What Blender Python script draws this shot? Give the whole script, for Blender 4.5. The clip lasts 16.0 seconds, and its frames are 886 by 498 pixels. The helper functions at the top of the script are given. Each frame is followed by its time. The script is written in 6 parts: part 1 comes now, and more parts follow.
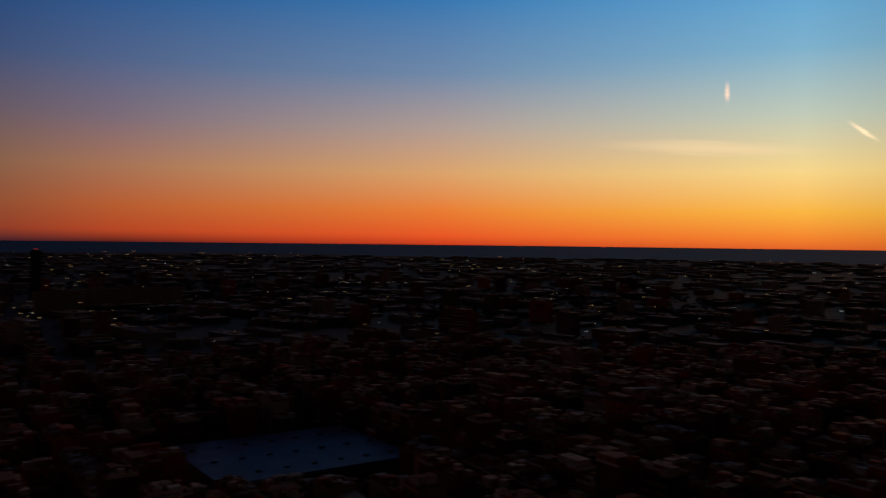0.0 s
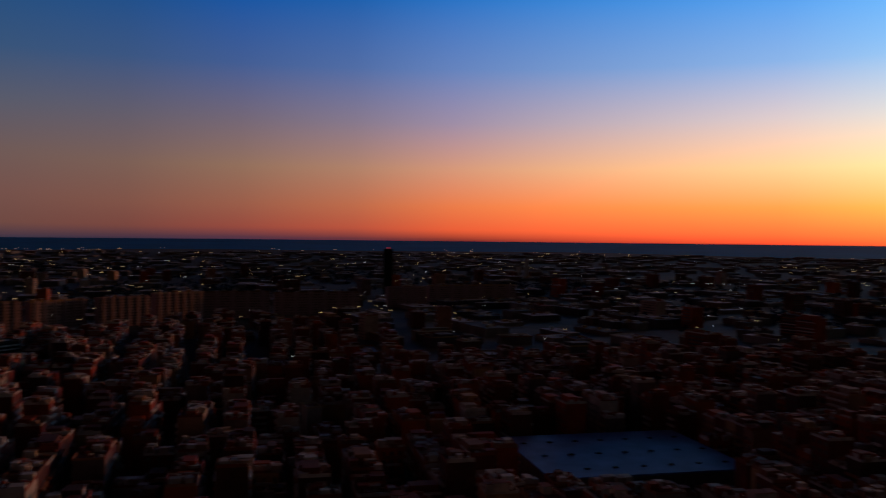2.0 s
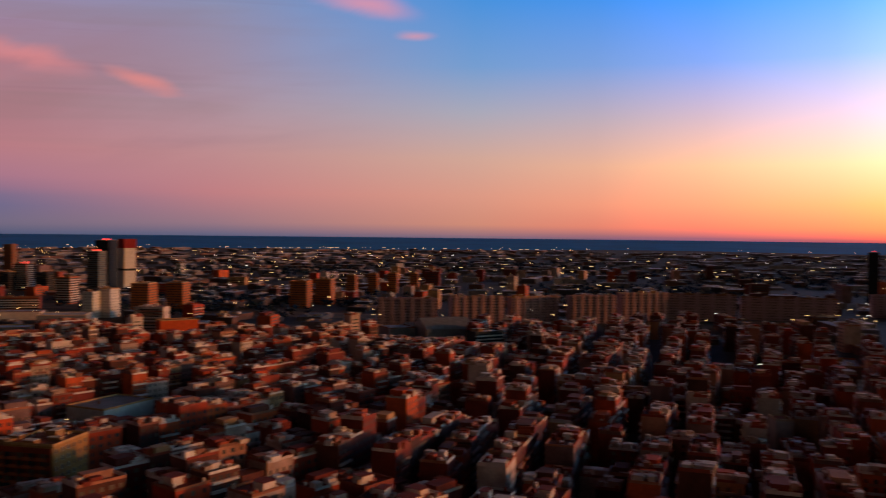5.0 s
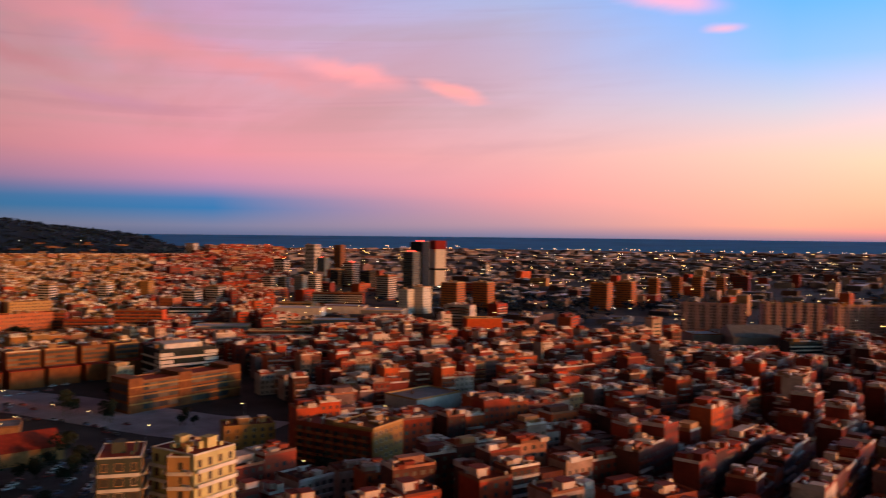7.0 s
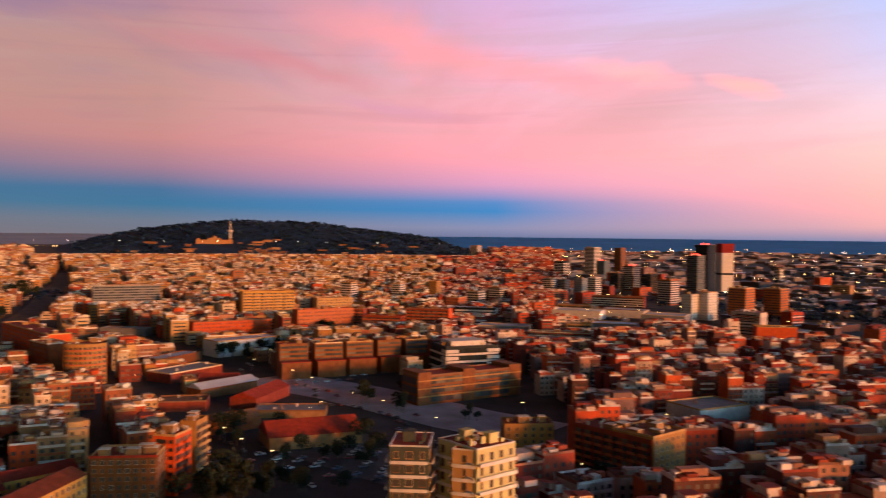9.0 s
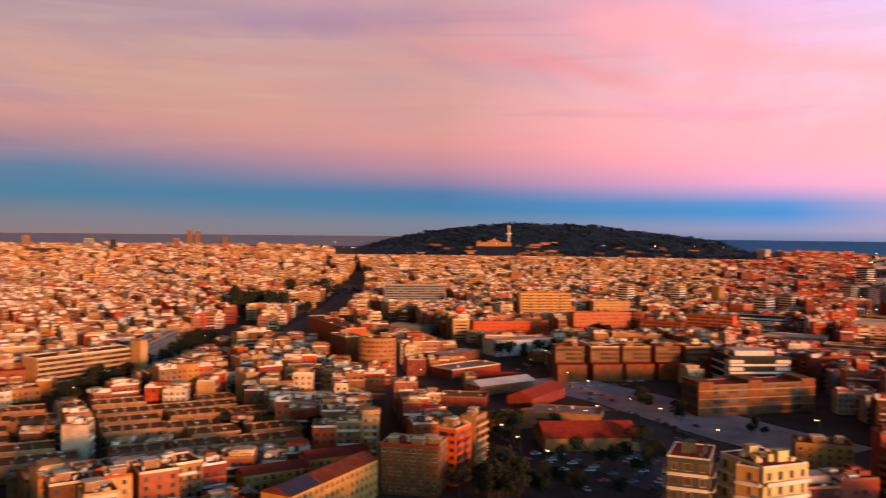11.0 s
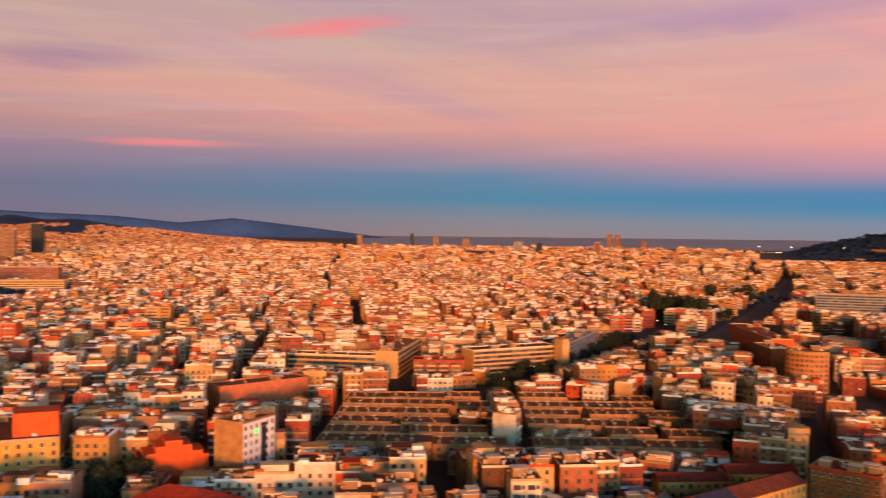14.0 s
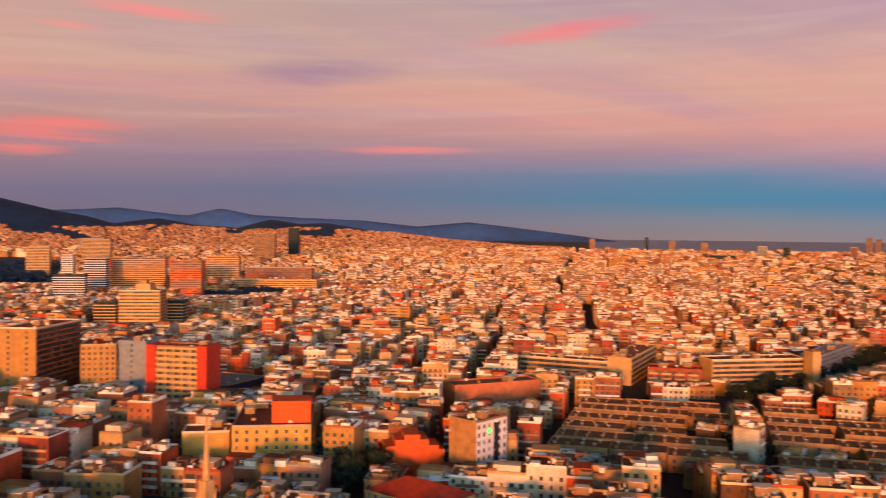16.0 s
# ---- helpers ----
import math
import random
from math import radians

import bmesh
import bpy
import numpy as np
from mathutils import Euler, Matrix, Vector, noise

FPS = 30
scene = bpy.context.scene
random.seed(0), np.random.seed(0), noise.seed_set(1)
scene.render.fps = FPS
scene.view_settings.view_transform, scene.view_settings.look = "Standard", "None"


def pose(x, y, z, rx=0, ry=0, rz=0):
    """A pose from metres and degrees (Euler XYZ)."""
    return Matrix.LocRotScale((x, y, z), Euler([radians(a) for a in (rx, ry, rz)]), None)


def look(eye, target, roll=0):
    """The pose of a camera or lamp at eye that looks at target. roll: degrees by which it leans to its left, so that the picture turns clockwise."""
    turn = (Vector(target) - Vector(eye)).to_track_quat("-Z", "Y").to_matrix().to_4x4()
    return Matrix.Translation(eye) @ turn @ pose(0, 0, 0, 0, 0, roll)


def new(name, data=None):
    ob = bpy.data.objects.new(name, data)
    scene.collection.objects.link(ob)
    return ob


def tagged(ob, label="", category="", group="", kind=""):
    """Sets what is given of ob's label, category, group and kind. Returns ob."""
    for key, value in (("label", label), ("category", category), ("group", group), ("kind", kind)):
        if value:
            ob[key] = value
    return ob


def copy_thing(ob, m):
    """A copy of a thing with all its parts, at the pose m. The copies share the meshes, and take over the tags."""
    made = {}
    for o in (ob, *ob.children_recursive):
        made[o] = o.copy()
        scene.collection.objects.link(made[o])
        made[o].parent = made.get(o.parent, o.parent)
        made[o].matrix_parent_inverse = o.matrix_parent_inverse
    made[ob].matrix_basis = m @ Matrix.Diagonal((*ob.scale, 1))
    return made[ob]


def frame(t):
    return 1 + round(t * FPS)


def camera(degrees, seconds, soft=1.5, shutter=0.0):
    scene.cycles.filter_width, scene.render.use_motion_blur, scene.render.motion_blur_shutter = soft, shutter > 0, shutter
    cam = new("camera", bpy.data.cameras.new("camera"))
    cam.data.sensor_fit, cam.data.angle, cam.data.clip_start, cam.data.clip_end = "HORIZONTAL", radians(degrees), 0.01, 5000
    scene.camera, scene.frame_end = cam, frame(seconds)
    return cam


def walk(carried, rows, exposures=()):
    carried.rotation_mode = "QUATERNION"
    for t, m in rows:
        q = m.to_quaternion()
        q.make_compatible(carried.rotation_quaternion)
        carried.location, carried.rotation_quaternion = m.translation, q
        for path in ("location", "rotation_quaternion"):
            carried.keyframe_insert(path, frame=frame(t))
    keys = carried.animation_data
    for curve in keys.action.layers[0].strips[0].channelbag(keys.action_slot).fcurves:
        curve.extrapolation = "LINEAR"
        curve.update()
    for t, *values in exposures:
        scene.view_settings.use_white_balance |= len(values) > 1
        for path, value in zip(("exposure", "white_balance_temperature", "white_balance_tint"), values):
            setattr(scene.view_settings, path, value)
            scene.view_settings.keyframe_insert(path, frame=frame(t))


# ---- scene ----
cam = camera(54.78, 16.0, soft=1.1, shutter=0.7)
EYE = 100.0
# seconds, yaw, pitch, roll: the aircraft hovers and turns on the spot
TURN = [
    (0.0, -5.22, -0.59, -0.66), (0.5, 0.0, -0.63, -0.63), (1.0, 6.24, -0.71, -0.61), (1.5, 11.56, -0.77, -0.60),
    (2.0, 16.59, -0.85, -0.59), (2.5, 21.86, -0.90, -0.59), (3.0, 26.75, -0.95, -0.61), (5.5, 52.15, -1.08, -0.61),
    (6.0, 57.19, -1.10, -0.61), (6.5, 62.01, -1.10, -0.61), (7.0, 66.95, -1.13, -0.60), (7.5, 71.75, -1.11, -0.57),
    (8.0, 76.51, -1.12, -0.56), (10.5, 99.08, -1.14, -0.61), (11.0, 103.91, -1.14, -0.61), (11.5, 108.63, -1.14, -0.60),
    (12.0, 113.20, -1.13, -0.59), (12.5, 117.17, -1.15, -0.58), (13.0, 121.69, -1.16, -0.60), (13.5, 126.83, -1.17, -0.58),
    (14.0, 131.43, -1.16, -0.59), (14.5, 135.54, -1.14, -0.60), (15.0, 139.38, -1.12, -0.60), (15.5, 143.15, -1.09, -0.61),
    (16.0, 146.91, -1.07, -0.60),
]
EXPOSURES = [(0.0, -4.55, 5950, 10), (1.0, -4.22, 5800, 10), (2.0, -3.66, 5400, 10), (3.2, -2.95, 5400, 10), (4.4, -2.25, 5850, 10), (5.3, -1.45, 6350, 10), (6.5, -0.98, 6500, 10), (8.0, -0.66, 6600, 10), (10.3, -0.34, 6650, 10), (11.5, -0.18, 6750, 10), (13.0, -0.08, 6950, 10), (16.0, -0.13, 6950, 10)]
walk(cam, [(t, pose(0, 0, EYE, 90 + pitch, roll, yaw)) for t, yaw, pitch, roll in TURN], EXPOSURES)


# ---- sky, sun ----
def lin(r, g, b, gain=1.0):
    """A linear colour from 8-bit display values."""
    f = lambda v: (v / 255 / 12.92 if v <= 10.3 else ((v / 255 + 0.055) / 1.055) ** 2.4) * gain
    return (f(r), f(g), f(b), 1.0)


SUN_AZ, SUN_EL = -47.0, 6.5

world = bpy.data.worlds.new("twilight_sky")
scene.world = world
world.use_nodes = True
wt = world.node_tree
wt.nodes.clear()


def wnode(kind, **props):
    n = wt.nodes.new(kind)
    for key, value in props.items():
        if key == "operation":
            n.operation = value
        elif key == "blend":
            n.data_type, n.blend_type = "RGBA", value
    return n


def wmath(op, a, b=None, c=None):
    n = wnode("ShaderNodeMath", operation=op)
    for i, v in enumerate((a, b, c)):
        if v is None:
            continue
        if isinstance(v, (int, float)):
            n.inputs[i].default_value = v
        else:
            wt.links.new(v, n.inputs[i])
    return n.outputs[0]


def wrange(v, a, b, c=0.0, d=1.0, smooth=False):
    n = wt.nodes.new("ShaderNodeMapRange")
    n.interpolation_type = "SMOOTHSTEP" if smooth else "LINEAR"
    for i, k in enumerate((a, b, c, d)):
        n.inputs[i + 1].default_value = k
    wt.links.new(v, n.inputs[0])
    return n.outputs[0]


def wmix(fac, a, b, blend="MIX"):
    n = wnode("ShaderNodeMix", blend=blend)
    for sock, v in ((n.inputs[0], fac), (n.inputs[6], a), (n.inputs[7], b)):
        if isinstance(v, (int, float)):
            sock.default_value = v
        elif isinstance(v, tuple):
            sock.default_value = v
        else:
            wt.links.new(v, sock)
    return n.outputs[2]


sky_xyz = wt.nodes.new("ShaderNodeSeparateXYZ")
sky_dir = wt.nodes.new("ShaderNodeTexCoord")
wt.links.new(sky_dir.outputs["Generated"], sky_xyz.inputs[0])
SX, SY, SZ = sky_xyz.outputs
EL = wmath("MULTIPLY", wmath("ARCSINE", SZ), 180 / math.pi)
AZ = wmath("MULTIPLY", wmath("ARCTAN2", wmath("MULTIPLY", SX, -1.0), SY), 180 / math.pi)

# azimuth, gain, then the colours up from the horizon (elevation in degrees, display colour)
SKY = [
    (-80, 1.6, [(-1, (255, 120, 30)), (1, (255, 150, 50)), (4, (255, 205, 110)), (8, (235, 215, 160)), (16, (140, 190, 215)), (22, (30, 45, 70)), (34, (4, 6, 12))]),
    (-50, 9.0, [(-0.4, (225, 95, 35)), (0.4, (245, 130, 40)), (2, (252, 180, 60)), (4.5, (250, 212, 130)), (8, (195, 200, 175)), (12, (130, 175, 195)), (16, (95, 160, 200)), (22, (20, 35, 60)), (34, (3, 6, 12))]),
    (-28, 24.0, [(-0.4, (225, 95, 35)), (0.4, (245, 130, 40)), (2, (252, 180, 60)), (4.5, (250, 212, 130)), (8, (195, 200, 175)), (12, (130, 175, 195)), (16, (95, 160, 200)), (22, (20, 35, 60)), (34, (3, 6, 12))]),
    (-5, 20.5, [(-0.4, (205, 55, 25)), (0.3, (248, 92, 35)), (2, (250, 132, 50)), (4.5, (235, 172, 108)), (7.5, (190, 165, 150)), (11, (122, 145, 172)), (16, (60, 125, 180)), (22, (15, 30, 55)), (34, (2, 5, 12))]),
    (16, 12.8, [(-0.4, (90, 30, 35)), (0.4, (238, 92, 45)), (2, (240, 122, 62)), (4.5, (220, 150, 108)), (7.5, (165, 140, 150)), (11, (110, 130, 172)), (16, (45, 112, 180)), (24, (8, 20, 45)), (40, (2, 5, 12))]),
    (22.5, 7.8, [(-0.4, (85, 50, 67)), (0.5, (238, 104, 67)), (2, (242, 133, 83)), (4.5, (227, 161, 119)), (7.5, (176, 150, 159)), (11, (112, 136, 188)), (16, (42, 118, 198)), (22.5, (22, 28, 48)), (36, (4, 6, 14))]),
    (30, 4.8, [(-0.4, (80, 70, 100)), (0.5, (238, 116, 88)), (2, (244, 145, 104)), (4.5, (234, 172, 130)), (7.5, (188, 160, 168)), (11, (118, 146, 208)), (16, (40, 132, 232)), (22, (28, 22, 26)), (34, (5, 5, 8))]),
    (37, 3.4, [(-0.4, (100, 87, 115)), (0.5, (226, 130, 106)), (2, (239, 153, 120)), (4.5, (232, 174, 143)), (7.5, (190, 170, 178)), (11, (124, 158, 214)), (16, (55, 143, 233)), (22.5, (27, 21, 25)), (36, (5, 5, 8))]),
    (45, 2.75, [(-0.4, (120, 105, 130)), (0.6, (225, 150, 125)), (2.5, (238, 165, 140)), (5, (228, 180, 160)), (8, (186, 182, 195)), (11, (130, 170, 220)), (16, (70, 155, 235)), (22, (28, 22, 26)), (34, (5, 5, 8))]),
    (62, 2.25, [(-0.4, (100, 112, 145)), (0.5, (178, 138, 150)), (2.5, (228, 150, 152)), (5, (226, 165, 165)), (8, (208, 174, 186)), (11, (190, 178, 205)), (16, (150, 180, 226)), (22, (28, 22, 26)), (34, (5, 5, 8))]),
    (82, 1.9, [(-0.4, (95, 105, 140)), (0.3, (125, 128, 160)), (1.4, (60, 122, 178)), (2.0, (80, 125, 180)), (3.2, (200, 142, 175)), (5, (240, 152, 165)), (9, (226, 165, 182)), (16, (192, 165, 212)), (22, (28, 22, 26)), (34, (5, 5, 8))]),
    (104, 1.12, [(-0.4, (132, 132, 148)), (0.6, (125, 138, 160)), (1.6, (74, 134, 176)), (2.6, (84, 130, 176)), (4.0, (186, 142, 166)), (5.8, (230, 158, 156)), (8.5, (222, 168, 160)), (12, (212, 168, 166)), (16, (196, 160, 180)), (22, (28, 22, 26)), (34, (5, 5, 8))]),
    (128, 1.1, [(-0.4, (150, 130, 132)), (0.9, (130, 134, 148)), (2.2, (82, 134, 166)), (3.8, (98, 134, 168)), (5.2, (166, 140, 158)), (6.8, (214, 156, 150)), (9.5, (216, 168, 154)), (12, (204, 170, 160)), (16, (186, 158, 168)), (22, (28, 22, 26)), (34, (5, 5, 8))]),
    (158, 1.1, [(-0.4, (128, 108, 122)), (0.8, (122, 114, 138)), (2.8, (112, 116, 144)), (4.8, (146, 126, 150)), (7, (192, 146, 146)), (10, (202, 166, 152)), (16, (186, 164, 160)), (22, (28, 22, 26)), (34, (5, 5, 8))]),
    (180, 1.1, [(-0.4, (120, 100, 115)), (2.5, (125, 114, 142)), (5, (168, 132, 138)), (10, (208, 162, 150)), (16, (194, 165, 160)), (22, (28, 22, 26)), (34, (5, 5, 8))]),
]


def sky_ramp(stops, gain):
    n = wt.nodes.new("ShaderNodeValToRGB")
    ramp = n.color_ramp
    for i, (el, c) in enumerate(stops):
        p = (el + 1) / 41.0
        e = ramp.elements[i] if i < 2 else ramp.elements.new(p)
        e.position, e.color = p, lin(*c)
    wt.links.new(wrange(EL, -1, 40), n.inputs[0])
    s = wt.nodes.new("ShaderNodeVectorMath")
    s.operation = "SCALE"
    s.inputs[3].default_value = gain
    wt.links.new(n.outputs[0], s.inputs[0])
    return s.outputs[0]


sky = None
for i, (az, gain, stops) in enumerate(SKY):
    r = sky_ramp(stops, gain)
    sky = r if sky is None else wmix(wrange(AZ, SKY[i - 1][0], az), sky, r)
# behind the camera's sweep the west fades back into the east
night = [(-1, (70, 45, 50)), (6, (60, 45, 60)), (16, (30, 28, 42)), (34, (3, 5, 10))]
sky = wmix(wrange(AZ, 176, 179.9), sky, sky_ramp(night, 0.7))
sky = wmix(wrange(AZ, -150, -105), sky_ramp(night, 0.7), sky)

# high cloud: pink streaks, long towards the sunset
plane = wt.nodes.new("ShaderNodeCombineXYZ")
den = wmath("ADD", wmath("MAXIMUM", SZ, 0.0), 0.045)
wt.links.new(wmath("DIVIDE", SX, den), plane.inputs[0])
wt.links.new(wmath("DIVIDE", SY, den), plane.inputs[1])
turned = wt.nodes.new("ShaderNodeMapping")
turned.inputs["Rotation"].default_value = (0, 0, radians(-28))
turned.inputs["Scale"].default_value = (0.16, 0.42, 1)
wt.links.new(plane.outputs[0], turned.inputs[0])


def cloud_noise(scale, detail, seed):
    n = wt.nodes.new("ShaderNodeTexNoise")
    n.noise_dimensions = "4D"
    n.inputs["W"].default_value = seed
    n.inputs["Scale"].default_value, n.inputs["Detail"].default_value, n.inputs["Roughness"].default_value = scale, detail, 0.55
    n.inputs["Distortion"].default_value = 0.6
    wt.links.new(turned.outputs[0], n.inputs["Vector"])
    return n.outputs[0]


east = wrange(AZ, 46, 75, smooth=True)
lift = wrange(EL, 3.0, 8.5, smooth=True)
pink_fac = wmath("MULTIPLY", wmath("MULTIPLY", wrange(cloud_noise(0.9, 6, 3.1), 0.48, 0.68, smooth=True), lift), wmath("MULTIPLY", east, 0.42))
sky = wmix(pink_fac, sky, lin(250, 160, 156, 1.1))
mauve_fac = wmath("MULTIPLY", wmath("MULTIPLY", wrange(cloud_noise(1.3, 6, 8.4), 0.50, 0.68, smooth=True), lift), wmath("MULTIPLY", east, 0.38))
sky = wmix(mauve_fac, sky, lin(165, 138, 178, 1.1))
# fine layered streaks, nearly level
level = wt.nodes.new("ShaderNodeCombineXYZ")
wt.links.new(wmath("MULTIPLY", AZ, 0.045), level.inputs[0])
wt.links.new(wmath("ADD", wmath("MULTIPLY", EL, 0.85), wmath("MULTIPLY", AZ, 0.02)), level.inputs[1])
streak = wt.nodes.new("ShaderNodeTexNoise")
streak.inputs["Scale"].default_value, streak.inputs["Detail"].default_value, streak.inputs["Distortion"].default_value = 1.0, 6, 0.8
wt.links.new(level.outputs[0], streak.inputs["Vector"])
streak_fac = wmath("MULTIPLY", wmath("MULTIPLY", wrange(streak.outputs[0], 0.45, 0.7, smooth=True), lift), wmath("MULTIPLY", east, 0.22))
sky = wmix(streak_fac, sky, lin(222, 190, 186, 1.1))
dusk_fac = wmath("MULTIPLY", wmath("MULTIPLY", wrange(streak.outputs[0], 0.46, 0.28, smooth=True), lift), wmath("MULTIPLY", east, 0.16))
sky = wmix(dusk_fac, sky, lin(190, 140, 165, 1.0))

ripple = wmath("SUBTRACT", cloud_noise(2.2, 6, 1.7), 0.5)
ripple_b = wmath("SUBTRACT", cloud_noise(6.0, 5, 5.2), 0.5)


def wisp(az, el, half_az, half_el, colour, tilt=0.0, strength=0.8, gain=1.12):
    """One streak of cloud at its bearing, ragged and soft at the edges."""
    global sky
    da = wmath("ADD", wmath("SUBTRACT", AZ, az), wmath("MULTIPLY", ripple, half_az * 1.6))
    de = wmath("SUBTRACT", wmath("SUBTRACT", EL, el), wmath("MULTIPLY", da, tilt))
    de = wmath("ADD", de, wmath("MULTIPLY", ripple_b, half_el * 2.6))
    d = wmath("ADD", wmath("POWER", wmath("ABSOLUTE", wmath("DIVIDE", da, half_az)), 2.0), wmath("POWER", wmath("ABSOLUTE", wmath("DIVIDE", de, half_el)), 2.0))
    d = wmath("SQRT", d)
    sky = wmix(wmath("MULTIPLY", wrange(d, 1.35, 0.0, smooth=True), strength), sky, lin(*colour, gain))


wisp(-23.5, 9.4, 0.12, 0.75, (255, 205, 165), 0.6, 0.95, 34.0)
wisp(-31.4, 6.8, 0.8, 0.16, (255, 215, 165), 0.75, 0.90, 34.0)
wisp(-23, 6.0, 6.5, 0.45, (255, 215, 160), 0.05, 0.5, 25.0)
wisp(73, 10.3, 3.6, 0.8, (255, 158, 158), 0.22, 0.8, 2.3)
wisp(66.2, 9.3, 2.3, 0.5, (255, 158, 152), 0.24, 0.85, 2.4)
wisp(52.5, 14.8, 3.2, 0.8, (255, 170, 190), 0.1, 0.8, 2.4)
wisp(49, 13.0, 1.3, 0.35, (250, 175, 190), 0.0, 0.7, 2.4)
wisp(88, 12.5, 9, 2.0, (255, 155, 158), 0.2, 0.64, 1.7)
wisp(78, 10.5, 6, 1.1, (255, 158, 160), 0.22, 0.60, 1.7)
wisp(89, 8.1, 6, 0.7, (205, 145, 175), 0.12, 0.48, 1.7)
wisp(112, 13.6, 14, 1.2, (165, 135, 180), -0.05, 0.48)
wisp(98, 10.8, 9, 0.9, (250, 150, 160), 0.16, 0.48)
wisp(139.5, 13.2, 6.0, 0.55, (250, 125, 135), -0.1, 0.68)
wisp(149, 5.5, 4.8, 0.28, (255, 140, 135), 0.0, 0.68)
wisp(155.5, 10.3, 5.5, 1.0, (155, 120, 160), -0.06, 0.60)
wisp(171.8, 6.2, 5.6, 0.85, (255, 125, 120), -0.05, 0.72)
wisp(173, 4.8, 3.0, 0.4, (255, 130, 120), 0.0, 0.68)
wisp(165.5, 13.6, 4.0, 0.45, (255, 140, 140), 0.05, 0.68)
wisp(170.5, 12.3, 2.0, 0.25, (250, 150, 140), 0.0, 0.56)


bg = wt.nodes.new("ShaderNodeBackground")
bg.inputs[1].default_value = 1.0
wt.links.new(sky, bg.inputs[0])
wt.links.new(bg.outputs[0], wt.nodes.new("ShaderNodeOutputWorld").inputs[0])

sun = new("sun", bpy.data.lights.new("sun", "SUN"))
sun.data.energy, sun.data.angle, sun.data.color = 5.9, radians(4), (1.0, 0.325, 0.066)
sa, se = radians(SUN_AZ), radians(SUN_EL)
sun.matrix_basis = look((0, 0, 300), (math.sin(sa) * math.cos(se), -math.cos(sa) * math.cos(se), 300 - math.sin(se)))


# ---- materials ----
def material(name, colours, rough=0.85, pick="object", scale=0.35, vary=0.35, bump=0.25, metal=0.0, fine=6.0, spec=0.3):
    """A procedural surface: one of several base colours by piece, with stains and grain."""
    m = bpy.data.materials.new(name)
    m.use_nodes = True
    t = m.node_tree
    p = t.nodes["Principled BSDF"]
    p.inputs["Roughness"].default_value, p.inputs["Metallic"].default_value = rough, metal
    p.inputs["Specular IOR Level"].default_value = spec
    ramp = t.nodes.new("ShaderNodeValToRGB")
    ramp.color_ramp.interpolation = "CONSTANT"
    while len(ramp.color_ramp.elements) < len(colours):
        ramp.color_ramp.elements.new(0.5)
    for i, c in enumerate(colours):
        ramp.color_ramp.elements[i].position = i / len(colours)
        ramp.color_ramp.elements[i].color = (*c, 1.0)
    if pick == "object":
        t.links.new(t.nodes.new("ShaderNodeObjectInfo").outputs["Random"], ramp.inputs[0])
    else:
        t.links.new(t.nodes.new("ShaderNodeNewGeometry").outputs["Random Per Island"], ramp.inputs[0])
    where = t.nodes.new("ShaderNodeTexCoord").outputs["Object"]
    layers = []
    for sc, detail in ((scale, 4), (fine, 3)):
        n = t.nodes.new("ShaderNodeTexNoise")
        n.inputs["Scale"].default_value, n.inputs["Detail"].default_value = sc, detail
        t.links.new(where, n.inputs["Vector"])
        r = t.nodes.new("ShaderNodeMapRange")
        r.inputs[1].default_value, r.inputs[2].default_value = 0.3, 0.7
        k = vary if sc == scale else vary * 0.5
        r.inputs[3].default_value, r.inputs[4].default_value = 1 - k, 1 + k * 0.6
        t.links.new(n.outputs[0], r.inputs[0])
        layers.append((n, r))
    mul = t.nodes.new("ShaderNodeMath")
    mul.operation = "MULTIPLY"
    t.links.new(layers[0][1].outputs[0], mul.inputs[0])
    t.links.new(layers[1][1].outputs[0], mul.inputs[1])
    sc = t.nodes.new("ShaderNodeVectorMath")
    sc.operation = "SCALE"
    t.links.new(ramp.outputs[0], sc.inputs[0])
    t.links.new(mul.outputs[0], sc.inputs[3])
    t.links.new(sc.outputs[0], p.inputs["Base Color"])
    if bump:
        b = t.nodes.new("ShaderNodeBump")
        b.inputs["Strength"].default_value, b.inputs["Distance"].default_value = bump, 0.05
        t.links.new(layers[1][0].outputs[0], b.inputs["Height"])
        t.links.new(b.outputs[0], p.inputs["Normal"])
    return m


def glow(name, colour, strength):
    m = bpy.data.materials.new(name)
    m.use_nodes = True
    p = m.node_tree.nodes["Principled BSDF"]
    p.inputs["Base Color"].default_value = (*colour, 1)
    p.inputs["Emission Color"].default_value, p.inputs["Emission Strength"].default_value = (*colour, 1), strength
    m.cycles.emission_sampling = "NONE"
    return m


CREAM, OCHRE, SAND, WHITE = (0.46, 0.255, 0.095), (0.40, 0.16, 0.03), (0.28, 0.145, 0.058), (0.60, 0.45, 0.29)
BRICK, RUST, TERRA, PINK = (0.24, 0.038, 0.016), (0.44, 0.060, 0.012), (0.30, 0.085, 0.03), (0.36, 0.145, 0.075)
GREY, BROWN, TAN, RED = (0.21, 0.155, 0.11), (0.12, 0.05, 0.022), (0.35, 0.165, 0.042), (0.40, 0.03, 0.010)
WALLS = [CREAM, SAND, TERRA, WHITE, RUST, OCHRE, CREAM, TERRA, BROWN, PINK, WHITE, CREAM, BRICK, SAND, TAN, WHITE, RUST]
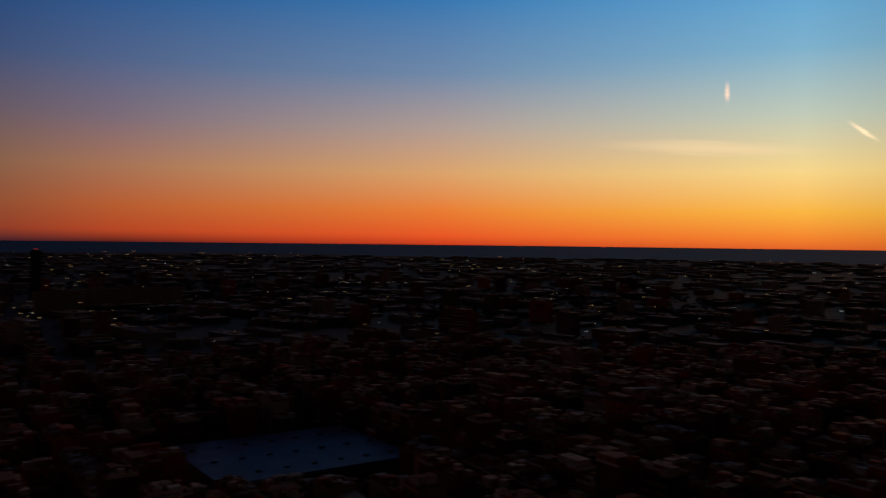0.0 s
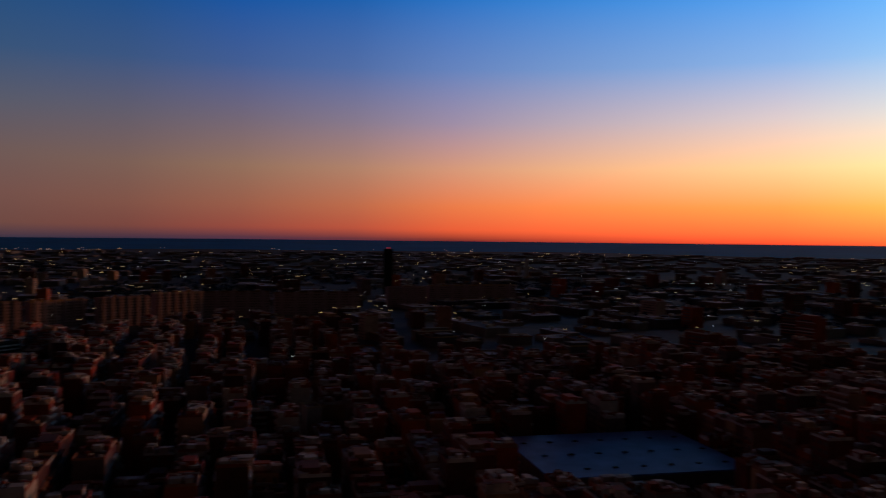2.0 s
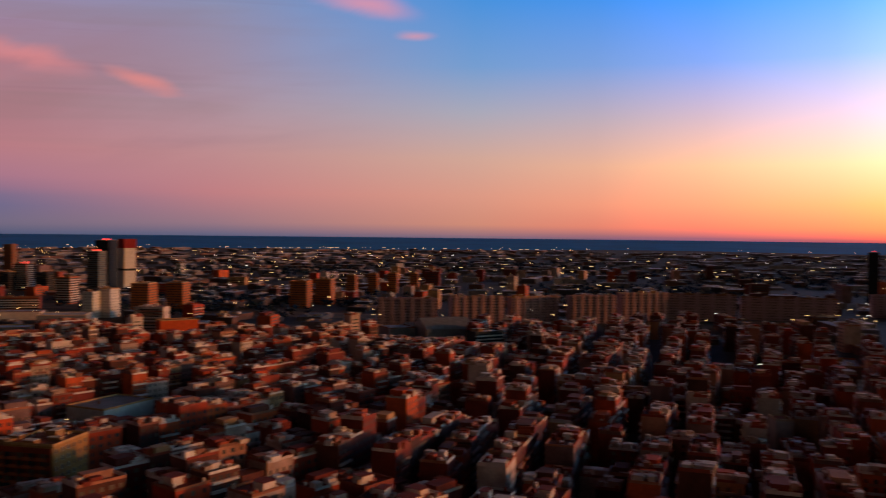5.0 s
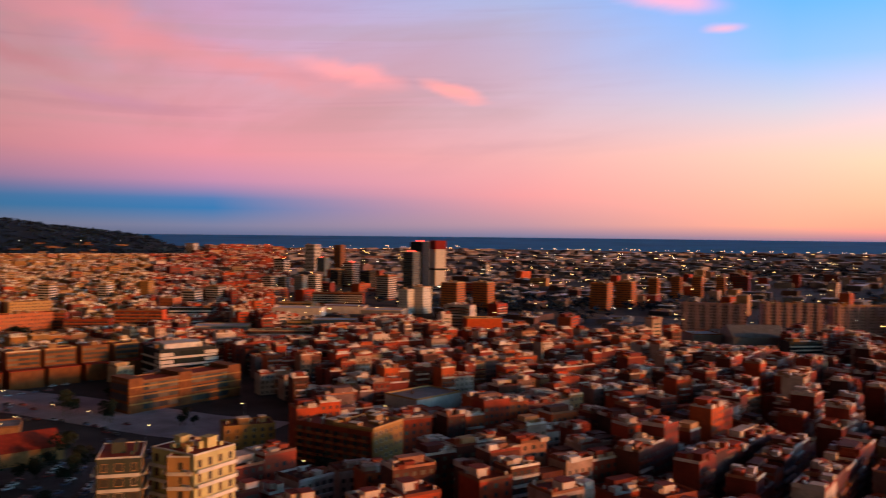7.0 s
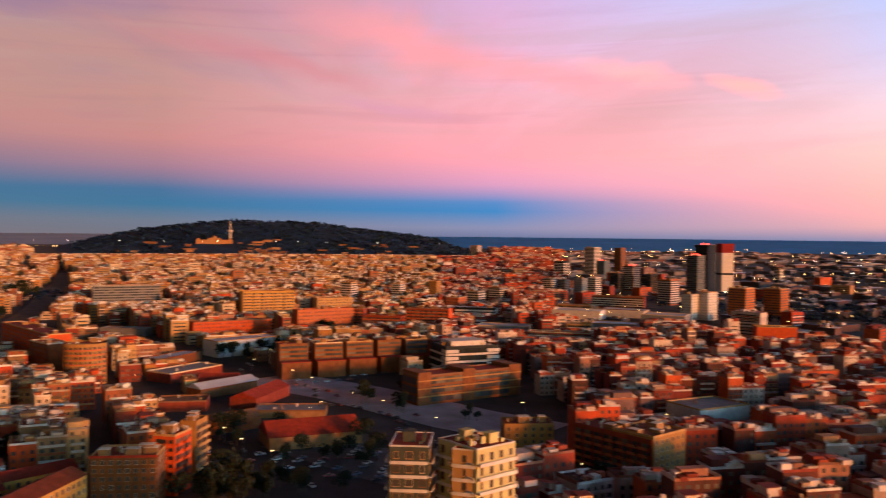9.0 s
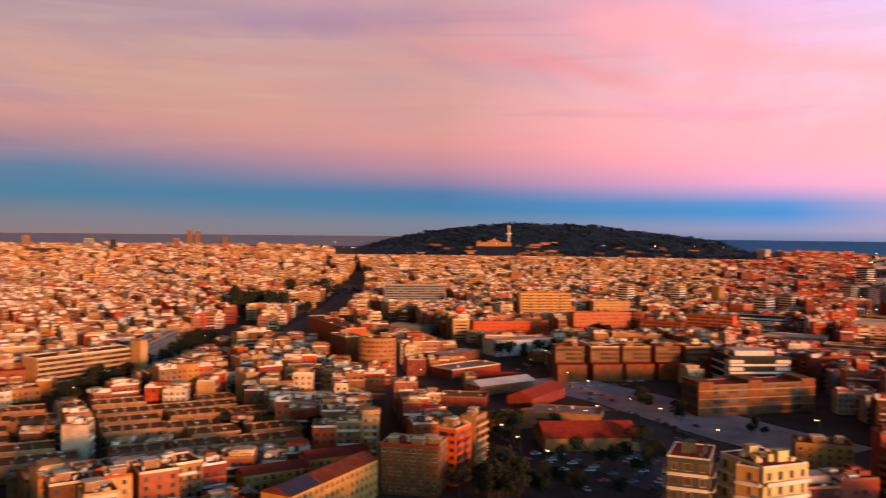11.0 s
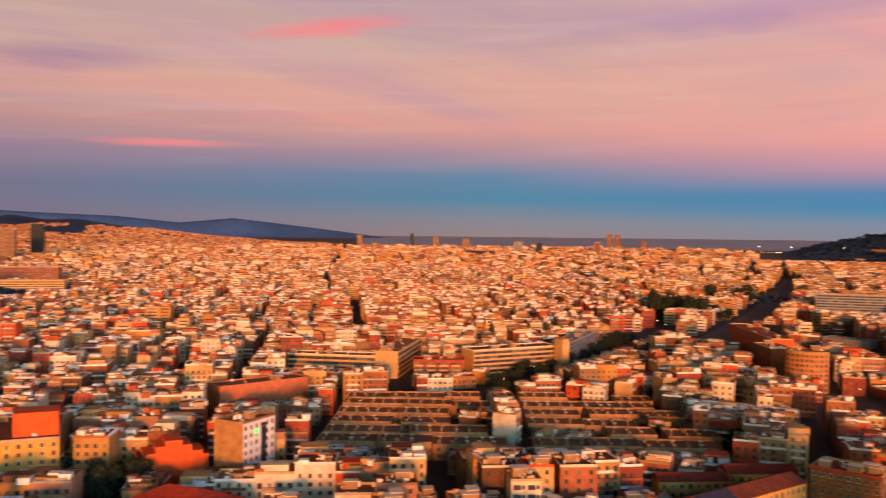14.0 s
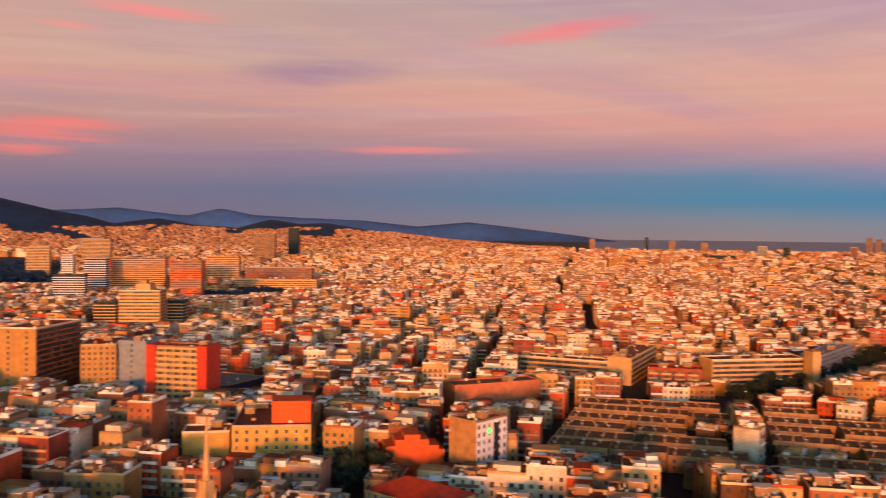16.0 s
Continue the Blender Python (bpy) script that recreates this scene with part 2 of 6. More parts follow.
# western quarter: brick reds, also darkened and lowered in green for its purplish shade
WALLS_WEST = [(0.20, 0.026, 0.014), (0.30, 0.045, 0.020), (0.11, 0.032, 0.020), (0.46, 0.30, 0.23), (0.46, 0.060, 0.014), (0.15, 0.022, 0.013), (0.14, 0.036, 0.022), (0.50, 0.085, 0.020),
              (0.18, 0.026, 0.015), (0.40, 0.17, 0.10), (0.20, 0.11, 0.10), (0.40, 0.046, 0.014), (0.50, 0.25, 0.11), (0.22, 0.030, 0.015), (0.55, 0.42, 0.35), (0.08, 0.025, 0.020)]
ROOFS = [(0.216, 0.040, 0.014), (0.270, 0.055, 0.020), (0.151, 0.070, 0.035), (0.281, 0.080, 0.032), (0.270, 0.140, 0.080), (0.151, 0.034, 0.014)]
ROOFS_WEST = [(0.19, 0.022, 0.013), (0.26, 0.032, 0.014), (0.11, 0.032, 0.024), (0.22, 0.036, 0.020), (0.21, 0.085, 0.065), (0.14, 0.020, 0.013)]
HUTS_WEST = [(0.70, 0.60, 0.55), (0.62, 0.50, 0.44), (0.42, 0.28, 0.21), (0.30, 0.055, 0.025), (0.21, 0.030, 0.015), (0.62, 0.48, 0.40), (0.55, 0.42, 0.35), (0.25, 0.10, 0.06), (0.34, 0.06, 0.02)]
M = {
    "wall": material("rendered_wall", WALLS, scale=0.25),
    "wall_stuff": material("city_wall", WALLS, pick="island", scale=0.12, fine=1.2, vary=0.4),
    "wall_far": material("distant_city_wall", [CREAM, SAND, TERRA, WHITE, TAN, (0.34, 0.25, 0.18), PINK, SAND, CREAM, WHITE, OCHRE, BROWN], pick="island", scale=0.03, fine=0.4, vary=0.35),
    "wall_plain": material("shed_wall", [(0.10, 0.08, 0.08), (0.19, 0.14, 0.12), (0.07, 0.055, 0.06), (0.24, 0.19, 0.17), (0.14, 0.06, 0.04)], pick="island", scale=0.05, fine=0.6, vary=0.4),
    # pale and dark sheet roofs; their bluish cast is sky light painted in
    "roof_plain": material("shed_roof_sky_tint", [(0.26, 0.24, 0.29), (0.06, 0.06, 0.09), (0.62, 0.58, 0.66), (0.12, 0.11, 0.14), (0.44, 0.42, 0.50), (0.17, 0.10, 0.08), (0.05, 0.05, 0.07), (0.62, 0.60, 0.70)], pick="island", scale=0.05, fine=0.6, vary=0.4),
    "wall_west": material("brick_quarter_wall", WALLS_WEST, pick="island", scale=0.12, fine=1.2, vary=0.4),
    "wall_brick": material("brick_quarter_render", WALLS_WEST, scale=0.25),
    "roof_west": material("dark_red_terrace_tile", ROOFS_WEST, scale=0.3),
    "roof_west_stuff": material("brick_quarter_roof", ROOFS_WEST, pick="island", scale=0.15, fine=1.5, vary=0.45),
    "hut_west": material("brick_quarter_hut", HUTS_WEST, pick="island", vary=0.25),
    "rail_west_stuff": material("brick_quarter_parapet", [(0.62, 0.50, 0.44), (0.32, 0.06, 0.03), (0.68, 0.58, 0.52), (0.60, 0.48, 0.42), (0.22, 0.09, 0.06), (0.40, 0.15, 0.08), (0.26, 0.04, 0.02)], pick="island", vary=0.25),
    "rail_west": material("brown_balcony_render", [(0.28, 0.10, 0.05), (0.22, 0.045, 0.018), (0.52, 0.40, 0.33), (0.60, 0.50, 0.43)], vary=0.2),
    "wall_slope": material("hillside_house_wall", [(0.34, 0.17, 0.075), (0.24, 0.11, 0.05), (0.40, 0.24, 0.13), (0.20, 0.085, 0.04)], pick="island", scale=0.03, fine=0.4, vary=0.35),
    # sea colour paled to stand in for haze over the water
    "hazy_sea": material("haze_painted_water", [(0.26, 0.29, 0.36)], rough=0.8, scale=0.004, fine=0.02, vary=0.1, bump=0.0),
    "terra": material("terracotta_render", [(0.46, 0.135, 0.035)], vary=0.25),
    "olive": material("olive_grey_render", [(0.062, 0.066, 0.050)], vary=0.25),
    "purple": material("dark_purple_cladding", [(0.055, 0.022, 0.045)], vary=0.2),
    "roof": material("roof_terrace_tile", ROOFS, scale=0.3),
    "roof_stuff": material("city_roof", ROOFS, pick="island", scale=0.15, fine=1.5, vary=0.45),
    "hut": material("roof_hut_render", [(0.72, 0.62, 0.50), (0.54, 0.42, 0.31), CREAM, (0.36, 0.26, 0.18), (0.66, 0.55, 0.43), SAND, TERRA, (0.16, 0.07, 0.04), (0.74, 0.66, 0.57)], pick="island", vary=0.25),
    "glass": material("window_glass", [(0.02, 0.021, 0.024), (0.03, 0.03, 0.03), (0.06, 0.05, 0.04), (0.025, 0.025, 0.03), (0.13, 0.10, 0.065)], rough=0.4, pick="island", bump=0.0, spec=0.3),
    "glass_dark": material("dark_tower_glass", [(0.010, 0.018, 0.018), (0.016, 0.024, 0.026), (0.008, 0.012, 0.014)], rough=0.6, pick="island", bump=0.0, spec=0.12),
    "rail": material("balcony_render", [WHITE, CREAM, (0.36, 0.25, 0.16), (0.22, 0.10, 0.05)], vary=0.2),
    "asphalt": material("asphalt", [(0.046, 0.034, 0.028)], scale=0.05, vary=0.5, fine=1.0),
    "pavement": material("pavement_slabs", [(0.11, 0.09, 0.08)], scale=0.2, vary=0.3),
    "plaza": material("plaza_paving", [(0.46, 0.32, 0.31)], scale=0.06, vary=0.35, fine=0.8),
    "rail_bed": material("track_ballast", [(0.15, 0.095, 0.065)], scale=0.08, vary=0.5),
    "sea": material("sea_water", [(0.002, 0.20, 0.52)], rough=0.8, spec=0.1, scale=0.004, fine=0.02, vary=0.15, bump=0.0),
    # dark woodland, with the blue of distance haze mixed into the colour
    "hill": material("wooded_hillside_haze_blue", [(0.004, 0.026, 0.070)], scale=0.01, vary=0.5, fine=0.08),
    # the far ridge's aerial haze is put into its blue base colour
    "haze_hill": material("haze_tinted_ridge", [(0.032, 0.086, 0.23)], scale=0.003, vary=0.25, fine=0.02),
    "leaf": material("tree_leaves", [(0.013, 0.022, 0.009), (0.019, 0.026, 0.010), (0.010, 0.017, 0.008), (0.023, 0.023, 0.011)], pick="island", vary=0.4, scale=0.5),
    # far foliage: haze blue painted over the dark green
    "pine": material("pine_foliage_haze_blue", [(0.003, 0.020, 0.052), (0.005, 0.025, 0.055), (0.002, 0.016, 0.045)], pick="island", vary=0.4, scale=0.02, fine=0.2),
    "bark": material("tree_bark", [(0.12, 0.085, 0.06)], fine=10),
    "white": material("white_render", [(0.60, 0.53, 0.47)], vary=0.2),
    "red": material("red_painted_wall", [RED], vary=0.2),
    "rust": material("orange_painted_wall", [(0.518, 0.073, 0.012)], vary=0.2),
    "brick": material("brown_brick", [BRICK], vary=0.3, fine=4),
    "brick_red": material("red_brick", [(0.281, 0.043, 0.013)], vary=0.3, fine=4),
    "tan": material("tan_render", [TAN], vary=0.2),
    "ochre": material("ochre_render", [(0.50, 0.25, 0.05)], vary=0.2),
    "cream": material("cream_render", [CREAM], vary=0.2),
    "salmon": material("salmon_render", [(0.432, 0.116, 0.041)], vary=0.2),
    "grey": material("grey_render", [(0.20, 0.20, 0.205)], vary=0.2),
    "brown": material("brown_render", [(0.20, 0.065, 0.018)], vary=0.3),
    "dark": material("dark_curtain_wall", [(0.012, 0.015, 0.018)], rough=0.6, vary=0.2, spec=0.2),
    "green_glass": material("green_curtain_wall", [(0.016, 0.030, 0.028)], rough=0.6, vary=0.25, spec=0.2),
    "red_roof": material("red_clay_roof", [(0.281, 0.030, 0.012)], scale=0.4, vary=0.3),
    "grey_roof": material("grey_sheet_roof", [(0.20, 0.20, 0.21)], rough=0.6, scale=0.3, vary=0.3),
    "brown_roof": material("brown_grey_roof", [(0.21, 0.09, 0.04)], scale=0.3, vary=0.35),
    "white_roof": material("white_sheet_roof", [(0.40, 0.41, 0.46)], rough=0.6, scale=0.1, vary=0.25),
    "navy": material("dark_blue_roof", [(0.03, 0.035, 0.07)], rough=0.5, vary=0.2),
    "lime": material("lime_painted_render", [(0.50, 0.42, 0.19)], vary=0.2),
    "metal": material("dull_metal", [(0.35, 0.34, 0.33)], rough=0.5, metal=0.6),
    "car": material("car_paint", [(0.5, 0.5, 0.5), (0.04, 0.04, 0.045), (0.25, 0.03, 0.02), (0.1, 0.12, 0.2), (0.6, 0.6, 0.58)], rough=0.35, vary=0.1, bump=0.0, spec=0.5),
    "pinkslab": material("pinkish_concrete", [(0.42, 0.26, 0.26)], vary=0.25),
    "sand": material("ochre_brown_render", [(0.36, 0.17, 0.06)], vary=0.3),
    # sheet roof whose blue is the zenith sky's light, put into the base colour
    "sky_tint_roof": material("sky_tinted_sheet_roof", [(0.17, 0.20, 0.44)], rough=0.6, scale=0.1, vary=0.25),
    "teal": material("grey_green_glass", [(0.075, 0.10, 0.105)], rough=0.5, vary=0.2, spec=0.3),
    "crimson": material("dark_red_cladding", [(0.22, 0.012, 0.012)], vary=0.2),
    "lamp": glow("sodium_lamp", (1.0, 0.62, 0.22), 9.0),
    "lamp_far": glow("far_sodium_lamp", (1.0, 0.50, 0.16), 18.0),
    "lamp_far_white": glow("far_white_lamp", (1.0, 0.82, 0.6), 18.0),
    "lamp_red": glow("red_beacon", (1.0, 0.06, 0.04), 9.0),
    "lamp_green": glow("green_sign", (0.05, 0.8, 0.15), 1.2),
}


# ---- geometry helpers ----
class Shape:
    """Vertices and faces of one mesh, in the thing's own space."""

    def __init__(self):
        self.v, self.f, self.m = [], [], []

    def box(self, x0, y0, z0, x1, y1, z1, mat=0, bottom=False):
        b = len(self.v)
        self.v += [(x0, y0, z0), (x1, y0, z0), (x1, y1, z0), (x0, y1, z0), (x0, y0, z1), (x1, y0, z1), (x1, y1, z1), (x0, y1, z1)]
        faces = [(0, 1, 5, 4), (1, 2, 6, 5), (2, 3, 7, 6), (3, 0, 4, 7), (4, 5, 6, 7)] + ([(3, 2, 1, 0)] if bottom else [])
        self.f += [tuple(b + i for i in q) for q in faces]
        self.m += [mat] * len(faces)
        return self

    def poly(self, pts, mat=0):
        b = len(self.v)
        self.v += list(pts)
        self.f.append(tuple(range(b, b + len(pts))))
        self.m.append(mat)
        return self

    def prism(self, pts, z0, z1, mat=0):
        """Upright walls and a lid over a plan outline (counter-clockwise)."""
        b, n = len(self.v), len(pts)
        self.v += [(x, y, z0) for x, y in pts] + [(x, y, z1) for x, y in pts]
        for i in range(n):
            j = (i + 1) % n
            self.f.append((b + i, b + j, b + n + j, b + n + i))
        self.f.append(tuple(b + n + i for i in range(n)))
        self.m += [mat] * (n + 1)
        return self

    def tube(self, x, y, z0, z1, r0, r1, sides=8, mat=0):
        b = len(self.v)
        for z, r in ((z0, r0), (z1, r1)):
            self.v += [(x + r * math.cos(math.tau * i / sides), y + r * math.sin(math.tau * i / sides), z) for i in range(sides)]
        for i in range(sides):
            j = (i + 1) % sides
            self.f.append((b + i, b + j, b + sides + j, b + sides + i))
        self.f.append(tuple(b + sides + i for i in range(sides)))
        self.m += [mat] * (sides + 1)
        return self

    def mesh(self, name, *mats):
        me = bpy.data.meshes.new(name)
        me.from_pydata(self.v, [], self.f)
        for k in mats:
            me.materials.append(M[k])
        if len(mats) > 1:
            me.polygons.foreach_set("material_index", self.m)
        return me


def part(name, shape, mats, parent, label=""):
    ob = new(name, shape.mesh(name, *((mats,) if isinstance(mats, str) else mats)))
    ob.parent = parent
    return tagged(ob, label) if label else ob


def rise(r):
    """How far the land has climbed at r metres from the hover point."""
    return 70.0 * max(0.0, (r - 1200) / 3600) ** 1.3


def bearing(x, y):
    return math.degrees(math.atan2(-x, y))


FOOT = []  # footprints already taken: x, y, cos, sin, half width, half depth


def claim(x, y, rot, w, d, margin=3.0):
    FOOT.append((x, y, math.cos(radians(rot)), math.sin(radians(rot)), w / 2 + margin, d / 2 + margin))


def taken(x, y, reach):
    for fx, fy, c, s, hw, hd in FOOT:
        dx, dy = x - fx, y - fy
        if abs(dx * c + dy * s) < hw + reach and abs(-dx * s + dy * c) < hd + reach:
            return True
    return False


# ---- land, sea, hills ----
def polar_sheet(name, mat, a0, a1, radii, height, steps):
    """A sheet round the hover point, from bearing a0 to a1."""
    s = Shape()
    n = steps + 1
    for r in radii:
        for i in range(n):
            a = radians(a0 + (a1 - a0) * i / steps)
            s.v.append((-math.sin(a) * r, math.cos(a) * r, height(r, math.degrees(a))))
    for k in range(len(radii) - 1):
        for i in range(steps):
            a, b = k * n + i, (k + 1) * n + i
            s.f.append((a, a + 1, b + 1, b))
    s.m = [0] * len(s.f)
    ob = new(name, s.mesh(name, mat))
    return ob


RADII = [0.0, 150, 300, 600, 900, 1200, 1400, 1600, 1900, 2200, 2500, 2800, 3100, 3400, 3700, 4000, 4300, 4600, 4880]
ground = polar_sheet("ground", "asphalt", 0, 360, RADII, lambda r, a: rise(r), 180)
tagged(ground, "dark asphalt and earth of the city plain", "ground", kind="structure")


def shore(a):
    """Distance of the shoreline at a bearing."""
    return 3380 + 120 * math.sin(radians(a * 4.3)) + 60 * math.sin(radians(a * 13))


def sea_sheet(a0, a1, mat, label):
    sea = Shape()
    for i in range(81):
        a = radians(a0 + (a1 - a0) * i / 80)
        for k in range(6):
            r = shore(math.degrees(a)) + (4890 - shore(math.degrees(a))) * k / 5
            sea.v.append((-math.sin(a) * r, math.cos(a) * r, rise(r) + 0.8))
    for i in range(80):
        for k in range(5):
            a = i * 6 + k
            sea.f.append((a, a + 1, a + 7, a + 6))
    sea.m = [0] * len(sea.f)
    tagged(new("water", sea.mesh("water", mat)), label, "sea", kind="structure")


sea_sheet(-42, 98, "sea", "calm deep blue sea along the horizon")
# eastern stretch: same sea, with haze painted in as a paler colour
sea_sheet(98, 137, "hazy_sea", "sea behind the city, painted pale for haze")


def smooth(t):
    t = min(1.0, max(0.0, t))
    return t * t * (3 - 2 * t)


def ridge(name, label, mat, a0, a1, r0, r1, crest, steps=90, rough=0.12, category="hill"):
    """A hill whose crest height in degrees above the eye's level follows crest(bearing)."""
    def height(r, a):
        k = (r - r0) / (r1 - r0)
        base = rise(r)
        mid = (r0 + r1) / 2
        peak = EYE + mid * math.tan(radians(crest(a)))
        bumps = noise.noise((a * 0.35, r * 0.004, 3.0)) * rough + noise.noise((a * 1.3, r * 0.012, 9.0)) * rough * 0.4
        k = min(1.0, k * 2) if k < 0.5 else min(1.0, (1 - k) * 2)
        return base - 3 + max(0.0, peak - base + 3) * smooth(k) * (1 + bumps * (1 - smooth(k)))
    radii = [r0 + (r1 - r0) * i / 24 for i in range(25)]
    tagged(polar_sheet(name, mat, a0, a1, radii, height, steps), label, category, kind="structure")
    return height


def along(points):
    """A function that runs smoothly through (bearing, degrees) points in order of bearing."""
    xs, ys = [p[0] for p in points], [p[1] for p in points]
    return lambda a: float(np.interp(a, xs, ys))


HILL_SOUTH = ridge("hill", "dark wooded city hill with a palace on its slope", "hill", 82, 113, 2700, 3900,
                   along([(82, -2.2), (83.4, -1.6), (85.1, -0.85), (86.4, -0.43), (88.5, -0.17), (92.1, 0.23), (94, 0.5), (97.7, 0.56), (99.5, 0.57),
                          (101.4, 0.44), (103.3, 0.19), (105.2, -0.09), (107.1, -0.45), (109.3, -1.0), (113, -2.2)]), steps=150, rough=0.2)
ridge("hill", "mountain ridge on the horizon, blue haze painted into its colour", "haze_hill", 134, 190, 4400, 4890,
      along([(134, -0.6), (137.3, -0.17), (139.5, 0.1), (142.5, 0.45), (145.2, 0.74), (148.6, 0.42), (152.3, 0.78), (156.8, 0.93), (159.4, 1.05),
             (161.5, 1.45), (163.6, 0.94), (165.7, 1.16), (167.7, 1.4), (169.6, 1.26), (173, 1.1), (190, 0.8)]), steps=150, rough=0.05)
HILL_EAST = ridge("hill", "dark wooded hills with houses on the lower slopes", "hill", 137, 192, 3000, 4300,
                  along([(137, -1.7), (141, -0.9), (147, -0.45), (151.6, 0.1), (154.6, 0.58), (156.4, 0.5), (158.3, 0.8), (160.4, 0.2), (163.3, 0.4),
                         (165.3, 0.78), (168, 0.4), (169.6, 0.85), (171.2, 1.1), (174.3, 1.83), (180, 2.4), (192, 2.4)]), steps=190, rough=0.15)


# ---- buildings ----
SIGHT = []  # bearings, distance and lowest visible height of the notable buildings


def watch(x, y, rot, w, d, h, share=0.2):
    """Notes that houses nearer the hover point stay below this building's face."""
    c, s = math.cos(radians(rot)), math.sin(radians(rot))
    r = math.hypot(x, y)
    if r > 1650:
        return
    b = [bearing(x + u * w / 2 * c - v * d / 2 * s, y + u * w / 2 * s + v * d / 2 * c) for u in (-1, 1) for v in (-1, 1)]
    SIGHT.append((min(b), max(b), r - d / 2, h * share + rise(r)))


def headroom(x, y, w):
    """How tall a house may be at a place without hiding a notable building."""
    r, b = math.hypot(x, y), bearing(x, y)
    half = math.degrees(w / 2 / max(r, 1))
    return min([EYE + (low - EYE) * r / far for b0, b1, far, low in SIGHT if r < far and b0 - half < b < b1 + half] or [99.0])


def spot(side, w, d, u, o, z):
    """A point on one side of a w x d block: u along it, o out of it."""
    off = (d if side in "fb" else w) / 2 + o
    return {"f": (u, -off, z), "b": (-u, off, z), "r": (off, u, z), "l": (-off, -u, z)}[side]


TURNED = {"f": 0, "r": 90, "b": 180, "l": 270}
shared = {}


def window_mesh(ww, wh, rail):
    """A window: dark pane, frame bars round it and a sill."""
    key = ("window", round(ww, 2), round(wh, 2), rail)
    if key not in shared:
        s = Shape()
        s.poly([(-ww / 2, -0.03, 0), (ww / 2, -0.03, 0), (ww / 2, -0.03, wh), (-ww / 2, -0.03, wh)], 0)
        s.box(-ww / 2 - 0.1, -0.16, -0.12, ww / 2 + 0.1, 0, 0, 1, True)
        s.box(-ww / 2 - 0.08, -0.07, 0, -ww / 2, 0, wh, 1)
        s.box(ww / 2, -0.07, 0, ww / 2 + 0.08, 0, wh, 1)
        s.box(-ww / 2 - 0.08, -0.07, wh, ww / 2 + 0.08, 0, wh + 0.08, 1)
        shared[key] = s.mesh("window", "glass", rail)
    return shared[key]


def balcony_shape(sh, a, b, out, rail, place, mat=0):
    """A balcony: floor slab and solid rail as one bent section from a to b."""
    sec = [(0, -0.15), (out, -0.15), (out, rail), (out - 0.12, rail), (out - 0.12, 0), (0, 0)]
    i = len(sh.v)
    sh.v += [place(a, o, z) for o, z in sec] + [place(b, o, z) for o, z in sec]
    for k in range(6):
        j = (k + 1) % 6
        sh.f.append((i + k, i + 6 + k, i + 6 + j, i + j))
    sh.f += [tuple(i + k for k in range(6)), tuple(i + 11 - k for k in range(6))]
    sh.m += [mat] * 8


def openings(mode, L, z, fh, rng, pitch, ww):
    """The panes of one storey on a wall of length L: from, to, foot, head."""
    out = []
    if mode in ("grid", "band"):
        n = max(1, int((L - 1.2) / pitch))
        for i in range(n):
            u, k = (i - (n - 1) / 2) * L / n, ww * (0.6 if rng.random() < 0.2 else 1.0)
            out.append((u - k / 2, u + k / 2, z + 0.9, z + min(2.4, fh - 0.4)))
    elif mode in ("strip", "ribbon"):
        n = max(1, int(L / 6))
        for i in range(n):
            a, b = -L / 2 + 0.4 + i * (L - 0.8) / n, -L / 2 + 0.4 + (i + 1) * (L - 0.8) / n
            out.append((a + 0.08, b - 0.08, z + 1.0, z + fh - 0.45))
    elif mode == "balcony":
        n = max(1, int(L / 4.5))
        for i in range(n):
            a, b = -L / 2 + 0.3 + i * (L - 0.6) / n, -L / 2 + 0.3 + (i + 1) * (L - 0.6) / n
            out.append((a + 0.5, a + 0.5 + (b - a) * 0.55, z + 0.15, z + 2.3))
            out.append((b - (b - a) * 0.28, b - 0.25, z + 0.9, z + 2.2))
    return out


def parapet(sh, w, d, h, tall=0.9, thick=0.25, mat=0):
    a, b = w / 2, d / 2
    sh.box(-a, -b, h, a, -b + thick, h + tall, mat)
    sh.box(-a, b - thick, h, a, b, h + tall, mat)
    sh.box(-a, -b + thick, h, -a + thick, b - thick, h + tall, mat)
    sh.box(a - thick, -b + thick, h, a, b - thick, h + tall, mat)


def hip_roof(sh, w, d, h, rise_, over=0.4, gable=False):
    a, b = w / 2 + over, d / 2 + over
    k = a if gable else max(0.0, a - b)
    p = [(-a, -b, h), (a, -b, h), (a, b, h), (-a, b, h), (-k, 0, h + rise_), (k, 0, h + rise_)]
    for q in ((0, 1, 5, 4), (2, 3, 4, 5), (1, 2, 5), (3, 0, 4), (3, 2, 1, 0)):
        sh.poly([p[i] for i in q])


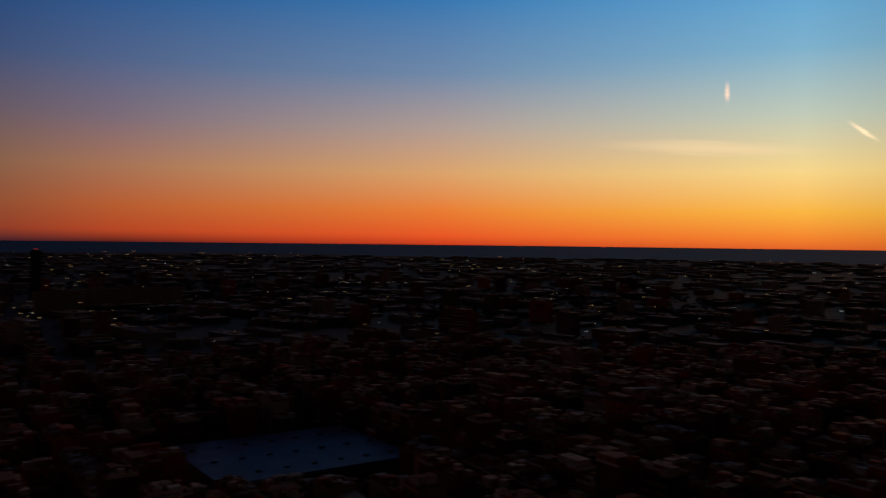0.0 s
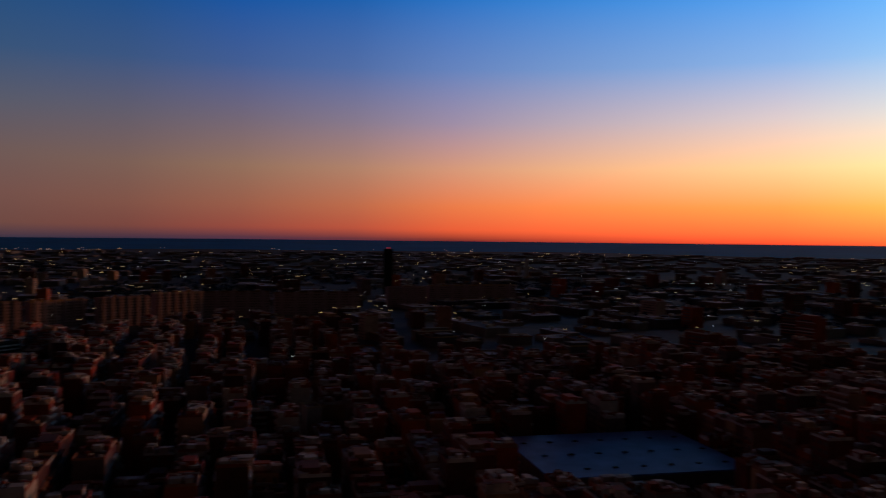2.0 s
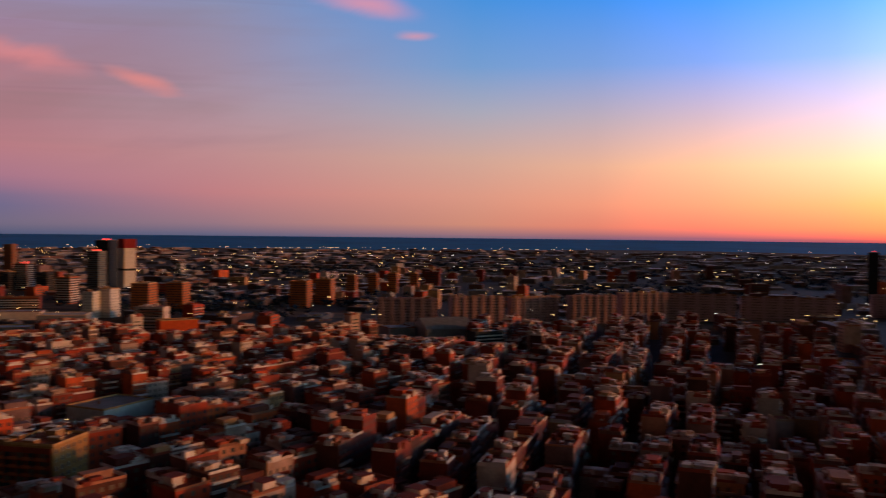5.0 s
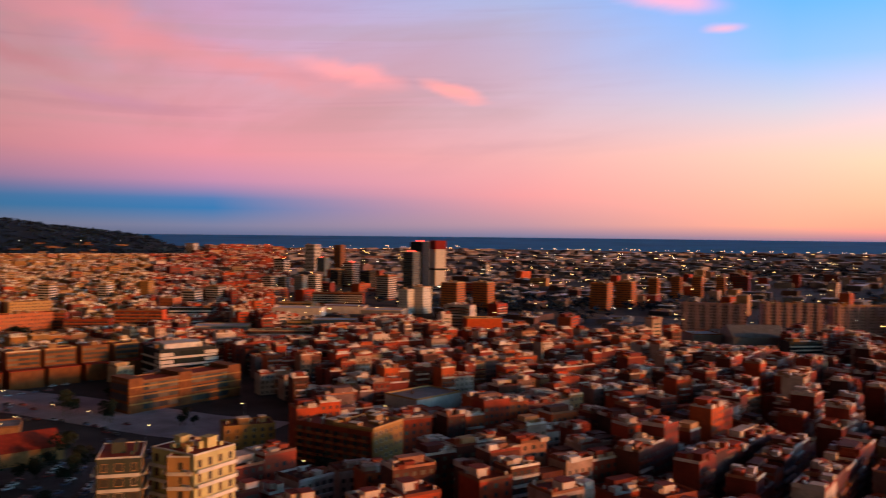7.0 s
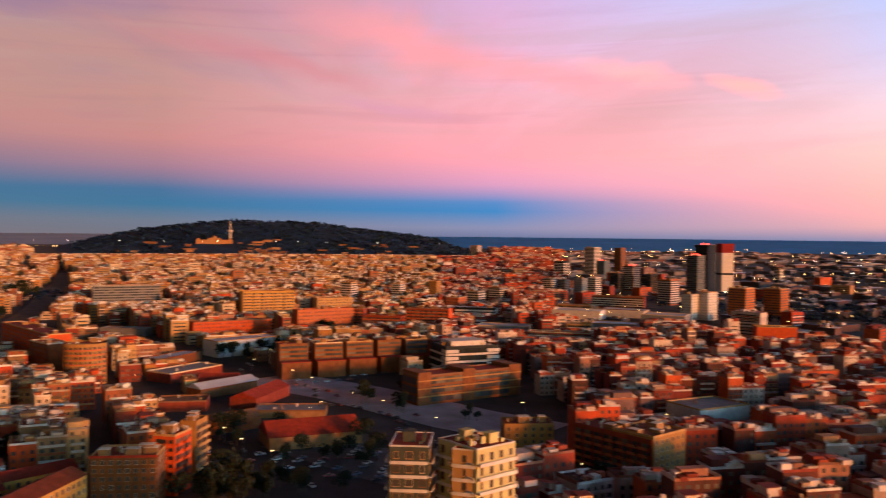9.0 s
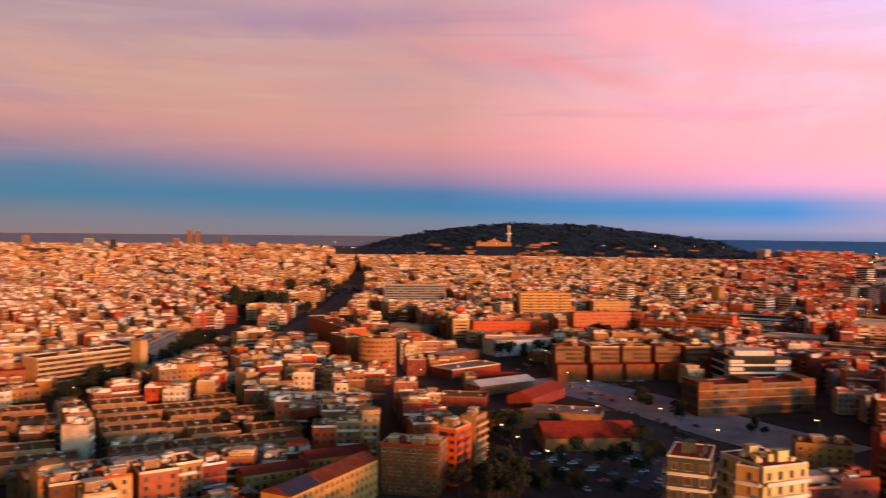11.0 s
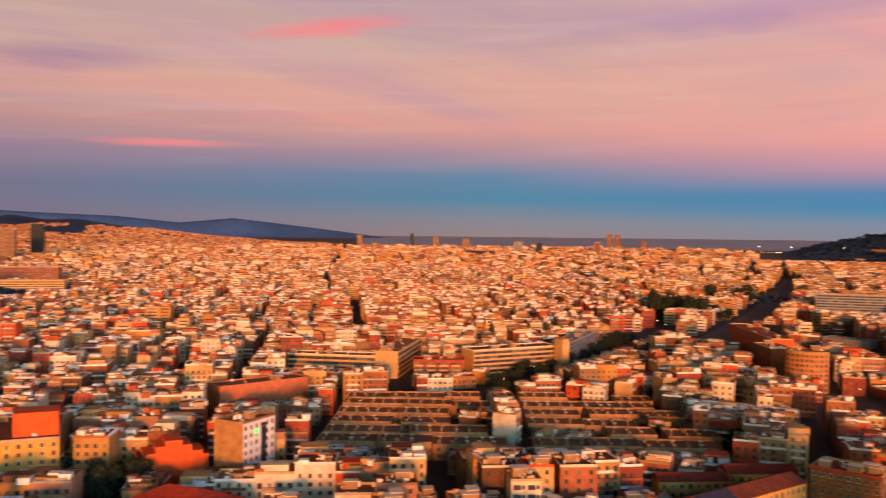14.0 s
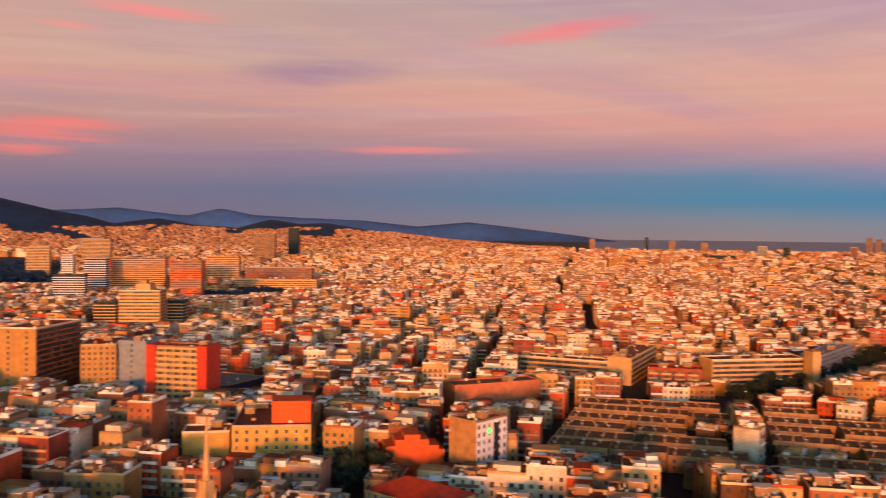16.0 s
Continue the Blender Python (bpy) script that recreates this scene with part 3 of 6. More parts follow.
def building(name, label, x, y, rot, w, d, h, wall="wall", roof="roof", sides=None, floors=None, rail="rail", roof_kind="flat",
             huts=2, clutter=6, group="", category="apartment block", z=None, pitch=3.0, seed=1, hut="hut", ww=1.3, rails=1.0, take=True, split=0, single=False, tilt=0.22, out=None, show=0.3):
    """A block of flats or offices: walls, roof, windows and balconies storey by storey, huts and clutter on the roof."""
    rng = random.Random(seed)
    sides = {"f": "grid", "b": "grid"} if sides is None else sides
    floors = floors or max(1, round((h - 1.0) / 3.1))
    fh = (h - 1.0) / floors
    z = rise(math.hypot(x, y)) if z is None else z
    near = single or math.hypot(x, y) < 470
    body = new(name, Shape().box(-w / 2, -d / 2, -3, w / 2, d / 2, h).mesh(name, wall))
    body.matrix_basis = pose(x, y, z, 0, 0, rot)
    tagged(body, label, category, group)
    if take:
        claim(x, y, rot, w, d)
        watch(x, y, rot, w, d, h, show)
    top = Shape()
    if roof_kind == "flat":
        top.box(-w / 2 + 0.25, -d / 2 + 0.25, h, w / 2 - 0.25, d / 2 - 0.25, h + 0.12)
        part("roof_terrace", top, roof, body)
        edge = Shape()
        high = floors > 14
        parapet(edge, w, d, h, 0.35 if high else 0.9)
        part("parapet", edge, rail if high else wall if wall in ("dark", "green_glass", "lime") else rail if rail in ("rail_west", "sand") else "rail" if seed % 3 else wall, body)
    else:
        hip_roof(top, w, d, h, min(w, d) * tilt, gable=roof_kind == "gable")
        part("roof", top, roof, body)
    panes, slabs = Shape(), Shape()
    for i in range(floors):
        zf = 0.6 + i * fh
        for side, mode in sides.items():
            L = w if side in "fb" else d
            for a, b, z0, z1 in openings(mode, L, zf, fh, rng, pitch, ww):
                if take and near and mode in ("grid", "band"):
                    ob = new("window", window_mesh(b - a, z1 - z0, "rail"))
                    ob.parent = body
                    ob.matrix_basis = Matrix.Translation(spot(side, w, d, (a + b) / 2, 0, z0)) @ pose(0, 0, 0, 0, 0, TURNED[side])
                else:
                    panes.poly([spot(side, w, d, u, 0.05, q) for u, q in ((a, z0), (b, z0), (b, z1), (a, z1))])
            if i and mode in ("balcony", "ribbon", "band"):
                reach = out or (1.2 if mode == "balcony" else 0.6)
                n = split if mode == "balcony" else 0
                spans = [(-L / 2 + 0.4 + k * (L - 0.8) / n, -L / 2 + 0.4 + (k + 0.72) * (L - 0.8) / n) for k in range(n)] or [(-L / 2 + 0.2, L / 2 - 0.2)]
                for a, b in spans:
                    if take:
                        key = ("balcony", round(b - a, 1), reach, rails, rail)
                        if key not in shared:
                            one = Shape()
                            balcony_shape(one, -(b - a) / 2, (b - a) / 2, reach, rails, lambda u, o, q: (u, -o, q))
                            shared[key] = one.mesh("balcony", rail)
                        ob = new("balcony", shared[key])
                        ob.parent = body
                        ob.matrix_basis = Matrix.Translation(spot(side, w, d, (a + b) / 2, 0, zf)) @ pose(0, 0, 0, 0, 0, TURNED[side])
                    else:
                        balcony_shape(slabs, a, b, reach, rails, lambda u, o, q, side=side, zf=zf: spot(side, w, d, u, o, zf + q))
    if panes.f:
        tagged(part("window_panes", panes, "glass_dark" if wall in ("dark", "green_glass") else "glass", body), kind="stuff")
    if slabs.f:
        tagged(part("balconies", slabs, rail, body), kind="stuff")
    if roof_kind == "flat":
        for i in range(huts):
            hw, hd, hh = rng.uniform(2.6, max(2.7, min(5.5, w * 0.5))), rng.uniform(2.6, max(2.7, min(5, d * 0.45))), rng.uniform(2.3, 3.2)
            if hut in ("lime", "olive"):
                hw, hd, hh = 2.6, 2.2, 2.3
            hx, hy = rng.uniform(-w / 2 + hw / 2 + 0.4, w / 2 - hw / 2 - 0.4), rng.uniform(-d / 2 + hd / 2 + 0.4, d / 2 - hd / 2 - 0.4)
            s = Shape().box(hx - hw / 2, hy - hd / 2, h + 0.1, hx + hw / 2, hy + hd / 2, h + hh)
            s.box(hx - hw / 2 - 0.2, hy - hd / 2 - 0.2, h + hh, hx + hw / 2 + 0.2, hy + hd / 2 + 0.2, h + hh + 0.15)
            part("stair_hut", s, hut, body)
        if clutter:
            s = Shape()
            for i in range(clutter):
                kx, ky = rng.uniform(-w / 2 + 1, w / 2 - 1), rng.uniform(-d / 2 + 1, d / 2 - 1)
                a, b, c = rng.uniform(0.4, 1.6), rng.uniform(0.4, 1.3), rng.uniform(0.7, 2.0)
                s.box(kx - a / 2, ky - b / 2, h + 0.1, kx + a / 2, ky + b / 2, h + c)
            tagged(part("roof_clutter", s, hut, body), kind="stuff")
    return body


def bow_front(body, w, d, h, bulge, wall, band, n=9):
    """A rounded front before a block, with a curved balcony and panes on each storey."""
    def arc(out):
        return [(-w / 2 + w * i / n, -d / 2 - (bulge + out) * math.sin(math.pi * i / n) ** 0.6 - (out * 0.3 if 0 < i < n else 0)) for i in range(n + 1)]
    back = [(w / 2, -d / 2 + 0.3), (-w / 2, -d / 2 + 0.3)]
    part("bow_front", Shape().prism(arc(0) + back, -2, h + 0.9), wall, body, "rounded corner front")
    floors = max(2, round(h / 3.1))
    panes, a = Shape(), arc(0.06)
    for f in range(floors):
        z = 0.8 + f * (h - 1) / floors
        for i in range(n):
            (x0, y0), (x1, y1) = a[i], a[i + 1]
            panes.poly([(x0 + (x1 - x0) * k, y0 + (y1 - y0) * k, q) for k, q in ((0.22, z + 0.3), (0.78, z + 0.3), (0.78, z + 2.2), (0.22, z + 2.2))])
        if f:
            part("balcony", Shape().prism(arc(0.7) + back, z - 0.25, z + 0.62), band, body)
    tagged(part("window_panes", panes, "glass", body), kind="stuff")


b = building("apartment_slab", "tall tan apartment slab with dark balconied long side", -77.2, -551.7, -128.8, 48.7, 22, 43.6, wall="tan", roof="red_roof", sides={'f':'balcony','l':'grid','r':'grid'}, seed=1, rail='brown',pitch=7)
# flat dark panel on the wall stands in for shade on the balcony side
part("recess", Shape().box(-48.7 / 2 + 1.2, -22 / 2 - 0.03, 2, 48.7 / 2 - 1.2, -22 / 2 + 0.2, 43.6 - 0.8), "dark", b, "flat dark panel painting the shade behind the balconies")
building("apartment_slab", "tan gabled apartment slab with a red roof", -108.0, -533.2, 159.6, 19.2, 35, 33.6, wall="tan", roof="red_roof", sides={'f':'grid','r':'balcony'}, seed=2)
building("apartment_slab", "pale blue-grey apartment slab", -126.1, -519.0, 139.2, 17.7, 22, 35.1, wall="grey", roof="grey_roof", sides={'f':'grid'}, seed=3, pitch=9)
b = building("apartment_slab", "tall slab with red end walls and cream balconies", -135.3, -463.4, 135.5, 34.2, 14, 37.5, wall="cream", roof="red_roof", sides={'f':'balcony','b':'grid'}, seed=4, rail='cream')
for u in (-1, 1):
    part("end_wall", Shape().box(min(u * (34.2 / 2 + 0.5), u * (34.2 / 2 - 5)), -14 / 2 - 1.6, 0, max(u * (34.2 / 2 + 0.5), u * (34.2 / 2 - 5)), 14 / 2 + 0.3, 37.5 + 1.2), "red", b, "red painted end wall")
b = building("apartment_tower", "tall cream apartment tower", -200.7, -818.5, 151.7, 36.9, 25, 44.0, wall="tan", roof="roof", sides={'f':'ribbon','r':'ribbon','l':'grid'}, seed=5, rail='cream', rails=1.3)
part("core", Shape().box(-36.9 * 0.12, -25 / 2 + 3, 0, 36.9 * 0.24, 25 / 2 - 3, 42.0 + 8.5), "cream", b, "taller cream stair core")
part("core_top", Shape().box(-36.9 * 0.04, -25 / 2 + 5, 42.0 + 8.5, 36.9 * 0.14, 4, 42.0 + 12), "tan", b, "plant room on the roof")
building("apartment_tower", "white apartment tower with striped balconies", -203.6, -1209.8, 153.9, 40.3, 14, 39.8, wall="dark", roof="grey_roof", sides={'f':'ribbon','r':'ribbon','l':'ribbon'}, seed=6, rail='white',huts=1)
building("apartment_tower", "tall white striped apartment tower", -250.1, -1281.5, 154.5, 30.5, 16, 58.1, wall="dark", roof="grey_roof", sides={'f':'ribbon','r':'ribbon','l':'ribbon'}, seed=7, rail='white',huts=1)
building("office_block", "dark office block with pale floor bands", -179.4, -866.6, 152.0, 20.9, 20, 30.7, wall="dark", roof="grey_roof", sides={'f':'ribbon','r':'ribbon'}, seed=8, rail='cream')
building("office_block", "dark office block with pale floor bands", -237.7, -846.0, 152.0, 21.4, 20, 31.3, wall="dark", roof="grey_roof", sides={'f':'ribbon','r':'ribbon'}, seed=9, rail='cream')
building("apartment_block", "plain ochre-yellow apartment block", -113.4, -354.1, 156.7, 18.8, 14, 16.4, wall="ochre", roof="roof", sides={'r':'grid'}, seed=10, huts=1,clutter=3)
b = building("apartment_block", "yellow apartment block with pale windows and side balconies", -141.7, -348.4, 153.4, 31.8, 45, 20.3, wall="ochre", roof="roof", sides={'f':'grid','r':'balcony'}, seed=11, rail='cream',huts=2,pitch=3.6)
part("roof_block", Shape().box(-0.5, -16, 20.3, 15.4, -3, 20.3 + 9.2), "rust", b, "orange-red block rising above the roof")
b = building("apartment_block", "apartment block with a stepped orange end wall", -181.3, -301.7, 156.0, 26.0, 16, 11.4, wall="rust", roof="red_roof", sides={'b':'grid'}, seed=12, huts=0,clutter=2)
for k, hh in ((0.42, 2.5), (0.26, 5), (0.12, 7)):
    part("stepped_gable", Shape().box(-26.0 * k, -16 / 2 - 0.05 * hh / 10, 11.4, 26.0 * k, 16 / 2 - 4 + hh * 0.1, 11.4 + hh), "rust", b, "stepped orange end wall")
building("market_hall", "low dark purple hall with a flat grey sheet roof", -175.8, -515.9, -149.0, 37.5, 34, 8.0, wall="purple", roof="grey_roof", sides={}, seed=13, huts=0,clutter=3,category='hall')
b = building("apartment_block", "white apartment block with dark window column", -199.8, -279.0, -165.5, 19.2, 14, 26.1, wall="white", roof="roof", sides={'f':'grid','r':'grid'}, seed=14, huts=2)
part("side_wall", Shape().box(-19.2 / 2 - 0.12, -14 / 2 - 0.1, 0, -19.2 / 2, 14 / 2, 26.1 + 0.9), "sand", b, "olive-brown side wall")
part("window_column", Shape().box(1.2, -14 / 2 - 0.08, 1, 4.4, -14 / 2, 26.1 - 1.5), "dark", b, "dark column of windows")
part("sign", Shape().box(-3.1, -14 / 2 - 0.5, 26.1 - 4.4, -0.9, -14 / 2 - 0.2, 26.1 - 3.6, 0, True).box(-2.4, -14 / 2 - 0.5, 26.1 - 5.1, -1.6, -14 / 2 - 0.2, 26.1 - 2.9, 0, True), "lamp_green", b, "lit green cross sign")
building("apartment_block", "long salmon-pink apartment block", -289.8, -391.9, 171.3, 53.9, 16, 15.6, wall="salmon", roof="roof", sides={'b':'grid'}, seed=15)
building("apartment_block", "long cream block with ribbon balconies", -396.0, -449.0, 122.3, 63.1, 16, 14.2, wall="cream", roof="roof", sides={'f':'ribbon'}, seed=16, rail='cream',huts=3,clutter=10)
building("apartment_block", "long cream block with ribbon balconies on a corner", -443.2, -431.9, -148.8, 79.2, 16, 17.7, wall="cream", roof="roof", sides={'f':'ribbon'}, seed=17, rail='cream',huts=4,clutter=14)
building("apartment_block", "orange brick apartment row with pale balconies", -432.5, -384.1, 131.7, 33.9, 16, 13.6, wall="brick_red", roof="red_roof", sides={'f':'balcony'}, seed=18, rail='cream',huts=3,split=4)
building("apartment_block", "cream apartment block with full-width balconies", -480.5, -360.0, 157.9, 68.4, 18, 19.6, wall="cream", roof="roof", sides={'f':'ribbon'}, seed=19, rail='cream')
building("apartment_tower", "slim blank beige end wall of a tower", -504.1, -332.8, 161.8, 5.8, 9, 25.7, wall="cream", roof="roof", sides={}, seed=20, huts=0,clutter=1)
building("apartment_block", "long grey-green apartment block with ribbon balconies", -573.6, -366.3, -162.6, 80.2, 14, 18.3, wall="grey", roof="grey_roof", sides={'f':'ribbon'}, seed=21, rail='grey',huts=3)
building("office_block", "long low cream building with bands of windows", -523.3, -1290.8, 144.6, 134.1, 20, 20.9, wall="cream", roof="grey_roof", sides={'f':'ribbon'}, seed=22, rail='cream')
building("apartment_block", "brick-red apartment block with small windows", -435.9, -1465.9, 156.0, 60.4, 25, 39.1, wall="brick_red", roof="roof", sides={'f':'grid'}, seed=23)
building("apartment_block", "long brick-red apartment block", -407.2, -1711.5, 175.7, 119.3, 25, 38.7, wall="brick_red", roof="roof", sides={'f':'grid'}, seed=24)
building("office_tower", "dark glass office tower", -1688.8, -3954.5, -179.9, 53.9, 20, 58.7, wall="dark", roof="grey_roof", sides={'f':'strip'}, seed=25, huts=0)
building("office_tower", "grey office tower with vertical bands", -1445.2, -3747.8, 171.1, 77.8, 25, 34.2, wall="grey", roof="grey_roof", sides={'f':'grid'}, seed=26, huts=1)
building("office_tower", "wide grey office tower", -593.9, -3117.8, 166.2, 80.5, 30, 37.2, wall="grey", roof="grey_roof", sides={'f':'grid'}, seed=27, huts=1)
b = building("apartment_block", "brown brick corner block with rows of pale windows", -317.8, -89.1, 91.7, 22.9, 16, 18.7, wall="brown", roof="red_roof", sides={'f': 'grid', 'r': 'grid'}, seed=28, huts=4, clutter=14, pitch=2.7, ww=1.4)
part("cornice", Shape().box(-11.85, -8.4, 18.75, 11.85, -8.02, 19.599999999999998, 0, True), "red", b, "red roof edge")
b = building("apartment_block", "orange corner block with stacked balconies", -332.3, -76.8, 73.0, 8.6, 12.6, 22.3, wall="rust", roof="red_roof", sides={'f': 'balcony', 'r': 'balcony'}, seed=29, rail='rust', huts=3, clutter=12, split=2)
b = building("apartment_block", "tan end block with small windows", -352.5, -73.0, 76.7, 6.6, 11.2, 22.7, wall="tan", roof="roof", sides={'f': 'grid', 'r': 'balcony'}, seed=129, rail='cream', huts=2, clutter=8)
b = building("apartment_block", "yellow building with a steep orange tiled roof", -281.8, -112.4, 166.2, 53.1, 12, 14.0, wall="ochre", roof="roof", sides={'f':'grid','r':'grid'}, seed=30, roof_kind='gable',floors=4)
part("roof_panel", Shape().poly([(-26.9, -6.5, 14.06), (-10, -6.5, 14.06), (-10, -0.1, 16.72), (-26.9, -0.1, 16.72)]), "navy", b, "dark blue panels on the roof end")
building("hall", "long yellow building with a red tiled roof", -296.9, -138.9, 135.4, 25.8, 10, 10.0, wall="ochre", roof="red_roof", sides={'f':'grid'}, seed=31, roof_kind='gable',category='shed')
building("hall", "yellow building under a red pitched roof", -321.2, -123.3, 134.0, 26.4, 11, 11.0, wall="ochre", roof="red_roof", sides={'f':'grid'}, seed=32, roof_kind='gable',category='shed')
building("workshop", "low white-roofed station shed", -530.5, -92.8, 138.6, 43.0, 14, 6.0, wall="brown", roof="white_roof", sides={}, seed=33, roof_kind='gable',category='shed')
building("workshop", "small shed with red sheet roof", -504.5, -66.4, 161.5, 44.8, 16, 6.0, wall="brick", roof="red_roof", sides={}, seed=34, roof_kind='gable',category='shed')
building("workshop", "low grey-white workshop by the tracks", -588.0, -127.8, 145.0, 45.9, 22, 6.0, wall="brick", roof="grey_roof", sides={}, seed=35, huts=0,clutter=3,category='shed')
building("workshop", "small white depot by the tracks", -649.7, -150.5, 153.2, 44.8, 16, 6.0, wall="brown", roof="white_roof", sides={}, seed=36, huts=0,clutter=3,category='shed')
building("workshop", "low brown brick workshop shed", -433.5, -73.7, 125.6, 30.3, 14, 6.0, wall="brown", roof="brown_roof", sides={}, seed=37, roof_kind='gable',category='shed')
building("workshop", "low dark sheet-roofed depot", -828.2, -234.4, 76.9, 45.2, 18, 6.0, wall="grey", roof="grey_roof", sides={}, seed=39, huts=0,clutter=3,category='shed')
building("hall", "plain orange brick hall", -760.7, 367.2, 79.5, 35.8, 16, 15.6, wall="rust", roof="roof", sides={}, seed=41, huts=0,clutter=3,category='shed')
b = building("apartment_tower", "rounded brown-orange apartment tower with banded balconies", -570.4, -187.7, 107.5, 25.4, 16, 25.5, wall="tan", roof="red_roof", sides={'r':'grid'}, seed=45, rail='salmon')
bow_front(b, 25.4, 16, 25.5, 6.0, "tan", "salmon", 9)
building("apartment_tower", "brown apartment tower with narrow windows", -594.5, -219.5, 44.1, 27.0, 14, 23.2, wall="brown", roof="red_roof", sides={'f':'grid'}, seed=46)
building("apartment_slab", "row of orange brick apartment slabs", -662.6, -255.0, 38.7, 104.9, 16, 24.8, wall="rust", roof="red_roof", sides={'f':'grid','r':'blank'}, seed=47)
b = building("office_block", "office block with white horizontal louvres", -598.8, 62.4, 107.6, 39.1, 30, 21.0, wall="dark", roof="grey_roof", sides={'f':'ribbon','r':'ribbon','l':'ribbon'}, seed=48, rail='white',huts=4,clutter=10,floors=4,rails=1.3)
for u in (-1, 1):
    for k in range(4):
        part("corner_band", Shape().box(u * (39.1 / 2 - 4) - 4.6, -30 / 2 - 1.1, 3 + k * 21.0 / 4.4, u * (39.1 / 2 - 4) + 4.6, -30 / 2 + 7, 5.2 + k * 21.0 / 4.4, 0, True), "white", b, "white corner band")
part("roof_storey", Shape().box(-39.1 / 3, -30 / 4, 21.0, 39.1 / 3, 30 / 3, 21.0 + 3.4), "white", b, "set-back white roof storey")
building("apartment_block", "low house under a broad red tiled roof", -150.5, -243.5, 108.6, 31.3, 20, 13.0, wall="cream", roof="red_roof", sides={'f':'grid'}, seed=49, roof_kind='hip')
b = building("factory", "long low ochre-brown brick factory with banded walls", -513.3, 52.8, 118.3, 74.0, 18, 16.5, wall="brown", roof="red_roof", sides={'f':'strip','r':'strip','l':'strip'}, seed=50, huts=0,clutter=0,floors=3,category='factory')
for u in (-0.44, -0.02, 0.44):
    part("stair_block", Shape().box(u * 74.0 - 4.2, -18 / 2 - 0.5, -2, u * 74.0 + 4.2, 18 / 2 + 0.2, 16.5 + 2.6), "brown", b, "raised ochre stair block")
for k in range(3):
    part("ledge", Shape().box(-74.0 / 2 - 0.2, -18 / 2 - 0.9, 4.6 + k * 16.5 / 3.6, 74.0 / 2 + 0.2, -18 / 2, 5.3 + k * 16.5 / 3.6, 0, True), "tan", b, "projecting brick ledge")
building("apartment_tower", "tall cream and green apartment tower with white floor bands", -190.8, 23.0, 125.5, 11.6, 13, 53.0, wall="lime", roof="red_roof", sides={'f':'band','r':'band','l':'band','b':'band'}, seed=51, rail='white',huts=2,hut='lime',floors=17,rails=0.62,out=1.0,pitch=2.6,ww=1.0)
building("apartment_tower", "peach-cream wing of a tall tower with white floor bands", -191.2, 22.4, 68.7, 5.5, 16, 52.6, wall="cream", roof="red_roof", sides={'f':'band','l':'band','r':'band'}, seed=52, rail='white',huts=0,floors=17,rails=0.62,out=1.0,pitch=2.6,ww=1.0)
building("apartment_tower", "tall grey-green apartment tower with white floor bands", -192.2, 8.5, 81.8, 8.7, 13, 53.0, wall="olive", roof="red_roof", sides={'f':'band','r':'band','l':'band','b':'band'}, seed=53, rail='white',huts=1,hut='olive',floors=17,rails=0.55,out=1.0,pitch=2.4,ww=1.6)
building("apartment_block", "yellow-orange apartment block with small windows", -378.4, 68.3, 88.6, 22.0, 14, 15.0, wall="tan", roof="roof", sides={'f':'grid','l':'grid','r':'grid'}, seed=54, huts=2,clutter=8)
building("workshop", "low sheds with red sheet roofs", -408.0, -30.5, 108.9, 43.7, 25, 6.0, wall="sand", roof="red_roof", sides={}, seed=55, roof_kind='gable',category='shed')
building("workshop", "low brick workshop under a brown roof", -484.7, -106.4, 96.4, 26.7, 18, 5.3, wall="brick", roof="brown_roof", sides={}, seed=500, huts=0, clutter=5, roof_kind="flat", category="shed")
building("workshop", "broad low shed with a grey sheet roof", -467.9, -45.0, 89.5, 37.6, 18, 3.5, wall="sand", roof="grey_roof", sides={}, seed=695, huts=0, clutter=5, roof_kind="flat", category="shed")
building("workshop", "tan shed with a red roof", -558.1, -100.0, 94.2, 24.6, 18, 3.9, wall="sand", roof="red_roof", sides={}, seed=582, huts=0, clutter=5, roof_kind="gable", category="shed")
building("apartment_slab", "red-orange brick apartment slab", -798.2, -132.2, 115.4, 72.5, 14, 16.8, wall="rust", roof="red_roof", sides={'f':'grid'}, seed=56)
building("apartment_slab", "ochre-orange apartment slab", -834.9, -50.7, 117.4, 58.2, 14, 24.1, wall="salmon", roof="roof", sides={'f':'grid'}, seed=57)
building("station_hall", "low white hall with a long flat roof", -703.5, -107.4, 130.8, 58.4, 22, 12.3, wall="white", roof="white_roof", sides={}, seed=59, huts=0,category='hall')
b = building("brick_block", "ochre brick block stepping down in two terraces", -593.7, -57.2, 107.4, 19.5, 14, 22.1, wall="brown", roof="red_roof", sides={'f':'strip'}, seed=60, huts=1,clutter=2,rail='tan',group='row of brick blocks')
part("lower_terrace", Shape().box(-19.5 / 2, -14 / 2 - 9, -2, 19.5 / 2, -14 / 2, 22.1 * 0.5), "brown", b)
part("lower_roof", Shape().box(-19.5 / 2 - 0.3, -14 / 2 - 9.3, 22.1 * 0.5, 19.5 / 2 + 0.3, -14 / 2, 22.1 * 0.5 + 0.5), "red_roof", b)
b = building("brick_block", "ochre brick block stepping down in two terraces", -603.3, -34.1, 107.4, 19.7, 14, 21.8, wall="brown", roof="red_roof", sides={'f':'strip'}, seed=61, huts=1,clutter=2,rail='tan',group='row of brick blocks')
part("lower_terrace", Shape().box(-19.7 / 2, -14 / 2 - 9, -2, 19.7 / 2, -14 / 2, 21.8 * 0.5), "brown", b)
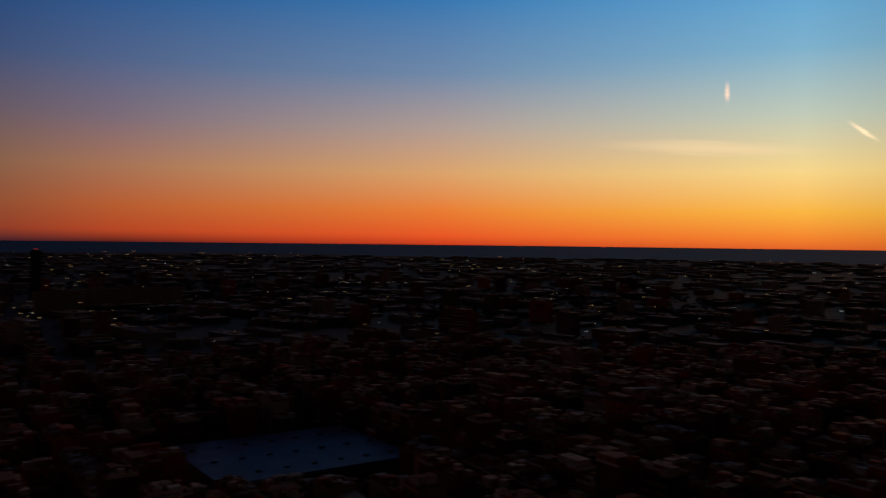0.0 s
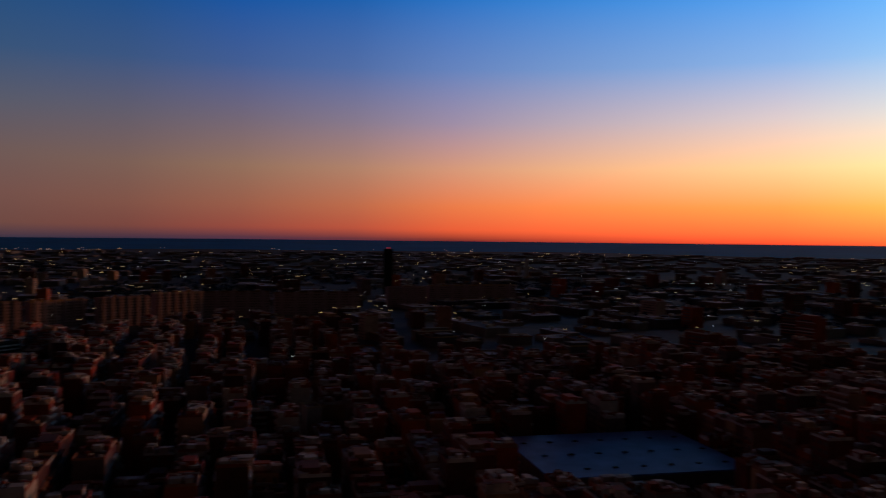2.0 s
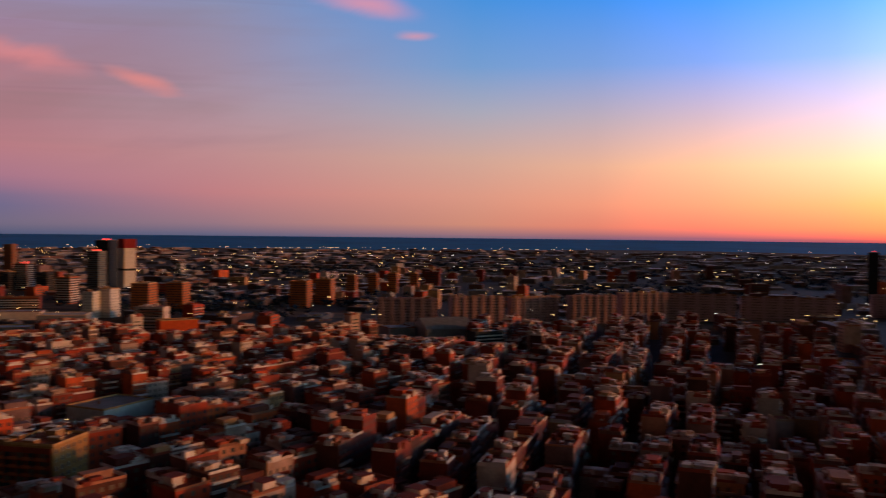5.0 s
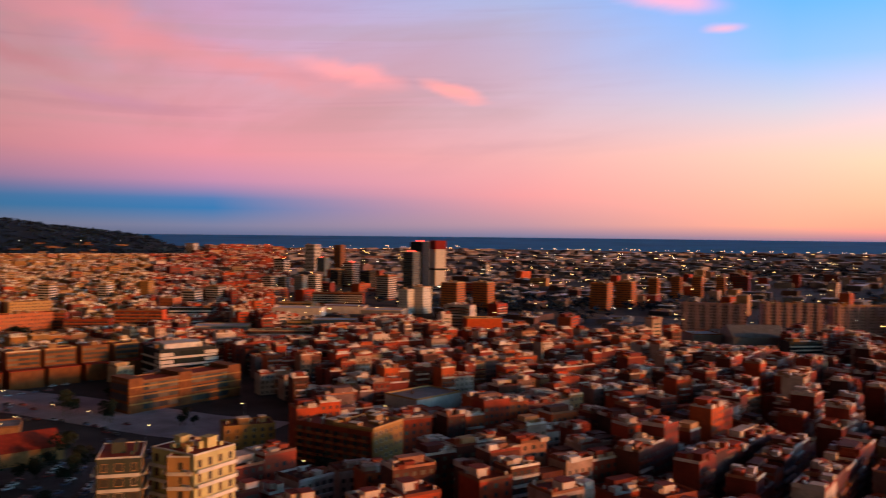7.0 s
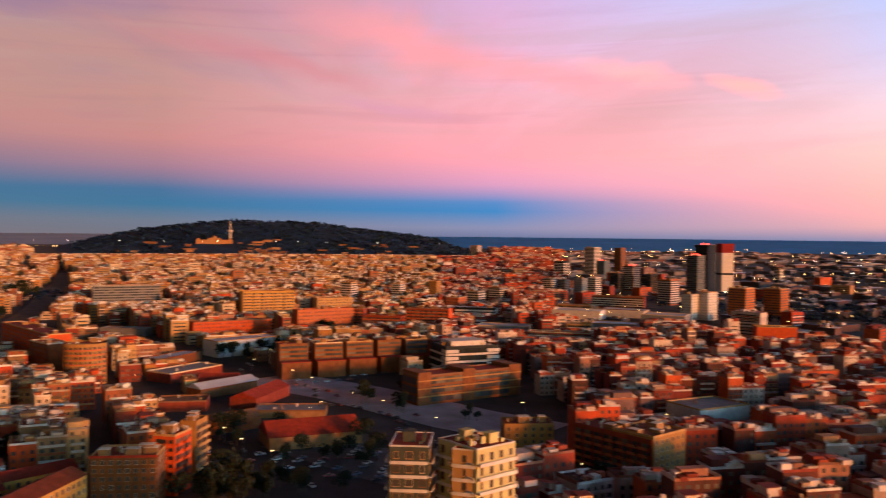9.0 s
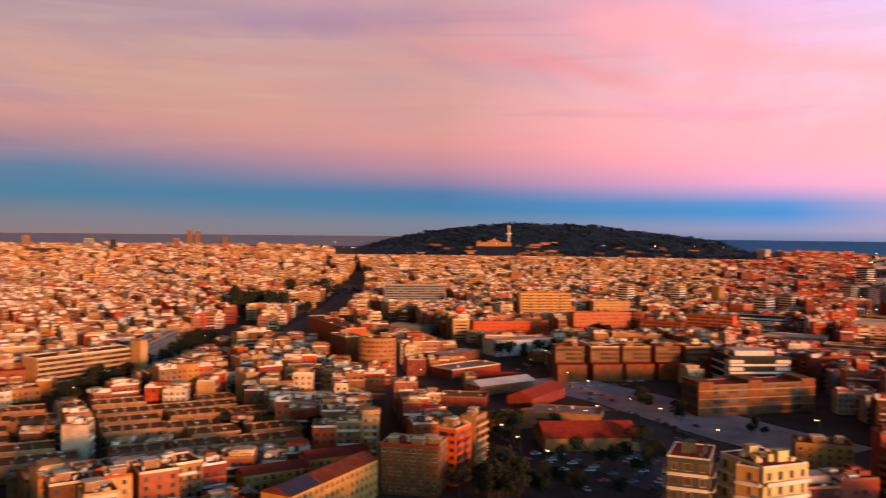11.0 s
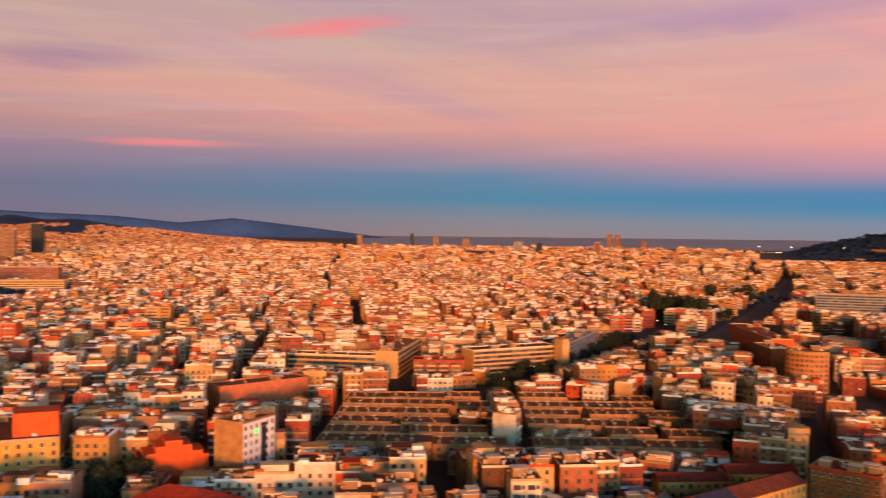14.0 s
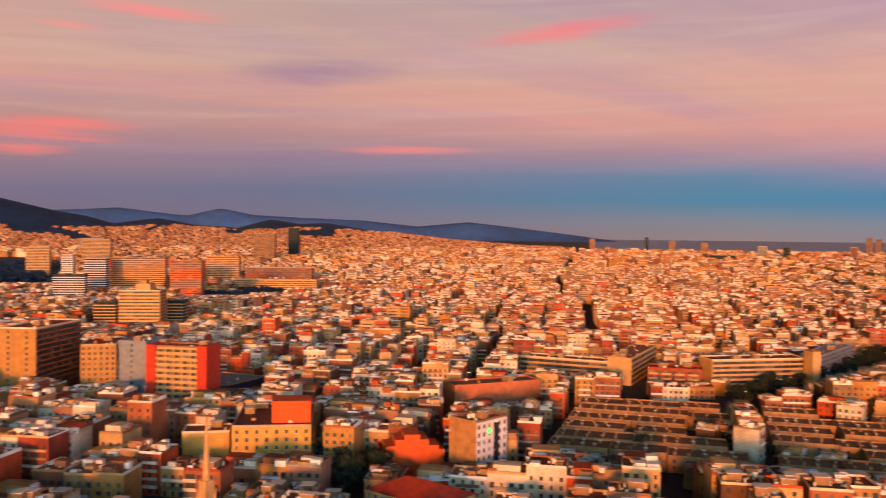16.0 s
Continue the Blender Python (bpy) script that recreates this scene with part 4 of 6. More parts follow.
part("lower_roof", Shape().box(-19.7 / 2 - 0.3, -14 / 2 - 9.3, 21.8 * 0.5, 19.7 / 2 + 0.3, -14 / 2, 21.8 * 0.5 + 0.5), "red_roof", b)
b = building("brick_block", "ochre brick block stepping down in two terraces", -612.3, -13.0, 107.5, 19.1, 14, 21.6, wall="brown", roof="red_roof", sides={'f':'strip'}, seed=62, huts=1,clutter=2,rail='tan',group='row of brick blocks')
part("lower_terrace", Shape().box(-19.1 / 2, -14 / 2 - 9, -2, 19.1 / 2, -14 / 2, 21.6 * 0.5), "brown", b)
part("lower_roof", Shape().box(-19.1 / 2 - 0.3, -14 / 2 - 9.3, 21.6 * 0.5, 19.1 / 2 + 0.3, -14 / 2, 21.6 * 0.5 + 0.5), "red_roof", b)
b = building("brick_block", "ochre brick block stepping down in two terraces", -621.4, 8.1, 107.5, 17.3, 14, 21.3, wall="brown", roof="red_roof", sides={'f':'strip'}, seed=63, huts=1,clutter=2,rail='tan',group='row of brick blocks')
part("lower_terrace", Shape().box(-17.3 / 2, -14 / 2 - 9, -2, 17.3 / 2, -14 / 2, 21.3 * 0.5), "brown", b)
part("lower_roof", Shape().box(-17.3 / 2 - 0.3, -14 / 2 - 9.3, 21.3 * 0.5, 17.3 / 2 + 0.3, -14 / 2, 21.3 * 0.5 + 0.5), "red_roof", b)
b = building("brick_block", "ochre brick block stepping down in two terraces", -630.2, 28.4, 107.5, 17.0, 14, 21.0, wall="brown", roof="red_roof", sides={'f':'strip'}, seed=64, huts=1,clutter=2,rail='tan',group='row of brick blocks')
part("lower_terrace", Shape().box(-17.0 / 2, -14 / 2 - 9, -2, 17.0 / 2, -14 / 2, 21.0 * 0.5), "brown", b)
part("lower_roof", Shape().box(-17.0 / 2 - 0.3, -14 / 2 - 9.3, 21.0 * 0.5, 17.0 / 2 + 0.3, -14 / 2, 21.0 * 0.5 + 0.5), "red_roof", b)
building("office_block", "pale office block with dark glass", -1088.8, -308.9, 110.7, 78.2, 18, 29.6, wall="grey", roof="white_roof", sides={'f':'strip'}, seed=65)
building("apartment_block", "ochre apartment block with pale balconies", -958.1, -120.0, 109.6, 57.5, 20, 32.6, wall="ochre", roof="roof", sides={'f':'balcony'}, seed=66, rail='cream',split=5)
building("apartment_block", "pale cream apartment block", -995.1, -49.0, 109.7, 42.8, 18, 22.4, wall="cream", roof="roof", sides={'f':'grid'}, seed=67)
building("apartment_block", "large brown-red brick apartment block", -344.7, 102.4, 34.9, 39.8, 15, 18.8, wall="brick_red", roof="red_roof", sides={'f':'balcony','b':'grid','r':'grid'}, seed=69, rail='salmon',huts=4,clutter=14,split=7)
# right end of the brick block: tan wall carries the sunlight falling on it
building("apartment_block", "end of a brick apartment block, painted ochre for the sun on it", -338.4, 111.3, 126.5, 21.7, 20, 20.4, wall="tan", roof="roof", sides={'f':'grid'}, seed=70, huts=2)
building("warehouse", "plain small warehouse with a white end wall and grey roof", -436.6, 174.8, 113.1, 34.2, 25, 11.0, wall="white", roof="grey_roof", sides={}, seed=71, huts=0,clutter=2,category='warehouse')
b = building("office_tower", "grey-green glass office tower with faint floor lines", -1354.1, 518.6, 39.0, 20.1, 23.2, 63.7, wall="teal", roof="grey_roof", sides={'f': 'strip', 'r': 'strip'}, seed=72, huts=1, show=0.2)
for u in (-4, 4):
    part("beacon", Shape().box(u - 1.3, -2, 64.3, u + 1.3, 2, 66.3, 0, True), "lamp_red", b, "red warning light")
b = building("office_tower", "black glass office tower with red warning lights", -1413.9, 557.9, 38.5, 24.4, 28.1, 79.4, wall="dark", roof="grey_roof", sides={'f': 'strip', 'r': 'strip'}, seed=73, huts=1, show=0.2)
for u in (-4, 4):
    part("beacon", Shape().box(u - 1.3, -2, 80.0, u + 1.3, 2, 82.0, 0, True), "lamp_red", b, "red warning light")
b = building("office_tower", "pale office tower split by a dark floor under a red crown", -1374.3, 575.7, 92.3, 19.5, 22.4, 67.7, wall="white", roof="red_roof", sides={'r': 'strip'}, seed=74, huts=0, clutter=0, show=0.2)
part("dark_floor", Shape().box(-10.15, -11.6, 31.1, 10.15, 11.6, 34.5, 0, True), "dark", b, "dark glass storey")
part("red_crown", Shape().box(-10.35, -11.799999999999999, 67.7, 10.35, 11.799999999999999, 82.7, 0, True), "crimson", b, "dark red crown storeys")
part("side_fin", Shape().box(10.15, -9.2, 0, 11.35, 11.2, 80.7, 0, True), "crimson", b, "dark red side fin")
b = building("office_block", "white cubic office block with rows of windows", -973.2, 366.6, 39.4, 13.5, 15.6, 29.5, wall="white", roof="white_roof", sides={'f': 'grid', 'r': 'grid'}, seed=75, pitch=4)
b = building("office_block", "taller sunlit white wing of an office block", -975.6, 388.1, 33.3, 15.5, 17.9, 32.4, wall="white", roof="white_roof", sides={'f': 'grid', 'r': 'grid'}, seed=76, pitch=4)
b = building("office_tower", "tall white high-rise tower with fine floor bands", -1888.7, 485.1, 45.6, 24.6, 28.3, 59.8, wall="white", roof="grey_roof", sides={'f': 'ribbon', 'r': 'ribbon'}, seed=685, rail='white', huts=1, clutter=2, show=0.35, group='business towers')
b = building("office_tower", "green glass high-rise with red roof lights", -1737.9, 468.6, 44.9, 19.1, 22.0, 36.5, wall="teal", roof="grey_roof", sides={'f': 'grid', 'r': 'grid'}, seed=706, rail='teal', huts=1, clutter=2, show=0.35, group='business towers')
for u in (-4, 4):
    part("beacon", Shape().box(u - 1.3, -2, 37.1, u + 1.3, 2, 39.1, 0, True), "lamp_red", b, "red warning light")
b = building("office_tower", "white banded high-rise tower", -1709.1, 376.1, 47.6, 21.8, 25.2, 36.2, wall="dark", roof="grey_roof", sides={'f': 'ribbon', 'r': 'ribbon'}, seed=630, rail='white', huts=1, clutter=2, show=0.35, group='business towers')
b = building("office_tower", "pale grey high-rise slab with banded floors", -1322.4, 271.7, 48.4, 15.0, 17.3, 27.4, wall="grey", roof="grey_roof", sides={'f': 'ribbon', 'r': 'ribbon'}, seed=609, rail='white', huts=1, clutter=2, show=0.35, group='business towers')
b = building("office_tower", "dark green glass office slab", -1337.4, 297.2, 47.5, 13.7, 15.7, 24.3, wall="teal", roof="grey_roof", sides={'f': 'ribbon', 'r': 'ribbon'}, seed=636, rail='grey', huts=1, clutter=2, show=0.35, group='business towers')
b = building("office_tower", "grey high-rise slab with faint floors", -1292.4, 313.9, 46.3, 14.5, 16.7, 29.4, wall="grey", roof="grey_roof", sides={'f': 'grid', 'r': 'grid'}, seed=666, rail='grey', huts=1, clutter=2, show=0.35, group='business towers')
b = building("office_tower", "white high-rise slab with banded floors", -1302.0, 337.4, 45.5, 14.8, 17.0, 30.3, wall="white", roof="grey_roof", sides={'f': 'ribbon', 'r': 'ribbon'}, seed=690, rail='white', huts=1, clutter=2, show=0.35, group='business towers')
b = building("office_tower", "pink and white banded high-rise tower", -1435.1, 436.5, 43.1, 20.5, 23.6, 42.4, wall="salmon", roof="grey_roof", sides={'f': 'ribbon', 'r': 'ribbon'}, seed=752, rail='white', huts=1, clutter=2, show=0.35, group='business towers')
for u in (-4, 4):
    part("beacon", Shape().box(u - 1.3, -2, 43.0, u + 1.3, 2, 45.0, 0, True), "lamp_red", b, "red warning light")
b = building("office_tower", "slim dim brown high-rise tower", -2016.9, 584.8, 43.8, 19.7, 22.6, 54.2, wall="brown", roof="grey_roof", sides={'f': 'grid', 'r': 'grid'}, seed=737, rail='brown', huts=1, clutter=2, show=0.35, group='business towers')
b = building("office_tower", "dark blue glass office slab", -1422.7, 407.9, 44.0, 16.4, 18.8, 30.7, wall="navy", roof="grey_roof", sides={'f': 'ribbon', 'r': 'ribbon'}, seed=730, rail='dark', huts=1, clutter=2, show=0.35, group='business towers')
b = building("office_tower", "dark blue glass office slab", -1388.1, 452.6, 41.9, 19.5, 22.4, 30.2, wall="navy", roof="grey_roof", sides={'f': 'ribbon', 'r': 'ribbon'}, seed=783, rail='dark', huts=1, clutter=2, show=0.35, group='business towers')
b = building("apartment_tower", "pink high-rise slab with pale columns", -1179.8, 413.1, 40.7, 20.0, 23.0, 35.5, wall="salmon", roof="grey_roof", sides={'f': 'ribbon', 'r': 'ribbon'}, seed=813, rail='white', huts=1, clutter=2, show=0.35, group='business towers')
b = building("office_tower", "pale grey tower beside the harbour", -2582.4, 302.4, 53.3, 24.6, 28.3, 39.0, wall="grey", roof="grey_roof", sides={'f': 'ribbon', 'r': 'ribbon'}, seed=470, rail='white', huts=1, clutter=2, show=0.35, group='business towers')
b = building("apartment_tower", "white apartment tower with ribbon balconies", -1179.6, 31.3, 58.5, 13.4, 15.4, 28.1, wall="white", roof="grey_roof", sides={'f': 'ribbon', 'r': 'ribbon'}, seed=310, rail='white', huts=1, clutter=2, show=0.35, group='business towers')
b = building("apartment_tower", "tan apartment tower with small windows", -1197.1, 83.0, 56.0, 11.9, 13.7, 30.6, wall="tan", roof="grey_roof", sides={'f': 'grid', 'r': 'grid'}, seed=388, rail='tan', huts=1, clutter=2, show=0.35, group='business towers')
b = building("office_tower", "grey high-rise slab with pale side", -1158.0, 167.0, 51.8, 18.7, 21.6, 24.9, wall="grey", roof="grey_roof", sides={'f': 'ribbon', 'r': 'ribbon'}, seed=506, rail='white', huts=1, clutter=2, show=0.35, group='business towers')
b = building("apartment_block", "grey-green banded apartment block", -1112.3, 131.2, 53.3, 16.8, 19.3, 22.8, wall="grey", roof="grey_roof", sides={'f': 'ribbon', 'r': 'ribbon'}, seed=464, rail='white', huts=1, clutter=2, show=0.35, group='business towers')
b = building("apartment_tower", "cream apartment tower with banded balconies", -1149.4, -35.8, 61.8, 15.2, 17.5, 31.7, wall="cream", roof="grey_roof", sides={'f': 'ribbon', 'r': 'ribbon'}, seed=200, rail='white', huts=1, clutter=2, show=0.35, group='business towers')
b = building("apartment_block", "pinkish wide apartment block", -1075.2, 101.7, 54.6, 18.4, 21.2, 17.7, wall="salmon", roof="grey_roof", sides={'f': 'grid', 'r': 'grid'}, seed=422, rail='salmon', huts=1, clutter=2, show=0.35, group='business towers')
b = building("office_tower", "small slim white office tower", -1708.6, 831.1, 34.1, 12.4, 14.3, 22.2, wall="white", roof="grey_roof", sides={'f': 'ribbon', 'r': 'ribbon'}, seed=1000, rail='white', huts=1, clutter=2, show=0.35, group='business towers')
b = building("hall", "long low white industrial hall", -989.2, 238.5, 62.4, 56.9, 30, 9.7, wall="white", roof="white_roof", sides={}, seed=732, huts=0, clutter=2, rail='white', category='industrial hall', show=0.5)
b = building("hall", "second long white industrial hall", -1011.0, 300.8, 59.4, 51.9, 30, 8.9, wall="white", roof="white_roof", sides={}, seed=820, huts=0, clutter=2, rail='white', category='industrial hall', show=0.5)
b = building("hall", "low hall with a broad white roof", -835.1, 127.3, 73.3, 50.5, 26, 8.7, wall="grey", roof="white_roof", sides={}, seed=590, huts=0, clutter=2, rail='white', category='industrial hall', show=0.5)
b = building("hall", "low pale depot with a white roof", -853.6, 243.3, 64.1, 45.8, 28, 8.9, wall="grey", roof="white_roof", sides={}, seed=800, huts=0, clutter=2, rail='white', category='industrial hall', show=0.5)
b = building("hall", "wide grey-white depot roof", -934.7, 324.5, 58.9, 47.9, 34, 10.0, wall="grey", roof="white_roof", sides={}, seed=890, huts=0, clutter=2, rail='white', category='industrial hall', show=0.5)
b = building("apartment_block", "low orange-brown apartment row", -1080.6, 256.1, 64.7, 42.3, 14, 8.0, wall="tan", roof="roof", sides={'f': 'ribbon', 'r': 'grid'}, seed=740, huts=2, clutter=2, rail='white', category='apartment block', show=0.5)
b = building("apartment_block", "long pink brick apartment row", -1128.2, 326.0, 61.9, 69.8, 14, 15.5, wall="brick_red", roof="roof", sides={'f': 'ribbon', 'r': 'grid'}, seed=800, huts=2, clutter=2, rail='white', category='apartment block', show=0.5)
b = building("apartment_block", "row of dark pink brick houses", -747.4, 163.6, 71.7, 55.4, 14, 12.0, wall="brick_red", roof="red_roof", sides={'f': 'ribbon', 'r': 'grid'}, seed=685, huts=2, clutter=2, rail='white', category='apartment block', show=0.5)
b = building("office_block", "small tan banded office block", -830.7, 201.2, 70.4, 24.5, 14, 10.3, wall="tan", roof="roof", sides={'f': 'ribbon', 'r': 'grid'}, seed=755, huts=2, clutter=2, rail='white', category='apartment block', show=0.5)
b = building("office_block", "long white office block with dark window bands", -951.5, 112.3, 75.3, 44.6, 20, 15.8, wall="dark", roof="white_roof", sides={'f': 'ribbon', 'r': 'ribbon'}, seed=68, rail='white', rails=1.6, show=0.5)
b = building("apartment_slab", "tall dark red brick apartment slab, one end painted orange for sunlight", -829.7, 51.9, 70.4, 42.6, 14, 25.3, wall="brick_red", roof="red_roof", sides={'f': 'balcony', 'r': 'grid'}, seed=542, rail='salmon', split=8, show=0.6)
# orange sheet on the right end paints the low sun falling there
part("end_wall", Shape().box(21.3, -7.3, 0, 21.7, 7.3, 26.3), "rust", b, "end wall with low sunlight painted in as orange")
b = building("apartment_slab", "dark red brick apartment slab with balconies", -829.1, 8.1, 73.4, 38.9, 14, 18.2, wall="brick_red", roof="red_roof", sides={'f': 'balcony', 'r': 'grid'}, seed=450, rail='salmon', split=8, show=0.6)
b = building("apartment_slab", "long dark red brick apartment slab", -868.7, -31.2, 76.1, 43.3, 14, 21.8, wall="brick_red", roof="red_roof", sides={'f': 'balcony', 'r': 'grid'}, seed=440, rail='salmon', split=8, show=0.6)
building("apartment_tower", "orange-brown apartment tower with pale bands", -987.8, 434.6, 38.3, 22.5, 21.3, 36.7, wall="terra", roof="roof", sides={'f':'balcony','r':'balcony'}, seed=76, rail='terra',group='orange apartment towers')
building("apartment_tower", "orange-brown apartment tower with pale bands", -1012.1, 489.4, 38.5, 21.5, 20.3, 34.5, wall="terra", roof="roof", sides={'f':'balcony','r':'balcony'}, seed=77, rail='terra',group='orange apartment towers')
building("apartment_tower", "orange-brown apartment tower with pale bands", -952.9, 632.7, 38.5, 23.5, 22.2, 34.6, wall="terra", roof="roof", sides={'f':'balcony','r':'balcony'}, seed=87, rail='terra',group='orange apartment towers')
building("apartment_tower", "orange-brown apartment tower with pale bands", -979.2, 690.1, 38.7, 22.2, 21.0, 34.5, wall="terra", roof="roof", sides={'f':'balcony','r':'balcony'}, seed=88, rail='terra',group='orange apartment towers')
building("apartment_tower", "orange-brown apartment tower with pale bands", -1045.9, 786.6, 39.2, 13.8, 13.0, 33.5, wall="terra", roof="roof", sides={'f':'balcony','r':'balcony'}, seed=89, rail='terra',group='orange apartment towers')
building("apartment_tower", "orange-brown apartment tower with pale bands", -1062.9, 841.2, 39.4, 14.3, 13.5, 33.1, wall="terra", roof="roof", sides={'f':'balcony','r':'balcony'}, seed=90, rail='terra',group='orange apartment towers')
building("apartment_tower", "orange-brown apartment tower with pale bands", -1072.1, 889.5, 39.5, 14.6, 13.8, 32.6, wall="terra", roof="roof", sides={'f':'balcony','r':'balcony'}, seed=91, rail='terra',group='orange apartment towers')
building("apartment_tower", "orange-brown apartment tower with pale bands", -1100.4, 959.7, 39.8, 13.9, 13.1, 28.7, wall="terra", roof="roof", sides={'f':'balcony','r':'balcony'}, seed=92, rail='terra',group='orange apartment towers')
b = building("apartment_slab", "long pinkish-grey apartment slab with rows of balconies", -705.8, 606.5, 47.9, 65.3, 14, 28.2, wall="pinkslab", roof="roof", sides={'f':'grid','b':'grid'}, seed=93, rail='pinkslab',group='long apartment slabs',pitch=2.6)
for k in range(6):
    part("stair_shaft", Shape().box(-65.3 / 2 + (k + 0.35) * 65.3 / 6, -14 / 2 - 1.3, -2, -65.3 / 2 + (k + 0.65) * 65.3 / 6, -14 / 2, 28.2 + 2.2), "pinkslab", b, "projecting stair and balcony shaft")
b = building("apartment_slab", "long pinkish-grey apartment slab with rows of balconies", -672.9, 680.2, 57.8, 60.3, 14, 29.2, wall="pinkslab", roof="roof", sides={'f':'grid','b':'grid'}, seed=94, rail='pinkslab',group='long apartment slabs',pitch=2.6)
for k in range(6):
    part("stair_shaft", Shape().box(-60.3 / 2 + (k + 0.35) * 60.3 / 6, -14 / 2 - 1.3, -2, -60.3 / 2 + (k + 0.65) * 60.3 / 6, -14 / 2, 29.2 + 2.2), "pinkslab", b, "projecting stair and balcony shaft")
b = building("apartment_slab", "long pinkish-grey apartment slab with rows of balconies", -641.7, 740.6, 69.2, 59.9, 14, 28.2, wall="pinkslab", roof="roof", sides={'f':'grid','b':'grid'}, seed=95, rail='pinkslab',group='long apartment slabs',pitch=2.6)
for k in range(6):
    part("stair_shaft", Shape().box(-59.9 / 2 + (k + 0.35) * 59.9 / 6, -14 / 2 - 1.3, -2, -59.9 / 2 + (k + 0.65) * 59.9 / 6, -14 / 2, 28.2 + 2.2), "pinkslab", b, "projecting stair and balcony shaft")
b = building("apartment_slab", "long pinkish-grey apartment slab with rows of balconies", -593.4, 784.7, 57.7, 54.8, 14, 30.5, wall="pinkslab", roof="roof", sides={'f':'grid','b':'grid'}, seed=96, rail='pinkslab',group='long apartment slabs',pitch=2.6)
for k in range(6):
    part("stair_shaft", Shape().box(-54.8 / 2 + (k + 0.35) * 54.8 / 6, -14 / 2 - 1.3, -2, -54.8 / 2 + (k + 0.65) * 54.8 / 6, -14 / 2, 30.5 + 2.2), "pinkslab", b, "projecting stair and balcony shaft")
b = building("apartment_slab", "long pinkish-grey apartment slab with rows of balconies", -571.2, 852.9, 57.8, 56.6, 14, 32.0, wall="pinkslab", roof="roof", sides={'f':'grid','b':'grid'}, seed=97, rail='pinkslab',group='long apartment slabs',pitch=2.6)
for k in range(6):
    part("stair_shaft", Shape().box(-56.6 / 2 + (k + 0.35) * 56.6 / 6, -14 / 2 - 1.3, -2, -56.6 / 2 + (k + 0.65) * 56.6 / 6, -14 / 2, 32.0 + 2.2), "pinkslab", b, "projecting stair and balcony shaft")
b = building("apartment_slab", "long pinkish-grey apartment slab with rows of balconies", -538.8, 901.2, 33.1, 105.1, 14, 30.8, wall="pinkslab", roof="roof", sides={'f':'grid','b':'grid'}, seed=100, rail='pinkslab',group='long apartment slabs',pitch=2.6)
for k in range(6):
    part("stair_shaft", Shape().box(-105.1 / 2 + (k + 0.35) * 105.1 / 6, -14 / 2 - 1.3, -2, -105.1 / 2 + (k + 0.65) * 105.1 / 6, -14 / 2, 30.8 + 2.2), "pinkslab", b, "projecting stair and balcony shaft")
b = building("apartment_slab", "long pinkish-grey apartment slab with rows of balconies", -463.2, 995.5, 33.3, 107.9, 14, 26.6, wall="pinkslab", roof="roof", sides={'f':'grid','b':'grid'}, seed=101, rail='pinkslab',group='long apartment slabs',pitch=2.6)
for k in range(6):
    part("stair_shaft", Shape().box(-107.9 / 2 + (k + 0.35) * 107.9 / 6, -14 / 2 - 1.3, -2, -107.9 / 2 + (k + 0.65) * 107.9 / 6, -14 / 2, 26.6 + 2.2), "pinkslab", b, "projecting stair and balcony shaft")
b = building("apartment_slab", "long pinkish-grey apartment slab with rows of balconies", -394.0, 1143.0, 33.9, 56.6, 14, 27.5, wall="pinkslab", roof="roof", sides={'f':'grid','b':'grid'}, seed=102, rail='pinkslab',group='long apartment slabs',pitch=2.6)
for k in range(6):
    part("stair_shaft", Shape().box(-56.6 / 2 + (k + 0.35) * 56.6 / 6, -14 / 2 - 1.3, -2, -56.6 / 2 + (k + 0.65) * 56.6 / 6, -14 / 2, 27.5 + 2.2), "pinkslab", b, "projecting stair and balcony shaft")
b = building("apartment_slab", "long pinkish-grey apartment slab with rows of balconies", -325.2, 1247.2, 34.1, 137.7, 14, 25.8, wall="pinkslab", roof="roof", sides={'f':'grid','b':'grid'}, seed=103, rail='pinkslab',group='long apartment slabs',pitch=2.6)
for k in range(6):
    part("stair_shaft", Shape().box(-137.7 / 2 + (k + 0.35) * 137.7 / 6, -14 / 2 - 1.3, -2, -137.7 / 2 + (k + 0.65) * 137.7 / 6, -14 / 2, 25.8 + 2.2), "pinkslab", b, "projecting stair and balcony shaft")
building("office_block", "white banded office block", -513.4, 529.3, 77.6, 28.5, 15, 15.7, wall="dark", roof="white_roof", sides={'f':'ribbon'}, seed=104, rail='white',floors=5)
building("sports_hall", "low grey hall with a barrel-shaped roof", -576.7, 539.0, 66.5, 45.7, 40, 13.6, wall="grey", roof="grey_roof", sides={}, seed=105, roof_kind='gable',category='hall')
building("warehouse", "plain grey flat-roofed industrial hall", -608.5, 509.2, 74.3, 26.7, 30, 12.8, wall="grey", roof="grey_roof", sides={}, seed=106, huts=0,category='warehouse')
b = building("office_tower", "slim dark tower with a red beacon on top", -498.5, 1351.6, 20.2, 14.8, 16, 75.6, wall="dark", roof="grey_roof", sides={}, seed=107, huts=0,clutter=0)
part("beacon", Shape().box(-1.2, -1.2, 75.6 + 1, 1.2, 1.2, 75.6 + 2.6, 0, True), "lamp_red", b, "red warning light")
building("silo_tower", "slim pale concrete silo", -375.0, 1926.1, 23.1, 8.0, 6, 39.9, wall="white", roof="grey_roof", sides={}, seed=108, huts=0,clutter=0,category='silo')
